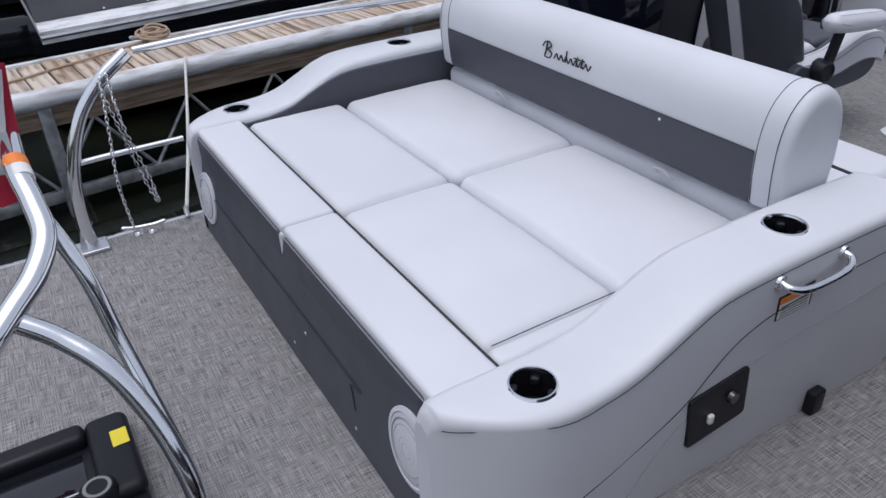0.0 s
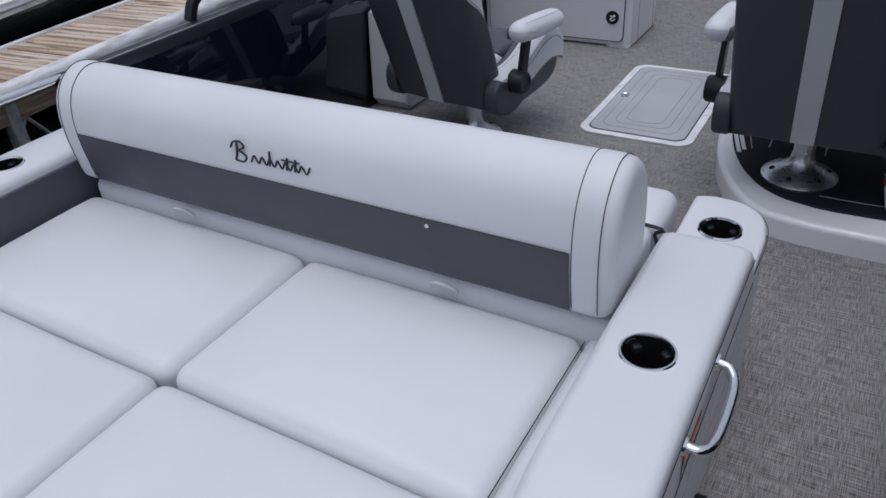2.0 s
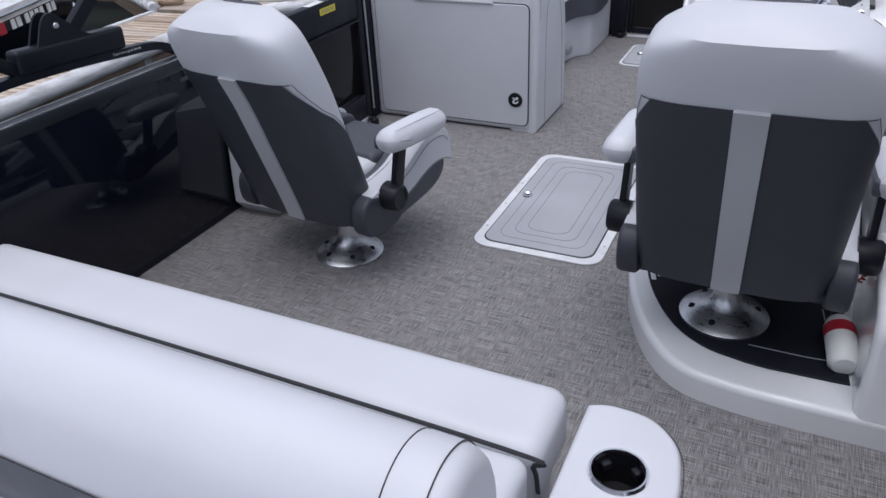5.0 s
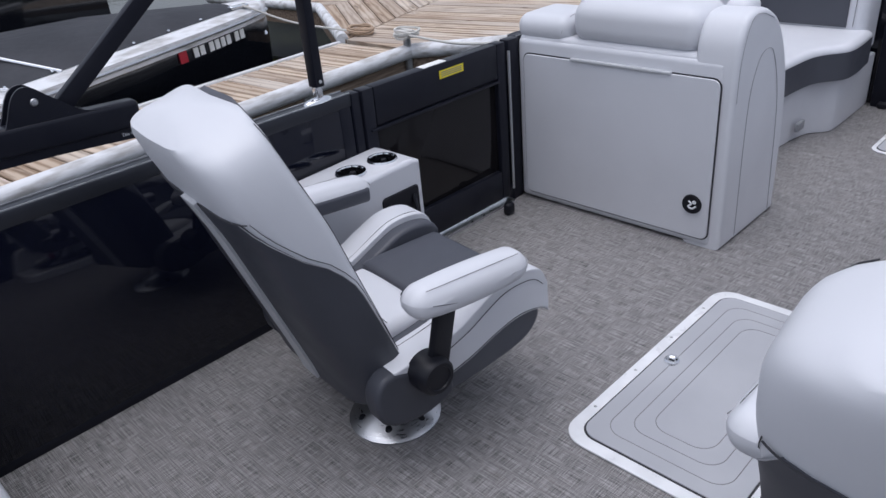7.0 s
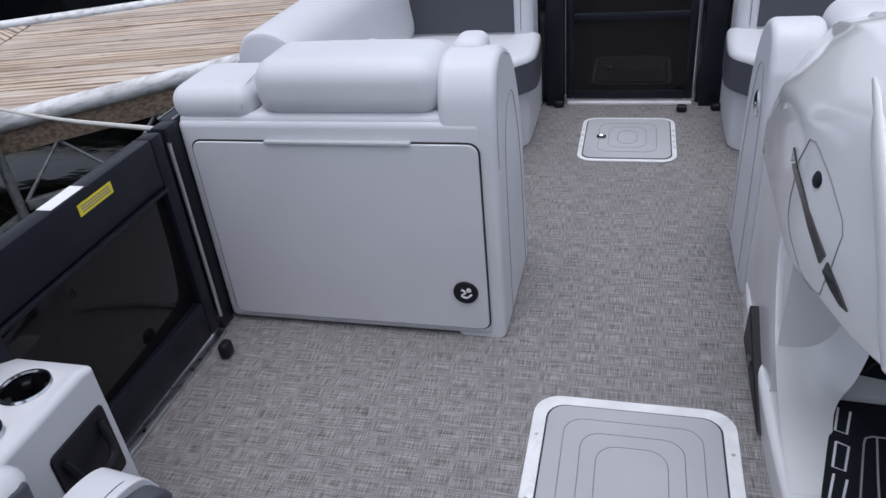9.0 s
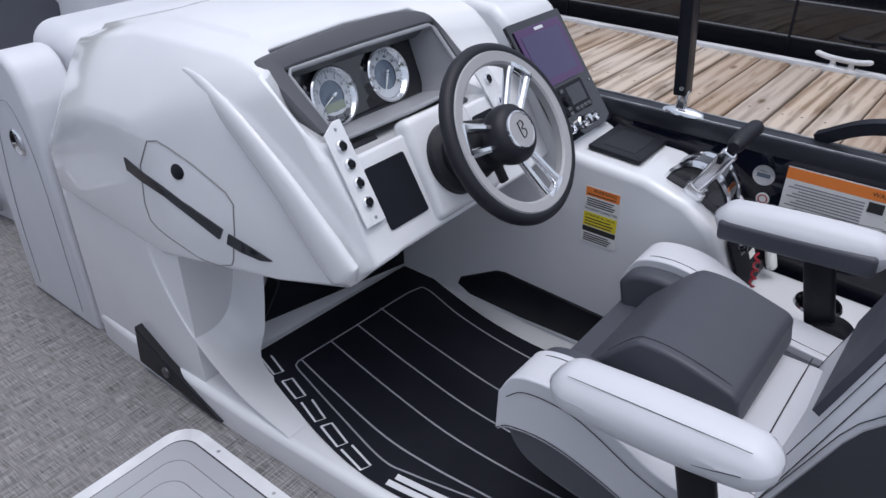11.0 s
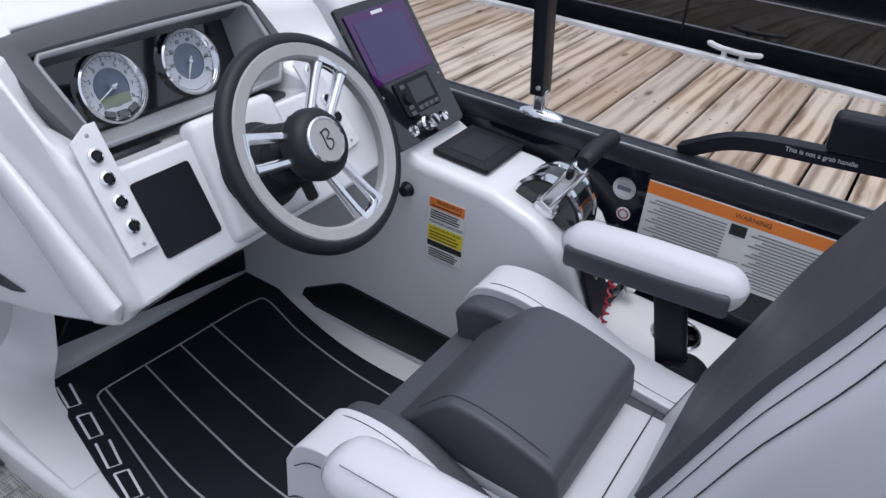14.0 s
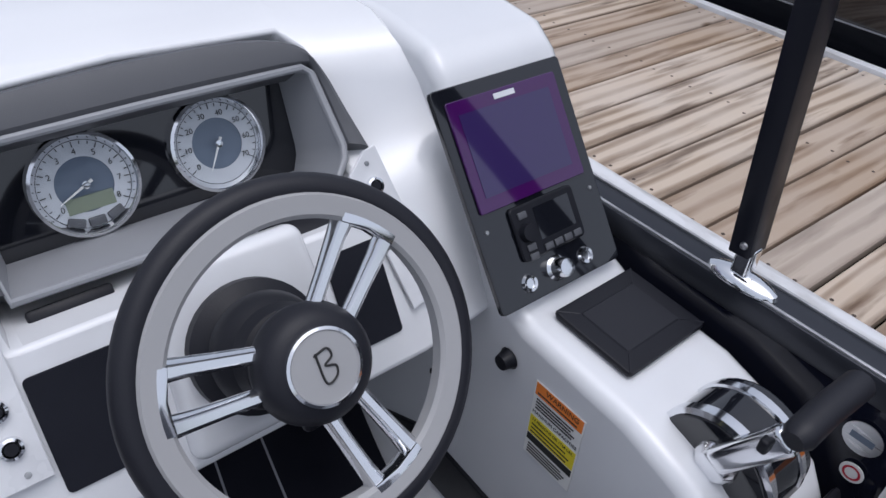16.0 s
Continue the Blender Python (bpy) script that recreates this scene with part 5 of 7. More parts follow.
def plate(x, zlist, zc, h, label, slant=0.0):
    m = basis((x, 3.104 + (zc - 0.725) * 0.61 - 0.004, zc), (1, 0, 0), (0, 0.61, 1)) @ Matrix.Rotation(radians(slant), 4, "Z")
    p = part("switch_plate", moved(prism([(-0.026, -h), (0.026, -h), (0.026, h), (0.008, h), (-0.026, h - 0.02)], 0, 0.005, "z", 0.001, 1), m), RIM, helm, label)
    for z in zlist:
        mm = m @ Matrix.Translation((0, z, 0.005))
        b = part("switch", lathe([(0, 0.006), (0.0065, 0.006), (0.0070, 0.002)], 16, mm), BLACK, p, "round push switch")
        part("switch_ring", lathe([(0.0072, 0.002), (0.0085, 0.006), (0.0115, 0.005), (0.0125, 0)], 20, mm), CHROME, b)
    for z in (-h + 0.012, h - 0.016):
        part("screw", lathe([(0, 0.002), (0.003, 0.0015), (0.0035, 0)], 8, m @ Matrix.Translation((0.004, z, 0.005))), GALV, p)


plate(0.462, (0.056, 0.019, -0.020, -0.060), 0.776, 0.104, "brushed metal switch plate")
plate(0.944, (0.062, 0.0, -0.040), 0.776, 0.108, "brushed metal switch plate beside the display", 10)
# black dash pads either side of the column
for x0, x1 in ((0.492, 0.606), (0.838, 0.915)):
    part("dash_pad", moved(prism(rrect(x0, x1, -0.074, 0.056, 0.006, 3), 0.001, 0.004, "z", 0.001, 1), fm), BLACKMAT, helm, "black dash insert")
part("dash_speaker", moved(lathe([(0, 0.004), (0.045, 0.003), (0.055, 0)], 28), Matrix.Translation((0.842, 3.195, 0.790)) @ Matrix.Diagonal((1, 0.55, 1, 1))), BLACK, helm, "black perforated dash vent")

# steering wheel
WC = Vector((0.718, 2.945, 0.822))
wm = basis(WC, (1, 0, 0), (0, math.sin(radians(33)), math.cos(radians(33))))
wheel = thing("steering_wheel", WC, "black and grey steering wheel with polished double spokes", "steering wheel")
R = 0.169
part("rim", moved(tube([(R * math.cos(a), R * math.sin(a), 0) for a in (2 * math.pi * k / 72 for k in range(72))], 0.0150, 14, True), wm), LEATHER, wheel, "black leather rim")
part("inner_ring", moved(lathe([(R - 0.030, 0.010), (R - 0.026, 0.0145), (R - 0.008, 0.0165), (R - 0.004, 0.012), (R - 0.008, -0.010), (R - 0.028, -0.008), (R - 0.030, 0.010)], 72), wm), GRIP, wheel, "grey inner grip ring")
part("hub", moved(lathe([(0, 0.024), (0.040, 0.024), (0.050, 0.020), (0.058, 0.010), (0.061, -0.004), (0.058, -0.02), (0.046, -0.036), (0.036, -0.05), (0, -0.05)], 40), wm), LEATHER, wheel, "black padded hub")
part("hub_badge", moved(lathe([(0, 0.026), (0.034, 0.0255), (0.0355, 0.0285), (0.0385, 0.0275), (0.040, 0.020)], 40), wm), CHROME, wheel, "round silver badge")
part("badge_face", moved(lathe([(0, 0.0272), (0.0345, 0.0268)], 36), wm), GRIP, wheel)
part("badge_mark", moved(tube(curve([(-0.006, 0.016, 0.028), (-0.004, -0.014, 0.028), (0.008, -0.012, 0.028), (0.010, -0.002, 0.028), (0.0, 0.002, 0.028), (0.009, 0.008, 0.028), (0.006, 0.017, 0.028), (-0.008, 0.014, 0.028)], 6), 0.0012, 5), wm), INK, wheel, "dark curled mark")
for a0 in (48, 168, 288):
    q = wm @ Matrix.Rotation(radians(a0), 4, "Z")
    for k in (-1, 1):
        sec = lambda r, y, w, z0, z1: [(r, y - w, z0), (r, y - w * 0.9, z0 + (z1 - z0) * 0.62), (r, y - w * 0.4, z1), (r, y + w * 0.4, z1), (r, y + w * 0.9, z0 + (z1 - z0) * 0.62), (r, y + w, z0)]
        part("spoke", moved(loft([sec(0.050, k * 0.019, 0.0085, -0.008, 0.002), sec(0.085, k * 0.0215, 0.0085, -0.006, 0.005), sec(0.120, k * 0.024, 0.0095, -0.004, 0.009), sec(R - 0.024, k * 0.025, 0.0115, -0.002, 0.014)]), q), CHROME, wheel, "polished spoke")
    part("spoke_foot", moved(prism([(R - 0.034, -0.030), (R - 0.016, -0.036), (R - 0.013, 0.0), (R - 0.016, 0.036), (R - 0.034, 0.030), (R - 0.030, 0.0)], -0.005, 0.0150, "z", 0.003, 2), q), CHROME, wheel, "polished spoke root")
col = thing("steering_column", (0.718, 3.0, 0.79), "black ribbed steering column boot", "steering column")
part("boot", moved(lathe([(0.030, -0.05), (0.050, -0.058), (0.056, -0.075), (0.048, -0.088), (0.060, -0.098), (0.066, -0.12), (0.060, -0.14), (0.078, -0.15), (0.080, -0.18), (0.0, -0.185)], 36), wm), LEATHER, col)
part("tilt_lever", moved(rbox(-0.010, 0.010, -0.085, -0.045, -0.075, -0.06, 0.005, n=2), wm), BLACK, col)

# display panel
tl, bl, br = Vector((1.034, 3.195, 0.914)), Vector((1.034, 3.008, 0.662)), Vector((1.308, 3.008, 0.662))
pm = basis(bl + Vector((0, -0.006, 0.006)), br - bl, tl - bl)
PH = (tl - bl).length
PW = 0.236
pan = part("display_panel", moved(prism(rrect(0, PW, 0, PH, 0.006, 2), -0.004, 0.006, "z", 0.002, 2), pm), GLOSS, helm, "gloss black electronics panel")
pq = pm @ Matrix.Diagonal((0.861, 0.963, 1, 1))
part("display", moved(prism(rrect(0.018, 0.250, 0.145, 0.305, 0.004, 2), 0.006, 0.010, "z", 0.001, 1), pq), SCREEN_RIM, pan, "violet-tinted display, switched off")
part("display_glass", moved(box(0.036, 0.228, 0.165, 0.285, 0.0102, 0.0108, 0), pq), SCREEN, pan)
part("display_mark", moved(box(0.112, 0.156, 0.291, 0.299, 0.0102, 0.0106, 0), pq), MATWHITE, pan)
radio = part("radio", moved(prism(rrect(0.068, 0.210, 0.058, 0.138, 0.008, 3), 0.006, 0.012, "z", 0.002, 1), pq), BLACK, pan, "black marine radio")
part("radio_window", moved(box(0.115, 0.195, 0.080, 0.128, 0.0121, 0.0125, 0), pq), GLOSS, radio)
part("radio_knob", moved(lathe([(0, 0.022), (0.012, 0.021), (0.014, 0.012)], 22), pm @ Matrix.Translation((0.0775, 0.094, 0))), BLACK, radio)
for x, y in ((0.09, 0.124), (0.09, 0.076), (0.09, 0.062), (0.125, 0.067), (0.147, 0.067), (0.169, 0.067), (0.191, 0.067)):
    part("radio_button", moved(rbox(x - 0.009, x + 0.009, y - 0.005, y + 0.005, 0.012, 0.0145, 0.001, n=1, k=1), pq), DASH, radio)
for x, r0 in ((0.068, 0.0115), (0.198, 0.0115)):
    part("socket", moved(lathe([(0, 0.008), (0.007, 0.008), (0.0075, 0.010), (r0, 0.011), (r0 + 0.002, 0.006)], 20), pm @ Matrix.Translation((0.861 * x, 0.027, 0))), CHROME, pan, "chrome-ringed socket")
part("knob", moved(lathe([(0, 0.030), (0.0125, 0.029), (0.014, 0.024), (0.015, 0.010), (0.019, 0.006)], 24), pm @ Matrix.Translation((0.114, 0.029, 0))), CHROME, pan, "chrome knob")
for x, y in ((0.02, 0.12), (0.254, 0.12)):
    part("screw", moved(lathe([(0, 0.0085), (0.003, 0.008), (0.0035, 0.006)], 8), pm @ Matrix.Translation((0.861 * x, 0.963 * y, 0))), GALV, pan)

# wireless charging tray
hbm = basis((1.200, 2.912, 0.640), (1, 0.02, 0.0), (0.03, 1, 0.06)) @ Matrix.Diagonal((0.86, 1.05, 1, 1))
tray = part("charging_tray", moved(prism(rrect(-0.097, 0.097, -0.067, 0.067, 0.008, 3), 0, 0.012, "z", 0.005, 2), hbm), BLACK, helm, "black rubber charging tray")
part("tray_inset", moved(prism(rrect(-0.066, 0.066, -0.042, 0.042, 0.004, 2), 0.0085, 0.0138, "z", 0.002, 1), hbm), LEATHER, tray)
for a, b in (((-0.067, -0.043), (-0.095, -0.064)), ((0.067, -0.043), (0.095, -0.064)), ((-0.067, 0.043), (-0.095, 0.064)), ((0.067, 0.043), (0.095, 0.064))):
    part("rib", moved(tube([(a[0], a[1], 0.0115), (b[0], b[1], 0.0115)], 0.0015, 5), hbm), LEATHER, tray)

# throttle
thr = thing("throttle", (1.19, 2.69, 0.6), "black and chrome throttle control", "throttle")
tm = Matrix.Translation((1.172, 2.70, 0.602))
dome = flat_curve([(-0.075, -0.03), (-0.070, 0.02), (-0.035, 0.062), (0.02, 0.072), (0.065, 0.045), (0.085, -0.005), (0.07, -0.03)], 5)
part("housing", moved(prism(dome, -0.050, 0.050, "x", 0.012, 4), tm), GLOSS, thr, "glossy black housing")
for x0, x1 in ((-0.0515, -0.030), (0.014, 0.032)):
    rows = []
    for k, (y, z) in enumerate(dome[2:-4]):
        w = 0.35 + 0.65 * math.sin(math.pi * k / (len(dome) - 7))
        xm, hw = (x0 + x1) / 2, (x1 - x0) / 2 * w
        u, v = 1.0 + 0.0035 / math.hypot(y, z), 1.0 - 0.004 / math.hypot(y, z)
        rows.append([(xm - hw, y * v, z * v), (xm - hw * 0.7, y * u, z * u), (xm + hw * 0.7, y * u, z * u), (xm + hw, y * v, z * v)])
    part("chrome_strip", moved(loft(rows), tm), CHROME, thr, "polished chrome arc")
part("hub_cap", moved(lathe([(0, 0.016), (0.020, 0.014), (0.027, 0.006), (0.029, 0)], 28), tm @ Matrix.Translation((-0.050, 0.0, 0.012)) @ Matrix.Rotation(radians(-90), 4, "Y")), CHROME, thr, "chrome pivot cap")
part("lever", moved(rbox(-0.013, 0.013, -0.018, 0.018, 0.0, 0.125, 0.010, n=3), tm @ Matrix.Translation((-0.055, 0.0, 0.02)) @ Matrix.Rotation(radians(30), 4, "X")), CHROME, thr, "chrome lever arm")
part("grip", moved(tube(curve([(-0.078, -0.069, 0.146), (-0.02, -0.069, 0.152), (0.035, -0.071, 0.152), (0.055, -0.071, 0.150)], 5), [0.012] + [0.0185] * 14 + [0.013], 14), tm), LEATHER, thr, "black rubber grip")
part("trim_switch", moved(rbox(-0.010, 0.010, -0.006, 0.006, -0.010, 0.010, 0.004, n=1), tm @ Matrix.Translation((-0.068, -0.045, 0.110))), BLACK, thr)

# key panel, kill-switch cord, cup and extinguisher
km = basis((1.125, 2.548, 0.392), (1, 0, 0), (0, 0.42, 1))
key = part("key_panel", moved(prism(rrect(-0.025, 0.175, 0.005, 0.150, 0.012, 3), 0, 0.008, "z", 0.003, 1), km), BLACK, helm, "black key switch panel")
for x, y in ((0.03, 0.105), (0.125, 0.105), (0.095, 0.03)):
    part("key_switch", moved(lathe([(0, 0.020), (0.012, 0.018), (0.016, 0.010), (0.020, 0.008)], 18), km @ Matrix.Translation((x, y, 0))), GLOSS, key)
part("key_float", moved(rbox(-0.014, 0.014, -0.045, 0.030, 0.02, 0.045, 0.012, n=3), km @ Matrix.Translation((0.125, 0.05, 0)) @ Matrix.Rotation(radians(-18), 4, "Z")), WHITE, key, "white key float")
part("decal", moved(box(0.06, 0.095, 0.06, 0.078, 0.008, 0.0086, 0), km), WHITE, key)
pts = []
for i in range(90):
    t = i / 89
    a = i * 1.25
    base = Vector((1.150 - 0.10 * t, 2.555 - 0.03 * t + 0.0, 0.490 - 0.26 * t - 0.10 * t * (1 - t)))
    pts.append(base + Vector((0.006 * math.cos(a), -0.014 + 0.006 * math.sin(a), 0)))
cord = thing("kill_switch_cord", (1.1, 2.53, 0.3), "red coiled kill switch cord", "cord")
part("coil", tube(pts, 0.0028, 6), RED, cord)
hole(side_shelf, 1.205, 2.40, 0.381, 0.0475, 0.085)
hc = cup_holder(1.205, 2.40, 0.381, helm)
ext = thing("fire_extinguisher", (1.02, 2.36, 0.096), "small white fire extinguisher with a red label", "extinguisher")
em = Matrix.Translation((1.030, 2.33, 0.138)) @ Matrix.Rotation(radians(8), 4, "Z") @ Matrix.Rotation(radians(-90 + 12), 4, "X")
part("body", moved(lathe([(0, -0.085), (0.030, -0.083), (0.040, -0.070), (0.041, 0.06), (0.030, 0.085), (0.014, 0.098), (0, 0.10)], 28), em), WHITE, ext, "white metal bottle")
part("label_band", moved(lathe([(0.0416, 0.018), (0.0418, 0.020), (0.0418, 0.050), (0.0416, 0.055)], 28), em), RED, ext)
part("valve", moved(lathe([(0.016, 0.095), (0.018, 0.12), (0.012, 0.135), (0, 0.136)], 16), em), BLACK, ext)

# labels on the console's inner face
lm = basis((1.0665, 2.90, 0.497), (0, -1, 0), (0, 0, 1))
cap = part("capacity_label", moved(box(-0.047, 0.047, -0.078, 0.078, 0, 0.001, 0), lm), WHITE, helm, "white capacity label with orange and yellow bands")
part("orange_band", moved(box(-0.045, 0.045, 0.052, 0.076, 0.0011, 0.0014, 0), lm), ORANGE, cap)
part("yellow_band", moved(box(-0.045, 0.045, -0.030, 0.008, 0.0011, 0.0014, 0), lm), YELLOW, cap)
part("black_band", moved(box(-0.045, 0.045, -0.046, -0.032, 0.0011, 0.0014, 0), lm), INK, cap)
text("label_text", "WARNING", 0.013, lm @ Matrix.Translation((0.006, 0.068, 0.0016)), INK, cap, 0.0002)
text("label_text", "MAXIMUM CAPACITIES", 0.0085, lm @ Matrix.Translation((0, 0.017, 0.0014)), INK, cap, 0.0002)
text("label_text", "13 PERSONS OR 1768 LBS.", 0.0072, lm @ Matrix.Translation((0, 0.001, 0.0016)), INK, cap, 0.0002)
part("fine_print", moved(join(*[box(-0.040, 0.036 - 0.004 * (k % 3), y, y + 0.0028, 0.0015, 0.0018, 0) for k, y in enumerate((0.056, 0.044, 0.038, 0.032, 0.026, -0.010, -0.018, -0.026, -0.054, -0.060, -0.066, -0.072))]), lm), INK, cap)
part("dimmer", moved(lathe([(0, 0.018), (0.012, 0.017), (0.015, 0.004), (0.018, 0)], 14), basis((1.066, 3.005, 0.568), (0, -1, 0), (0, 0, 1))), BLACK, helm, "black round plug")
part("latch", moved(rbox(-0.012, 0.012, -0.006, 0.006, 0, 0.010, 0.003, n=1), basis((1.067, 3.16, 0.40), (0, -1, 0), (0, 0, 1))), BLACK, helm)

# left side: storage door with dark slash, socket and side grille


bpy.context.view_layer.update()


def facet_x(y, z):
    """The outer skin of the wing beside the aisle."""
    hit, place, normal, index = dash.ray_cast(dash.matrix_world.inverted() @ Vector((0.1, y, z)), Vector((1, 0, 0)))
    return (dash.matrix_world @ place).x if hit else 0.3185


def facet(outline, lift):
    """A thin plate that hugs the wing's outer skin."""
    bm = bmesh.new()
    lo = [bm.verts.new((facet_x(y, z) + 0.01, y, z)) for y, z in outline]
    hi = [bm.verts.new((facet_x(y, z) - lift, y, z)) for y, z in outline]
    bm.faces.new(hi)
    bm.faces.new(lo)
    for i in range(len(outline)):
        j = (i + 1) % len(outline)
        bm.faces.new((lo[i], lo[j], hi[j], hi[i]))
    bmesh.ops.triangulate(bm, faces=bm.faces[:])
    return bm


dpts = [(3.66, 0.60), (3.640, 0.70), (3.60, 0.765), (3.565, 0.774), (3.535, 0.765), (3.473, 0.741), (3.39, 0.698), (3.372, 0.675), (3.378, 0.60), (3.388, 0.545), (3.400, 0.524), (3.440, 0.510), (3.48, 0.512), (3.627, 0.546), (3.652, 0.56)]


def along(pts, n=4):
    """The outline with points put in between, so that it hugs the skin."""
    out = []
    for (y0, z0), (y1, z1) in zip(pts, pts[1:] + pts[:1]):
        out += [(y0 + (y1 - y0) * i / n, z0 + (z1 - z0) * i / n) for i in range(n)]
    return out


part("side_door_joint", tube([(facet_x(y, z) - 0.0002, y, z) for y, z in along(dpts)], 0.0018, 5, True), INKG, helm, "joint of the side locker door")
for name, up, dn in (("slash", [(3.70, 0.702), (3.642, 0.686), (3.57, 0.668), (3.49, 0.644), (3.406, 0.611)], [(3.418, 0.585), (3.49, 0.620), (3.57, 0.646), (3.649, 0.660), (3.70, 0.672)]), ("slash_tip", [(3.392, 0.604), (3.33, 0.587), (3.281, 0.571)], [(3.310, 0.565), (3.36, 0.570), (3.398, 0.580)])):
    part(name, facet(along(up, 1)[:-1] + [up[-1]] + dn, 0.004), GLOSS, helm, "dark slanting trim")
part("side_socket", moved(lathe([(0, 0.003), (0.014, 0.003), (0.018, 0)], 20), basis((facet_x(3.516, 0.717) - 0.001, 3.516, 0.717), (0.25, -1, 0), (0.25, 0, 1))), BLACK, helm, "black round plug")
part("side_grille", prism([(3.88, 0.03), (3.86, 0.16), (3.74, 0.10), (3.52, 0.012), (3.56, 0.01)], 0.308, 0.34, "x", 0.003, 1), BLACK, helm, "black kick grille")
part("grille_plug", moved(lathe([(0, 0.006), (0.016, 0.005), (0.018, 0)], 16), basis((0.308, 3.74, 0.065), (0, -1, 0), (0, 0, 1))), GLOSS, helm)

# stickers on the starboard fence
wl = thing("warning_placard", (1.32, 2.40, 0.58), "white warning placard with an orange header", "placard")
part("paper", box(1.3185, 1.3205, 2.16, 2.56, 0.47, 0.645, 0), WHITE, wl)
part("header", box(1.3178, 1.3184, 2.16, 2.56, 0.615, 0.643, 0), ORANGE, wl)
text("label_text", "WARNING", 0.015, basis((1.3176, 2.34, 0.629), (0, -1, 0), (0, 0, 1)), INK, wl, 0.0002)
part("fine_print", join(*[box(1.3176, 1.3182, y0, y1 - 0.012 * (k % 3), z, z + 0.0028, 0) for k, z in enumerate(0.480 + 0.0076 * i for i in range(17)) for y0, y1 in ((2.18, 2.335), (2.385, 2.55))]), INKG, wl)
part("pictogram", join(box(1.3172, 1.318, 2.345, 2.378, 0.585, 0.610, 0)), INK, wl)
for y, z, r, mtl in ((2.61, 0.605, 0.026, ALU), (2.60, 0.545, 0.016, WHITE)):
    sk = thing("round_sticker", (1.32, y, z), "small round sticker on the fence", "sticker", "fence stickers")
    part("disc", moved(lathe([(0, 0.002), (r, 0.0015), (r, 0)], 24), basis((1.3195, y, z), (0, -1, 0), (0, 0, 1))), mtl, sk)
    part("mark", moved(lathe([(r * 0.55, 0.0022), (r * 0.75, 0.0022)], 20) if r < 0.02 else box(-r * 0.6, r * 0.6, -r * 0.2, r * 0.2, 0.0021, 0.0024, 0), basis((1.3195, y, z), (0, -1, 0), (0, 0, 1))), RED if r < 0.02 else DIALBLUE, sk)

# ---- port lounge whose back is a locker ----
cab = thing("lounge_locker", (-0.83, 4.05, 0), "light grey vinyl lounge back with a locker door", "locker")
part("body", rbox(-1.285, -0.395, 3.842, 4.26, 0.0, 0.70, 0.03, n=4), VINYL_SIDE, cab, "pale vinyl locker body")
prof_c = [(3.836, 0.0), (3.833, 0.62)] + flat_curve([(3.833, 0.68), (3.845, 0.77), (3.89, 0.835), (3.97, 0.85), (4.06, 0.83), (4.16, 0.76), (4.25, 0.60), (4.29, 0.40), (4.30, 0.10)], 5) + [(4.30, 0.0)]
part("side_panel", prism(prof_c, -0.52, -0.365, "x", 0.022, 4), VINYL, cab, "rounded vinyl end panel")
seam([(-0.3635, 3.95, 0.02), (-0.3635, 3.945, 0.5), (-0.3635, 3.985, 0.66), (-0.3635, 4.05, 0.70), (-0.3635, 4.12, 0.66), (-0.3635, 4.20, 0.45), (-0.3635, 4.24, 0.02)], cab, THREAD_L, 0.0016, 6)
seam([(-0.3645, 3.850, 0.56), (-0.3645, 3.856, 0.70), (-0.3645, 3.90, 0.815), (-0.3645, 3.97, 0.835), (-0.3645, 4.08, 0.80)], cab, THREAD_L, 0.0016, 6)
part("face_frame", rbox(-1.29, -0.40, 3.831, 3.90, 0.005, 0.70, 0.022, n=4), VINYL_SIDE, cab, "pale vinyl face frame")
part("door_gap", prism(rrect(-1.258, -0.409, 0.032, 0.645, 0.032, 4), 3.8295, 3.8302, "y"), THREAD, cab)
door = part("door", prism(rrect(-1.253, -0.414, 0.037, 0.640, 0.028, 4), 3.822, 3.831, "y", 0.004, 2), VINYL_SIDE, cab, "pale vinyl locker door")
part("door_pull", rbox(-1.02, -0.595, 3.815, 3.832, 0.636, 0.648, 0.004, n=2), STRIPE, door, "thin grey pull strip")
em_ = basis((-0.478, 3.821, 0.172), (1, 0, 0), (0, 0, 1))
part("latch_badge", moved(lathe([(0, 0.004), (0.030, 0.004), (0.036, 0.006), (0.038, 0)], 32), em_), BLACK, door, "round black latch badge")
part("badge_mark", moved(tube(curve([(-0.012, 0.012, 0.005), (0.0, 0.002, 0.005), (-0.012, -0.010, 0.005), (0.004, -0.016, 0.005), (0.018, -0.004, 0.005)], 5), 0.0035, 6), em_), MATWHITE, door)
part("badge_mark", moved(lathe([(0, 0.0065), (0.007, 0.006), (0.008, 0.004)], 14), em_ @ Matrix.Translation((0.010, 0.010, 0))), MATWHITE, door)
part("top_ledge", rbox(-1.29, -0.38, 3.84, 4.12, 0.655, 0.715, 0.025, n=4), VINYL_SIDE, cab)
part("head_cushion", rbox(-1.040, -0.512, 3.838, 4.09, 0.70, 0.857, 0.062, 0.004, n=8, k=5), VINYL, cab, "rolled light grey head cushion")
part("end_cushion", rbox(-1.305, -1.052, 3.838, 4.10, 0.685, 0.790, 0.048, 0.004, n=5, k=5), VINYL, cab, "rounded end cushion")
seam([(-1.075, 3.84, 0.73), (-1.075, 3.87, 0.775), (-1.075, 3.97, 0.792), (-1.075, 4.07, 0.78)], cab, THREAD_L, 0.0016)
part("speaker_pod", rbox(-0.505, -0.415, 3.98, 4.10, 0.80, 0.868, 0.03, 0.0, n=3), VINYL, cab)


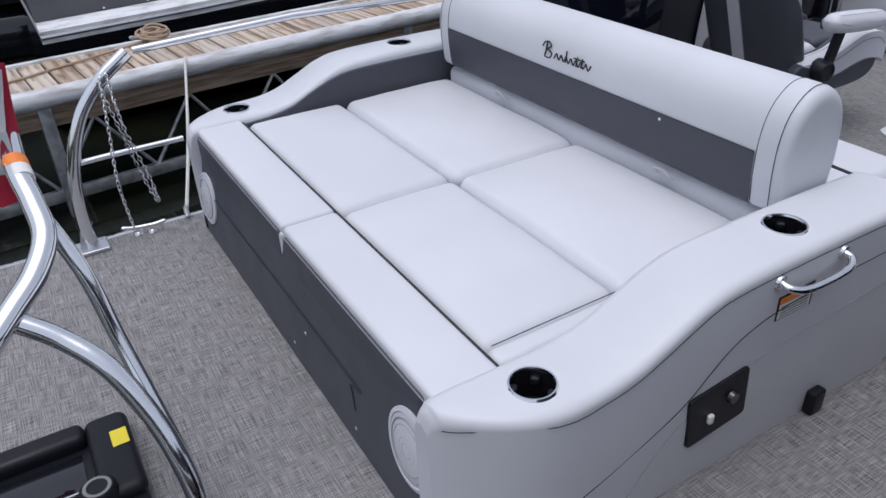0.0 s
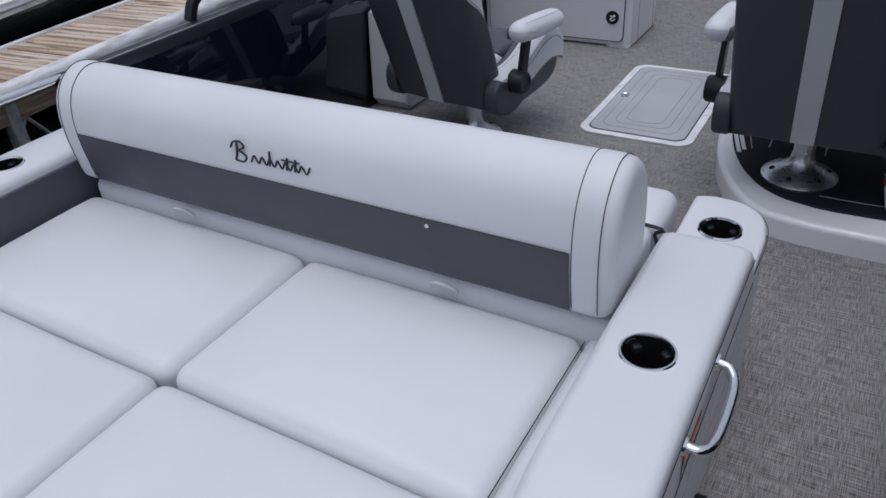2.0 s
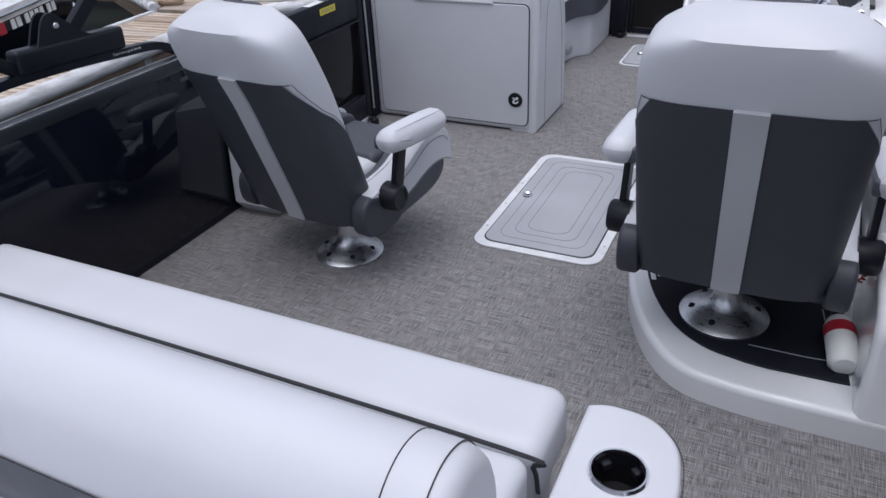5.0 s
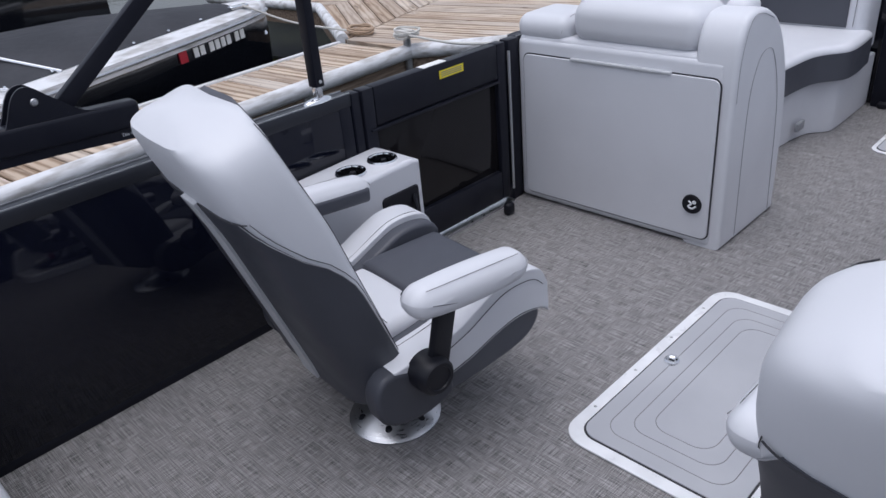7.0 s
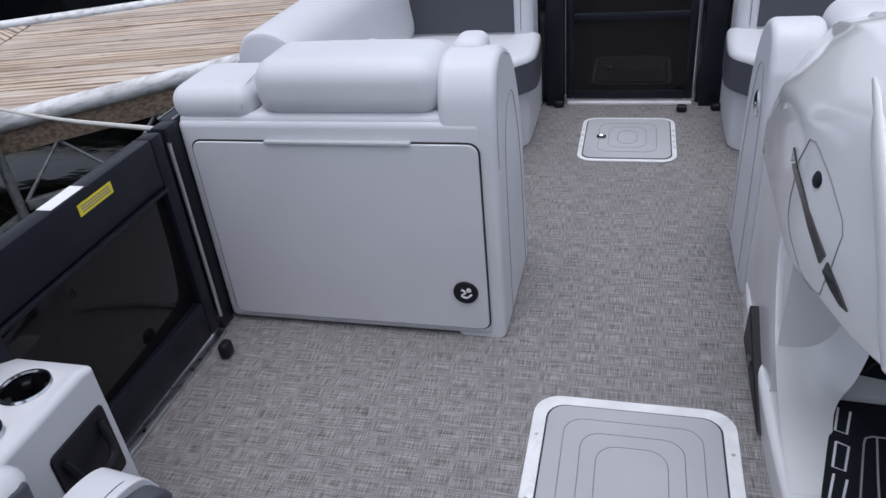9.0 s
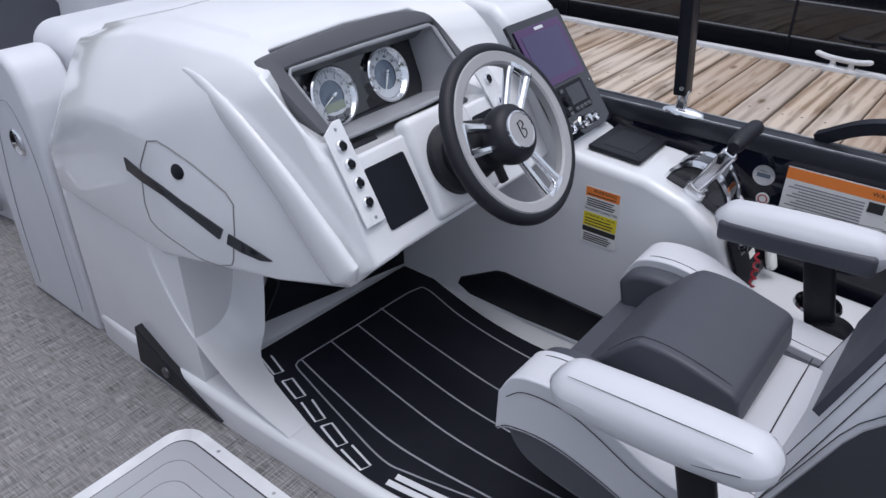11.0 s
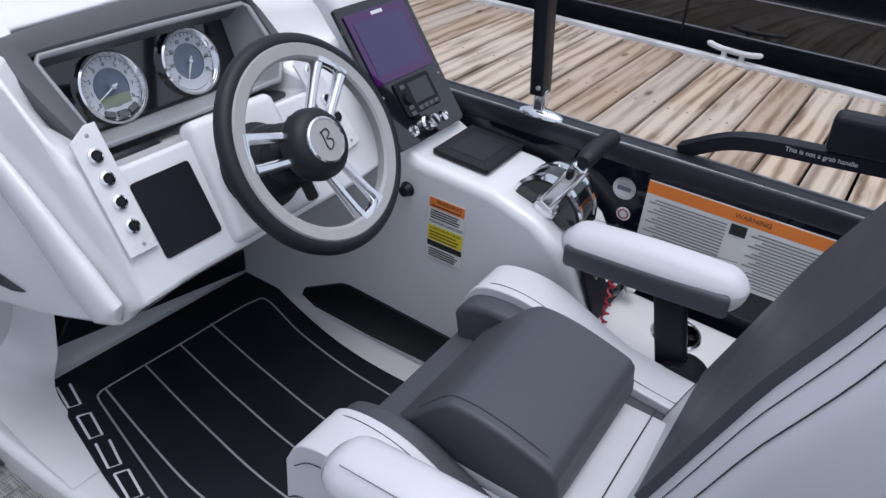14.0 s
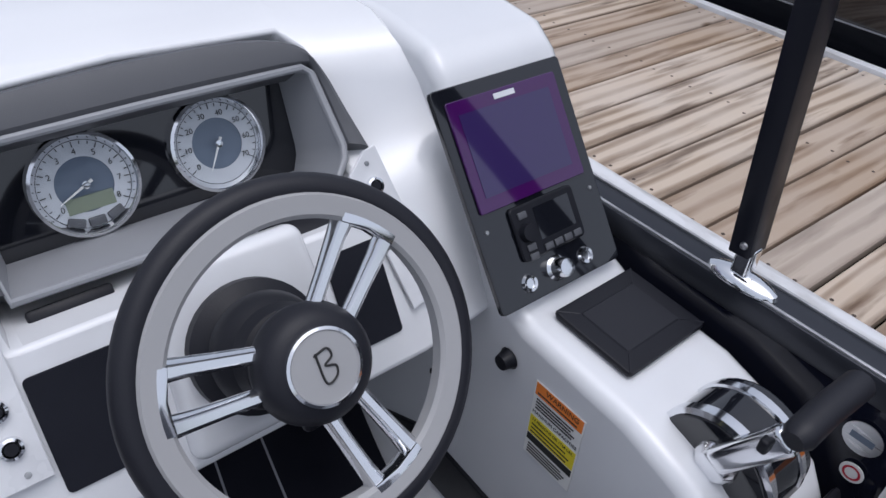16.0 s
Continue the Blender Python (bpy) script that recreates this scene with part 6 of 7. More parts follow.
def bow_lounge(name, s, xo, xi, label):
    """A bow lounge along one side; s is the sign of its side, xo its fence edge, xi its aisle edge."""
    L = thing(name, ((xo + xi) / 2, 5.0, 0), label, "lounge", "bow lounges")
    y0, y1 = (4.30, 5.77) if s < 0 else (4.16, 5.77)
    o = [(xo, y0), (xi + s * 0.10, y0)] + flat_curve([(xi + s * 0.12, 4.75), (xi + s * 0.08, 5.14), (xi, 5.25), (xi - s * 0.015, 5.35), (xi - s * 0.01, 5.77)], 4) + [(xo, y1)]
    part("base", prism(o, 0.0, 0.285, "z", 0.012, 2), VINYL_SIDE, L, "pale vinyl lounge base")
    o2 = [(xo, y0), (xi + s * 0.08, y0)] + flat_curve([(xi + s * 0.09, 4.75), (xi + s * 0.06, 5.10), (xi - s * 0.03, 5.24), (xi - s * 0.045, 5.36), (xi - s * 0.03, 5.60)], 4) + [(xo, 5.60)]
    part("seat_cushion", prism(o2, 0.29, 0.435, "z", 0.035, 4), VINYL, L, "light grey vinyl seat cushion")
    fpts = flat_curve([(xi + s * 0.088, 4.78), (xi + s * 0.058, 5.09), (xi - s * 0.036, 5.235), (xi - s * 0.051, 5.36), (xi - s * 0.036, 5.58)], 5)
    part("front_band", loft([[(x, y, z) for x, y in fpts] for z in (0.275, 0.30, 0.385, 0.405)], closed=False), DARK, L, "charcoal vinyl front band")
    # backrest along the fence and across the bow end
    b = flat_curve([(xo + s * -0.0, 0.43), (xo - s * 0.20, 0.43), (xo - s * 0.205, 0.60), (xo - s * 0.18, 0.75), (xo - s * 0.10, 0.81), (xo - s * 0.01, 0.805), (xo + s * 0.035, 0.74), (xo + s * 0.04, 0.62)], 4)
    part("side_backrest", prism(b, y0 + 0.0, 5.60, "y", 0.02, 2), VINYL, L, "light grey vinyl side backrest")
    e = rbox(min(xo, xi), max(xo, xi), 5.55, 5.785, 0.29, 0.80, 0.05, n=5, k=4)
    part("end_backrest", e, VINYL, L, "light grey vinyl end backrest")
    part("end_panel", prism([(xi + s * 0.085, 0.445)] + flat_curve([(xi + s * 0.085, 0.735), (xi + s * 0.22, 0.760), (xo - s * 0.30, 0.715), (xo - s * 0.20, 0.62), (xo - s * 0.16, 0.52)], 5) + [(xo - s * 0.15, 0.445)], 5.538, 5.552, "y", 0.005, 2), DARK, L, "charcoal vinyl end panel")
    seam([(xi + s * 0.055, 5.546, 0.45), (xi + s * 0.055, 5.546, 0.74), (xi + s * 0.10, 5.546, 0.775)], L, THREAD, 0.002)
    seam([(xo - s * 0.10, y0 + 0.05, 0.806), (xo - s * 0.10, 4.9, 0.808), (xo - s * 0.10, 5.52, 0.806)], L, THREAD, 0.002)
    part("arm_roll", moved(rbox(-0.07, 0.07, -0.16, 0.16, -0.04, 0.05, 0.04, n=4, k=4), Matrix.Translation((xo - s * 0.26, y0 + 0.32, 0.60)) @ Matrix.Rotation(radians(s * 20), 4, "Y")), VINYL, L, "padded arm roll")
    part("step_light", box(min(xi + s * 0.06, xi + s * 0.075), max(xi + s * 0.06, xi + s * 0.075), 5.02, 5.10, 0.06, 0.10, 0.002), TRIM, L)
    return L


bow_lounge("bow_lounge", -1, -1.285, -0.50, "light grey and charcoal vinyl bow lounge")
LS = bow_lounge("bow_lounge", 1, 1.31, 0.39, "light grey and charcoal vinyl bow lounge behind the helm")
pr = [(4.14, 0.0), (4.14, 0.55)] + flat_curve([(4.15, 0.70), (4.19, 0.80), (4.26, 0.83), (4.36, 0.79), (4.46, 0.66), (4.51, 0.45), (4.53, 0.1)], 5) + [(4.53, 0.0)]
part("end_panel", prism(pr, 0.322, 0.46, "x", 0.02, 4), VINYL, LS, "rounded vinyl end panel")
part("head_cushion", rbox(0.47, 1.30, 4.16, 4.42, 0.66, 0.86, 0.07, 0.004, n=7, k=5), VINYL, LS, "rolled light grey head cushion")
seam([(0.3205, 4.20, 0.05), (0.3205, 4.195, 0.50), (0.3205, 4.23, 0.66), (0.3205, 4.29, 0.70), (0.3205, 4.37, 0.62), (0.3205, 4.44, 0.35), (0.3205, 4.46, 0.05)], LS, THREAD_L, 0.0016)
# steel-rimmed speaker set into the end panel, not a lamp
part("side_speaker", moved(lathe([(0, 0.006), (0.030, 0.006), (0.036, 0.004), (0.040, 0)], 28), basis((0.3215, 4.28, 0.58), (0, -1, 0), (0, 0, 1))), CHROME, LS, "round steel-rimmed side speaker")

# ---- cup-holder bin on the port fence ----
bn = thing("side_bin", (-1.2, 2.85, 0), "pale vinyl side bin with two cup holders and a dark pocket", "side bin")
bt = [(2.58, 0.05), (2.60, 0.30), (2.62, 0.462), (2.66, 0.482), (3.02, 0.492), (3.055, 0.475), (3.06, 0.02), (2.98, 0.0), (2.62, 0.0)]
bbody = part("body", prism(bt, -1.296, -1.085, "x", 0.018, 3), VINYL, bn, "pale vinyl bin body")
for y in (2.825, 2.962):
    hole(bbody, -1.175, y, 0.489, 0.0475, 0.08)
    cup_holder(-1.175, y, 0.490, bn)
pk = part("pocket", prism(rrect(2.865, 3.03, 0.215, 0.40, 0.015, 3), -1.087, -1.080, "x", 0.003, 1), BLACK, bn, "black moulded pocket")
part("pocket_loop", tube(curve([(-1.080, 2.89, 0.37), (-1.055, 2.91, 0.30), (-1.055, 2.985, 0.30), (-1.080, 3.005, 0.37)], 6), 0.008, 8), BLACK, pk)
part("low_pocket", prism(rrect(2.89, 2.98, 0.10, 0.17, 0.01, 2), -1.087, -1.081, "x", 0.002, 1), BLACK, bn)

# ---- sunshade hardware on both fences ----


def shade_base(s, x):
    """Arched black bracket over the rail, with a folded housing and the strut's hinge fin."""
    t = thing("sunshade_bracket", (x, 2.1, 0.7), "black aluminium sunshade bracket arched over the fence rail", "bracket", "sunshade brackets")
    arch = [(x, 1.62, 0.70), (x, 1.66, 0.765), (x, 1.76, 0.80), (x, 2.0, 0.795), (x, 2.25, 0.775), (x, 2.42, 0.755), (x, 2.53, 0.70)]
    pts = curve(arch, 8)
    bm = bmesh.new()
    rings = []
    for i, p in enumerate(pts):
        d = (pts[min(i + 1, len(pts) - 1)] - pts[max(i - 1, 0)]).normalized()
        n = Vector((0, -d.z, d.y))
        rings.append([bm.verts.new(p + Vector((dx, 0, 0)) + n * h) for dx, h in ((-0.018, -0.014), (0.018, -0.014), (0.018, 0.014), (-0.018, 0.014))])
    for a, b in zip(rings, rings[1:]):
        for k in range(4):
            bm.faces.new((a[k], a[(k + 1) % 4], b[(k + 1) % 4], b[k]))
    part("arch", bm, FRAME, t, "black arched bar")
    part("housing", moved(rbox(-0.028, 0.028, -0.21, 0.21, 0.0, 0.075, 0.014, n=3), Matrix.Translation((x, 2.06, 0.800)) @ Matrix.Rotation(radians(-3), 4, "X")), FRAME, t, "black folded strut housing")
    fin = flat_curve([(1.88, 0.86), (1.93, 0.87), (1.975, 0.95), (2.015, 0.965), (2.06, 0.93), (2.13, 0.875), (2.20, 0.865)], 5)
    for dx in (-0.024, 0.016):
        part("hinge_fin", prism(fin, x + dx, x + dx + 0.008, "x", 0.002, 1), FRAME, t, "black hinge fin")
    part("pivot", moved(lathe([(0, 0.004), (0.008, 0.003), (0.010, 0)], 14), Matrix.Translation((x - s * 0.024, 2.02, 0.925)) @ Matrix.Rotation(radians(-90 * s), 4, "Y")), ALU, t)
    part("strut", moved(box(-0.014, 0.014, -0.022, 0.022, 0.0, 1.5, 0.003), Matrix.Translation((x, 2.02, 0.905 if s > 0 else 0.845)) @ Matrix.Rotation(radians(14 if s > 0 else 0), 4, "Y") @ Matrix.Rotation(radians(-40 if s > 0 else -53), 4, "X")), FRAME, t, "black sunshade strut")
    part("lower_strut", moved(box(-0.014, 0.014, -0.02, 0.02, 0.0, 0.5, 0.003), Matrix.Translation((x, 1.87, 0.82)) @ Matrix.Rotation(radians(58), 4, "X")), FRAME, t, "black lower strut")
    text("label_text", "This is not a grab handle", 0.013, basis((x - s * 0.0185, 2.27, 0.776), (0, -s, 0.05 * s), (0, 0, 1)), MATWHITE, t, 0.0002)
    q = thing("sunshade_pole", (x - s * 0.045, 2.845, 0.7), "black square sunshade pole on a chrome foot", "pole", "sunshade poles")
    part("foot", moved(lathe([(0, 0.016), (0.45, 0.015), (0.75, 0.011), (0.95, 0.006), (1.0, 0.0)], 28), Matrix.Translation((x - s * 0.045, 2.84, 0.701)) @ Matrix.Diagonal((0.024, 0.056, 1, 1))), CHROME, q, "oval chrome deck foot")
    part("fork", moved(rbox(-0.012, 0.012, -0.014, 0.014, 0.010, 0.060, 0.006, n=2), Matrix.Translation((x - s * 0.045, 2.845, 0.701))), CHROME, q)
    part("pole", moved(box(-0.022, 0.022, -0.016, 0.016, 0.05, 1.9, 0.003), Matrix.Translation((x - s * 0.045, 2.845, 0.701)) @ Matrix.Rotation(radians(-1 if s > 0 else -2), 4, "Y") @ Matrix.Rotation(radians(-4.5 if s > 0 else -1.5), 4, "X")), FRAME, q, "black square pole")
    part("bolt", moved(lathe([(0, 0.004), (0.005, 0.003), (0.006, 0)], 10), Matrix.Translation((x - s * 0.0685, 2.845, 0.77)) @ Matrix.Rotation(radians(-90 * s), 4, "Y")), ALU, q)


shade_base(-1, -1.36)
shade_base(1, 1.385)

# ---- folded starboard side gate ----
gl = thing("door_starboard_gate", (1.2, 1.05, 0), "black folding side gate standing open against the fence", "gate", kind="structure")


def leaf(a, b, z0, z1, name, lab):
    m = basis((a[0], a[1], 0), (b[0] - a[0], b[1] - a[1], 0), (0, 0, 1))
    w = math.hypot(b[0] - a[0], b[1] - a[1])
    part(name, join(moved(box(0, w, z1 - 0.05, z1, -0.022, 0.022, 0.004), m), moved(box(0, 0.045, z0, z1 - 0.051, -0.022, 0.022, 0.004), m), moved(box(w - 0.045, w, z0, z1 - 0.051, -0.022, 0.022, 0.004), m), moved(box(0.046, w - 0.046, z0, z0 + 0.05, -0.022, 0.022, 0.004), m)), FRAME, gl, lab)
    part("panel", moved(box(0.046, w - 0.046, z0 + 0.051, z1 - 0.051, -0.006, 0.006, 0), m), PANEL, gl, "glossy black gate panel")
    return m, w


m1, w1 = leaf((1.115, 0.915), (1.275, 1.25), 0.03, 0.69, "gate_leaf", "black gate leaf frame")
part("sticker", moved(box(0.21, 0.29, 0.6905, 0.6912, -0.018, 0.018, 0), m1), WHITE, gl, "white and orange sticker")
part("sticker_band", moved(box(0.21, 0.24, 0.6912, 0.6916, -0.018, 0.018, 0), m1), ORANGE, gl)
m2, w2 = leaf((1.150, 0.880), (1.300, 0.885), 0.03, 0.69, "gate_leaf", "black gate leaf frame")
part("leaf_bar", moved(rbox(0.045, w2 - 0.045, 0.50, 0.54, -0.02, 0.02, 0.012, n=2), m2), FRAME, gl)
part("hinge", moved(box(-0.028, -0.004, 0.10, 0.62, -0.026, -0.020, 0.001), m2), ALU, gl, "brushed piano hinge")
part("hinge_pin", moved(tube([(-0.002, 0.10, -0.026), (-0.002, 0.62, -0.026)], 0.004, 8), m2), ALU, gl)
for k in range(7):
    part("screw", moved(lathe([(0, 0.003), (0.004, 0.002), (0.005, 0)], 8), m2 @ Matrix.Translation((-0.018, 0.13 + 0.077 * k, -0.026)) @ Matrix.Rotation(math.pi, 4, "X")), CHROME, gl)
hr = thing("hand_rail", (1.35, 0.5, 0.7), "polished steel hand rail on the fence top", "hand rail")
part("rail", tube(curve([(1.335, 1.02, 0.700), (1.335, 1.01, 0.725), (1.345, 0.97, 0.742), (1.35, 0.85, 0.744), (1.35, 0.2, 0.744), (1.35, -0.2, 0.744), (1.345, -0.25, 0.70)], 6), 0.013, 12), CHROME, hr)
part("foot", rbox(1.31, 1.36, 1.0, 1.06, 0.7005, 0.708, 0.003, n=2), CHROME, hr)

# ---- stern ----
sp = thing("stern_post", (-1.27, -0.6, 0), "curved steel stern post hung with a safety chain", "post")
part("foot", rbox(-1.315, -1.215, -0.70, -0.56, 0.0, 0.016, 0.005, n=2), ALU, sp, "aluminium foot plate")
part("post", tube(curve([(-1.262, -0.615, 0.012), (-1.258, -0.62, 0.15), (-1.258, -0.60, 0.32), (-1.262, -0.53, 0.50), (-1.268, -0.43, 0.62), (-1.272, -0.32, 0.70)], 8), 0.024, 14), CHROME, sp, "polished steel tube")
part("rail", tube([(-1.275, -0.30, 0.70), (-1.285, 0.30, 0.72), (-1.33, 1.04, 0.69)], 0.014, 12), CHROME, sp, "polished steel rail")
part("rail", tube(curve([(-1.275, -0.20, 0.345), (-1.265, -0.52, 0.347), (-1.27, -0.60, 0.335), (-1.285, -0.60, 0.30)], 6), 0.011, 10), CHROME, sp, "polished lower rail")
part("gusset", prism([(-0.66, 0.016), (-0.635, 0.016), (-0.635, 0.12)], -1.262, -1.256, "x"), ALU, sp)


def chain(pts, parent, link=0.017):
    P = curve(pts, 30)
    acc, last, k = 0.0, P[0], 0
    ring = [(0.011 * math.cos(a), 0.0055 * math.sin(a) * 1.0, 0) for a in (2 * math.pi * i / 10 for i in range(10))]
    for p in P[1:]:
        acc += (p - last).length
        if acc >= link:
            d = (p - last).normalized()
            m = Matrix.Translation(p) @ d.to_track_quat("X", "Z").to_matrix().to_4x4() @ Matrix.Rotation(radians(90 * (k % 2)), 4, "X")
            part("link", moved(tube(ring, 0.0023, 5, True), m), CHROME, parent)
            acc, k = 0.0, k + 1
        last = p


ch = thing("safety_chain", (-1.26, -0.45, 0.3), "steel safety chain looped over the stern post", "chain")
chain([(-1.24, -0.43, 0.65), (-1.235, -0.45, 0.45), (-1.23, -0.47, 0.25), (-1.235, -0.46, 0.05)], ch)
chain([(-1.24, -0.41, 0.66), (-1.23, -0.40, 0.45), (-1.225, -0.36, 0.25), (-1.23, -0.35, 0.14), (-1.23, -0.38, 0.25), (-1.235, -0.42, 0.48), (-1.24, -0.44, 0.62)], ch)
chain([(-1.285, -0.60, 0.30), (-1.29, -0.61, 0.20), (-1.285, -0.60, 0.10)], ch)


def cleat(x, y, z, ang, mtl, label, k=1.0):
    c = thing("cleat", (x, y, z), label, "cleat", "cleats")
    m = Matrix.Translation((x, y, z)) @ Matrix.Rotation(radians(ang), 4, "Z") @ Matrix.Scale(k, 4)
    part("bar", moved(tube(curve([(-0.11, 0, 0.052), (-0.06, 0, 0.042), (0, 0, 0.040), (0.06, 0, 0.042), (0.11, 0, 0.052)], 5), [0.006] + [0.011] * 19 + [0.006], 10), m), mtl, c)
    for s in (-1, 1):
        part("foot", moved(lathe([(0.024, 0), (0.022, 0.008), (0.011, 0.018), (0.011, 0.040), (0, 0.042)], 14), m @ Matrix.Translation((s * 0.035, 0, 0))), mtl, c)
    return c


cleat(-1.275, -0.42, 0.0, 80, CHROME, "polished steel cleat on the stern deck", 0.75)
cleat(3.33, 2.86, DOCK_Z + 0.002, 84, PIPE, "pale galvanised dock cleat", 1.15)
cl_p = cleat(-3.66, 0.16, 0.102, 95, GALV, "galvanised dock cleat wrapped in rope", 1.2)


def rope_coil(x, y, z, mtl, r0, label, seed):
    rg = random.Random(seed)
    t = thing("rope_coil", (x, y, z), label, "rope", "rope coils")
    for k in range(7):
        rr, ph = r0 * rg.uniform(0.55, 1.0), rg.uniform(0, 6.28)
        dx, dy, zz = rg.uniform(-0.2, 0.2) * r0, rg.uniform(-0.2, 0.2) * r0, z + 0.010 + 0.011 * k * 0.7
        part("turn", tube(curve([(x + dx + rr * math.cos(ph + a) * rg.uniform(0.85, 1.15), y + dy + rr * 0.75 * math.sin(ph + a) * rg.uniform(0.85, 1.15), zz + rg.uniform(-0.006, 0.010)) for a in (2 * math.pi * i / 9 for i in range(9))], 4, True), 0.008, 7, True), mtl, t)
    return t


rope_coil(-3.66, 0.18, 0.13, ROPE, 0.11, "tan rope coiled over a dock cleat", 3)
rope_coil(-4.30, 5.42, 0.10, ROPE, 0.13, "tan rope coiled on the dock boards", 5)
rc = rope_coil(-3.46, 5.19, 0.20, ROPE_W, 0.11, "pale rope coiled on a dock corner post", 7)
part("line", tube(curve([(-3.46, 5.19, 0.22), (-2.35, 4.52, 0.42), (-1.36, 3.86, 0.66)], 8), 0.008, 7), ROPE_W, rc, "pale mooring line")
part("line", tube(curve([(-3.66, 0.18, 0.13), (-3.45, -0.45, 0.11), (-3.30, -0.9, 0.11), (-3.2, -2.2, 0.11)], 6), 0.008, 7), ROPE, cl_p, "tan mooring line")
ln = thing("mooring_line", (-1.4, -0.2, 0.2), "white mooring line hanging to a steel snap hook", "rope")
part("line", tube(curve([(-2.99, 0.215, 0.16), (-2.1, -0.03, 0.035), (-1.42, -0.222, 0.0), (-1.355, -0.238, 0.02)], 8), 0.008, 7), ROPE_W, ln)
part("snap_hook", tube(curve([(-1.355, -0.238, 0.02), (-1.32, -0.245, 0.035), (-1.285, -0.25, 0.012)], 5), 0.010, 8), GALV, ln, "steel snap hook")

# swim ladder tubes and the outboard motor's cover
lad = thing("boarding_rail", (0.0, -0.75, 0), "polished steel stern rail with orange warning wrap", "rail")
part("tube", tube(curve([(-0.56, -0.74, 0.86), (-0.42, -0.735, 0.80), (-0.27, -0.738, 0.75), (-0.17, -0.728, 0.71), (-0.08, -0.727, 0.668), (-0.01, -0.765, 0.625), (0.05, -0.826, 0.588), (0.11, -0.90, 0.54), (0.16, -1.05, 0.40), (0.18, -1.22, 0.0)], 6), 0.025, 16), CHROME, lad, "polished steel tube")
part("tube", tube(curve([(-0.16, -0.725, 0.69), (-0.10, -0.680, 0.552), (-0.042, -0.656, 0.39), (0.034, -0.633, 0.263), (0.128, -0.611, 0.149), (0.20, -0.60, 0.055), (0.24, -0.595, 0.0)], 6), 0.019, 14), CHROME, lad, "polished steel tube")
part("tube", tube(curve([(0.045, -0.831, 0.570), (0.085, -0.757, 0.516), (0.145, -0.690, 0.446), (0.215, -0.641, 0.327), (0.27, -0.620, 0.229), (0.31, -0.612, 0.12), (0.33, -0.605, 0.0)], 6), 0.022, 14), CHROME, lad, "polished steel tube")
part("wrap", tube([(-0.30, -0.7375, 0.760), (-0.235, -0.733, 0.737)], 0.0262, 16), WHITE, lad, "white and orange warning wrap")
part("wrap_band", tube([(-0.30, -0.7375, 0.760), (-0.268, -0.7355, 0.749)], 0.0266, 16), ORANGE, lad)
part("flag", loft([[(-0.385 + 0.012 * math.sin(2.1 * i + 1.7 * j), -0.690 - 0.022 * j - 0.006 * i, 0.955 - 0.046 * i + 0.010 * math.sin(1.3 * i + j)) for j in range(6)] for i in range(8)], closed=False), CLOTH_RED, lad, "furled red cloth", angle=80)
part("flag_fold", loft([[(-0.372 + 0.010 * math.sin(2.6 * i + 1.1 * j), -0.700 - 0.014 * j - 0.010 * i, 0.945 - 0.040 * i) for j in range(4)] for i in range(7)], closed=False), MATWHITE, lad, "white stripe of the furled cloth", angle=80)
bx = thing("stern_locker", (0.1, -1.0, 0), "black moulded stern box with a round cap", "stern box")
part("lid", rbox(-0.22, 0.62, -1.32, -0.70, 0.0, 0.045, 0.02, n=4), BLACK, bx, "black moulded lid")
part("grip_bar", rbox(-0.20, -0.13, -1.30, -0.80, 0.03, 0.085, 0.02, n=4), BLACK, bx, "black grip bar")
part("well", box(-0.11, 0.02, -1.30, -0.82, 0.0455, 0.049, 0.001), GLOSS, bx)
part("end_block", rbox(-0.20, 0.10, -0.80, -0.695, 0.03, 0.080, 0.025, n=4), BLACK, bx, "dark grey moulded end")
part("label", box(-0.115, -0.055, -0.745, -0.705, 0.0803, 0.0813, 0), YELLOW, bx, "yellow label")
part("cap", lathe([(0, 0.10), (0.035, 0.10), (0.042, 0.092), (0.045, 0.04)], 24, Matrix.Translation((0.075, -0.80, 0.0))), BLACK, bx, "round black filler cap")
part("cap_ring", lathe([(0.024, 0.1005), (0.030, 0.1012), (0.032, 0.1005)], 24, Matrix.Translation((0.075, -0.80, 0.0))), INKG, bx)
part("edge_strip", box(0.022, 0.028, -1.30, -0.82, 0.046, 0.058, 0.001), ALU, bx)

# ---- neighbouring boats ----


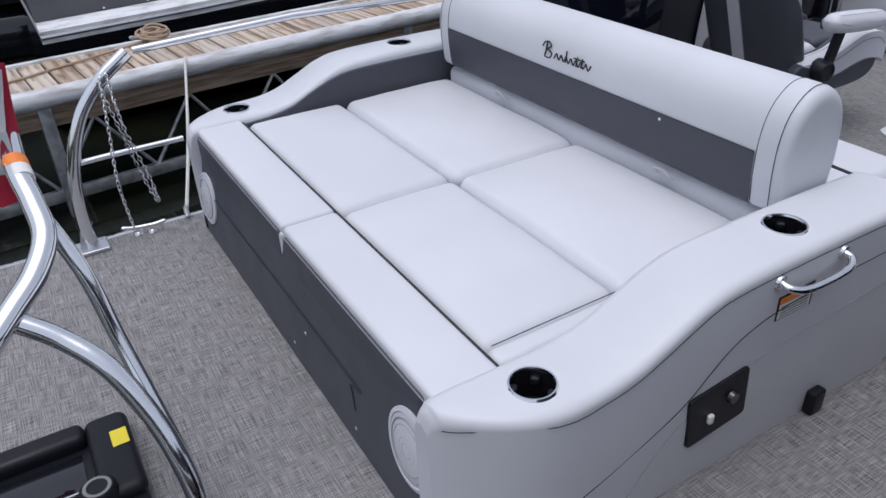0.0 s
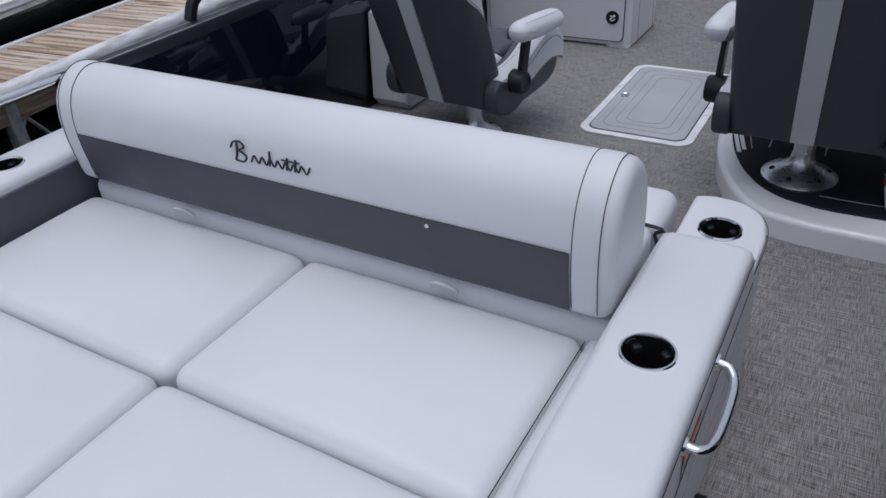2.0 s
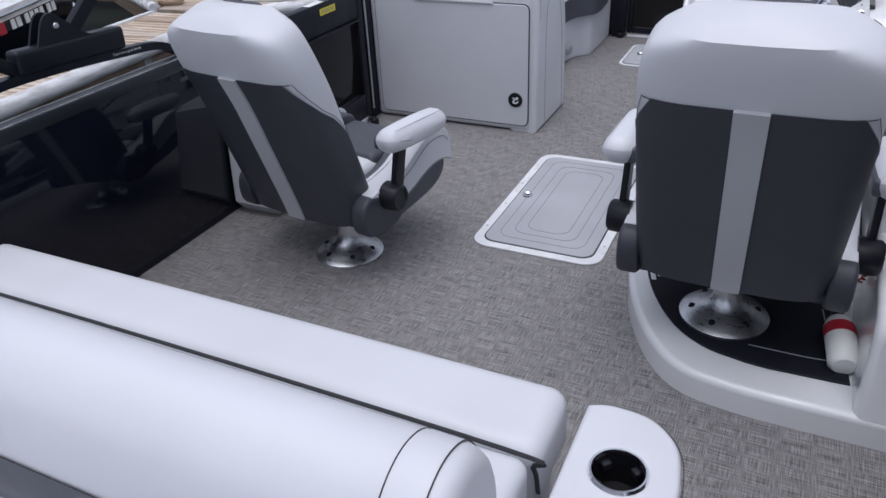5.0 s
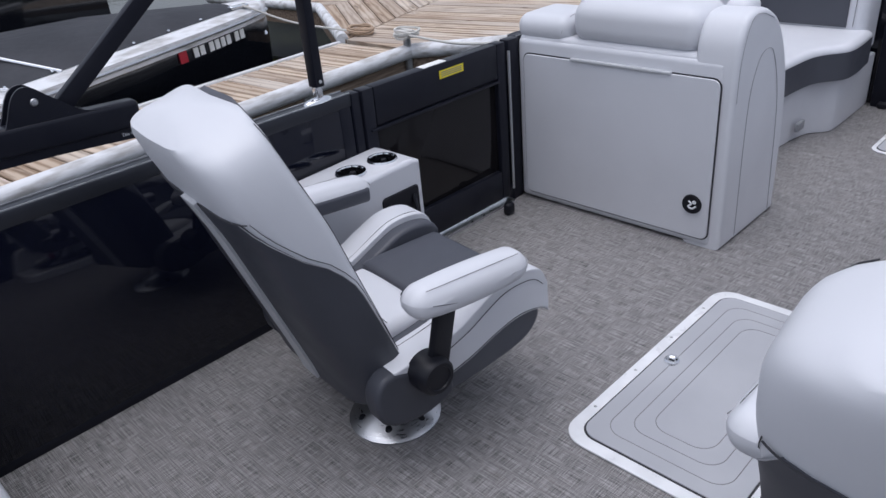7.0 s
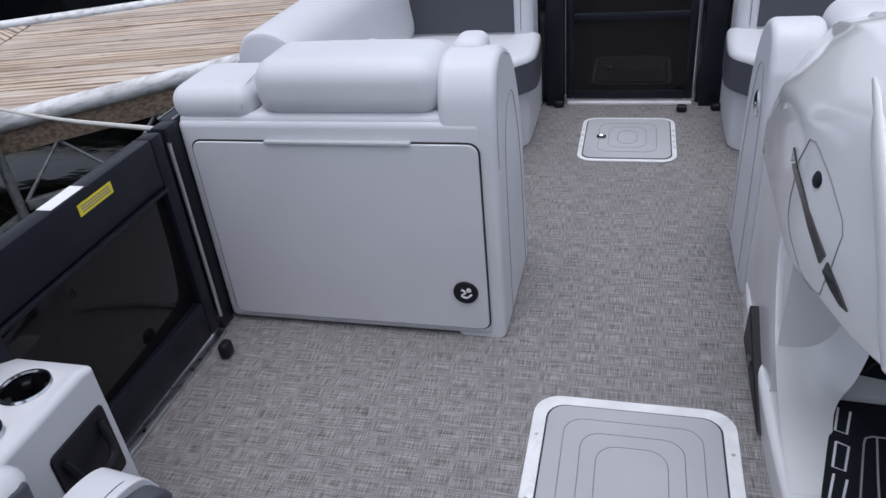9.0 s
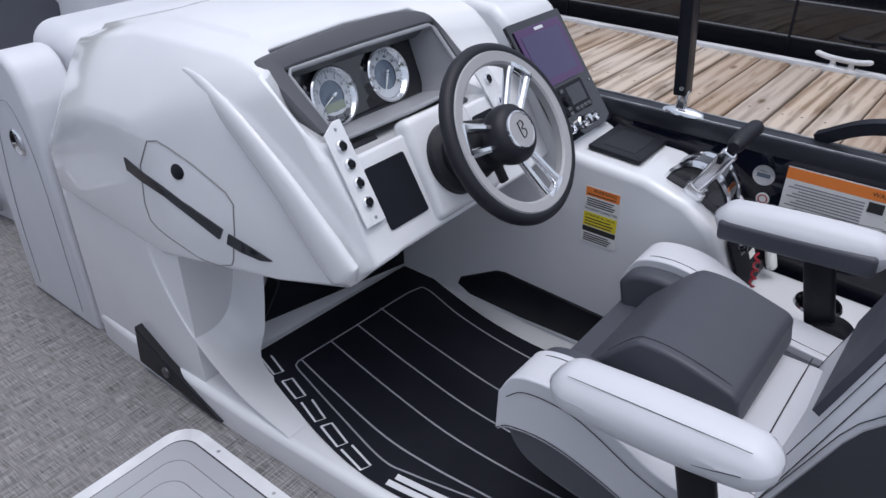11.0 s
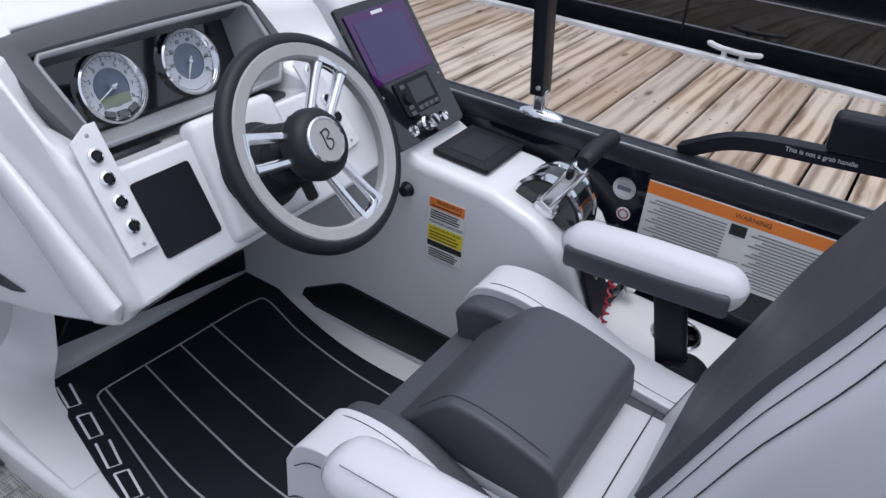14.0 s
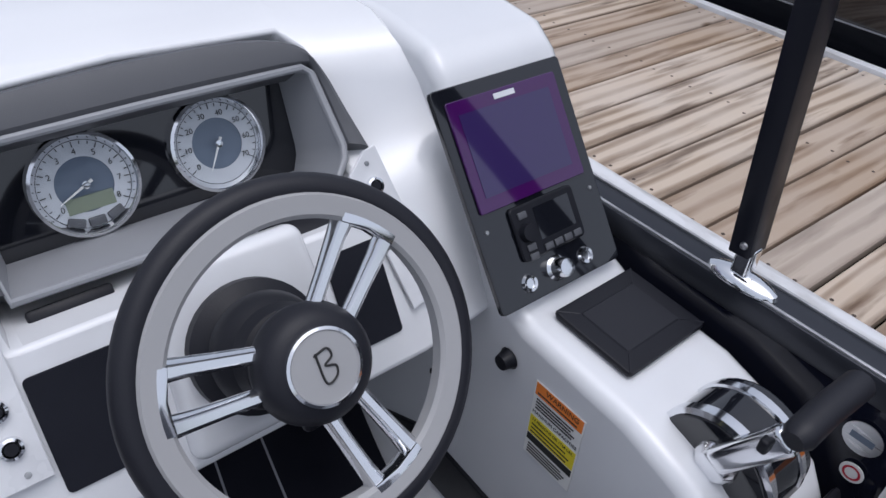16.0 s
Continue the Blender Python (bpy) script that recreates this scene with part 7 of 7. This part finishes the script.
def runabout():
    b = thing("moored_runabout", (-5.0, 2.2, 0), "black-hulled runabout with white gunwale under a dark cover", "boat")
    ys = [-0.45, 0.6, 1.8, 2.8, 3.55, 4.15, 4.55, 4.78, 4.88]
    xr = [-4.13, -4.14, -4.15, -4.18, -4.32, -4.47, -4.60, -4.71, -4.80]
    xl = [-5.75, -5.80, -5.82, -5.78, -5.62, -5.40, -5.18, -5.00, -4.86]
    sheer = [0.13, 0.16, 0.21, 0.27, 0.31, 0.335, 0.35, 0.357, 0.36]
    hull, gun, cov, strake, lip = [], [], [], [], []
    for y, r, l, z in zip(ys, xr, xl, sheer):
        c, w = (r + l) / 2, (r - l) / 2
        hull.append([(l, y, z), (l + 0.02 * w, y, z - 0.22), (c - w * 0.70, y - 0.05, -0.52), (c, y - 0.1, -0.85), (c + w * 0.70, y - 0.05, -0.52), (r - 0.02 * w, y, z - 0.22), (r, y, z)])
        k = min(1.0, w * 2.2)
        gun.append([(l - 0.02, y, z - 0.03), (l - 0.02, y, z + 0.05), (l + 0.08 * k, y, z + 0.085), (c, y, z + 0.09), (r - 0.08 * k, y, z + 0.085), (r + 0.02, y, z + 0.05), (r + 0.02, y, z - 0.03)])
        strake.append((r + 0.022, y, z + 0.012))
        if y < 4.6:
            h = max(0.0, min(1.0, (4.7 - y) / 1.5))
            w2 = w - 0.11 * k
            cov.append([(c - w2, y, z + 0.088), (c - w2 * 0.7, y, z + 0.10 + 0.10 * h), (c - w2 * 0.3, y, z + 0.10 + 0.17 * h), (c + w2 * 0.3, y, z + 0.10 + 0.16 * h), (c + w2 * 0.72, y, z + 0.10 + 0.07 * h), (c + w2, y, z + 0.088)])
            lip.append((c + w2 + 0.004, y, z + 0.092))
    part("hull", loft(hull), HULL, b, "glossy black hull")
    part("gunwale", loft(gun), PIPE, b, "white gunwale deck")
    part("cover", loft(cov), CANVAS, b, "black canvas cover", angle=70)
    part("rub_strake", tube(strake, 0.014, 8), ALU, b, "steel rub strake")
    for k in range(15):
        y = 0.0 + 0.3 * k
        part("snap", lathe([(0, 0.012), (0.010, 0.008), (0.012, 0)], 8, Matrix.Translation((float(np.interp(y, ys[:7], [p[0] for p in lip])) - 0.015, y, float(np.interp(y, ys[:7], [p[2] for p in lip])) + 0.006))), CHROME, b)
    part("windscreen_tube", tube(curve([(-4.32, 3.05, 0.37), (-4.62, 2.75, 0.50), (-5.1, 2.45, 0.62)], 6), 0.012, 8), CHROME, b, "steel windscreen tube")
    part("windscreen_tube", tube(curve([(-4.24, 2.7, 0.36), (-4.5, 2.3, 0.42), (-4.9, 2.2, 0.60)], 6), 0.010, 8), CHROME, b, "steel windscreen tube")
    side = lambda y: Vector((float(np.interp(y, ys, xr)) + 0.004, y, float(np.interp(y, ys, sheer)) - 0.075))
    for k, dy in enumerate((0, 0.06, 0.15, 0.21, 0.27, 0.33, 0.42, 0.48)):
        part("registration_bar", moved(box(-0.022, 0.022, -0.034, 0.034, -0.002, 0.006, 0), basis(side(4.02 + dy), side(4.05 + dy) - side(3.99 + dy), (0, 0, 1))), WHITE, b, "plain pale bar")
    part("registration_tag", moved(box(-0.035, 0.035, -0.04, 0.04, -0.002, 0.007, 0), basis(side(3.90), side(3.95) - side(3.85), (0, 0, 1))), RED, b)
    part("bow_eye", lathe([(0, 0.02), (0.02, 0.015), (0.025, 0)], 12, Matrix.Translation((-4.74, 4.80, 0.20)) @ Matrix.Rotation(radians(60), 4, "Y")), CHROME, b)
    part("bow_cleat", rbox(-4.72, -4.66, 4.50, 4.66, 0.44, 0.465, 0.01, n=2), CHROME, b)
    part("bow_line", tube(curve([(-4.66, 4.60, 0.46), (-4.52, 4.95, 0.27), (-4.33, 5.38, 0.13)], 6), 0.009, 7), ROPE_W, b, "pale bow line")


runabout()


def dark_pontoon(x0, x1, y0, y1, label):
    b = thing("moored_pontoon_boat", ((x0 + x1) / 2, (y0 + y1) / 2, 0), label, "boat")
    for x in (x0 + 0.35, x1 - 0.35):
        part("float", tube([(x, y0, -0.42), (x, y1 - 0.4, -0.42), (x, y1 + 0.1, -0.25)], [0.33, 0.33, 0.05], 20), HULL, b, "black float")
    part("deck", box(x0, x1, y0, y1, -0.10, 0.0, 0.01), HULL, b)
    part("side_panel", box(x0, x0 + 0.04, y0, y1, 0.02, 0.86, 0.008), HULL, b, "glossy black side panel")
    part("side_panel", box(x1 - 0.04, x1, y0, y1, 0.02, 0.86, 0.008), HULL, b)
    part("top_rail", box(x0 - 0.01, x0 + 0.05, y0, y1, 0.865, 0.91, 0.008), FRAME_TOP, b, "grey top rail")
    part("rub_rail", box(x0 - 0.03, x0 - 0.001, y0, y1, -0.09, -0.02, 0.006), FRAME_TOP, b)
    for k in range(3):
        part("pinstripe", box(x0 - 0.002, x0 - 0.0005, y0 + 0.2, y1 - 0.2, 0.20 + 0.17 * k, 0.206 + 0.17 * k, 0), TRIM, b)
    part("cover", rbox(x0 + 0.06, x1 - 0.06, y0, y1, 0.80, 1.35, 0.2, 0.2, n=6), CANVAS, b, "black canvas cover")
    y = y0 + 0.4
    while y < y1:
        part("panel_joint", box(x0 - 0.004, x0 - 0.001, y, y + 0.012, 0.03, 0.85, 0), FRAME, b)
        y += 1.25


def side_strut():
    st = thing("folded_strut", (3.46, 2.3, 0.4), "grey strut with a red cover on the moored pontoon boat", "strut")
    a, b = Vector((3.47, 2.33, 0.58)), Vector((3.47, 1.85, 0.29))
    part("bar", tube([a, b], 0.018, 8), ALU, st)
    part("red_cover", tube([a.lerp(b, 0.05), a.lerp(b, 0.62)], 0.022, 10), RED, st, "red cover")


side_strut()
dark_pontoon(-9.3, -6.7, -3.5, 4.4, "black pontoon boat moored beyond the covered runabout")
dark_pontoon(3.50, 6.0, -3.5, 6.5, "black pontoon boat moored beyond the starboard dock")
fbm = thing("moored_cruiser", (-4.5, 8.2, 0), "dark blue cruiser with a white gunwale beyond the dock", "boat")
hull2, gun2 = [], []
for x, w in ((-8.0, 0.9), (-6.0, 0.95), (-4.4, 0.85), (-3.2, 0.5), (-2.6, 0.06)):
    hull2.append([(x, 8.3 - w, 0.45), (x, 8.3 - w * 0.8, -0.5), (x, 8.3, -0.8), (x, 8.3 + w * 0.8, -0.5), (x, 8.3 + w, 0.45)])
    gun2.append([(x, 8.28 - w, 0.44), (x, 8.3 - w, 0.56), (x, 8.3, 0.70), (x, 8.3 + w, 0.56), (x, 8.32 + w, 0.44)])
part("hull", loft(hull2), HULL, fbm, "dark blue-black hull")
part("gunwale", loft(gun2), PIPE, fbm, "white gunwale")
fbm.matrix_world = pose(-4.0, 9.6, 0)
yb = thing("yellow_float", (-7.6, 7.9, 0), "yellow float platform beyond the dock", "float")
part("deck", rbox(-9.9, -7.0, 7.6, 8.8, -0.02, 0.16, 0.05, n=4), YELLOW, yb)
part("float", rbox(-9.8, -7.1, 7.7, 8.7, -0.70, -0.022, 0.06, n=4), HULL, yb, "dark float body")

# far shore to close the lake
shore = thing("backdrop", (0, 50, 0), "dark wooded far shore", "shore", kind="structure")
_m = Mat("far_trees", (0.03, 0.045, 0.025), 0.9)
_m.base(_m.mix(_m.noise(0.8, 6), (0.015, 0.024, 0.014), (0.06, 0.08, 0.04)))
rows = []
for i in range(97):
    a = 2 * math.pi * i / 96
    h = 3.5 + 2.5 * noise.noise(Vector((math.cos(a) * 3, math.sin(a) * 3, 0.5))) + 1.2 * noise.noise(Vector((math.cos(a) * 14, math.sin(a) * 14, 1.5)))
    rows.append([(55 * math.cos(a), 55 * math.sin(a), -0.7), (55.5 * math.cos(a), 55.5 * math.sin(a), h * 0.6), (57 * math.cos(a), 57 * math.sin(a), h)])
part("treeline", loft(rows, closed=False), _m.m, shore)
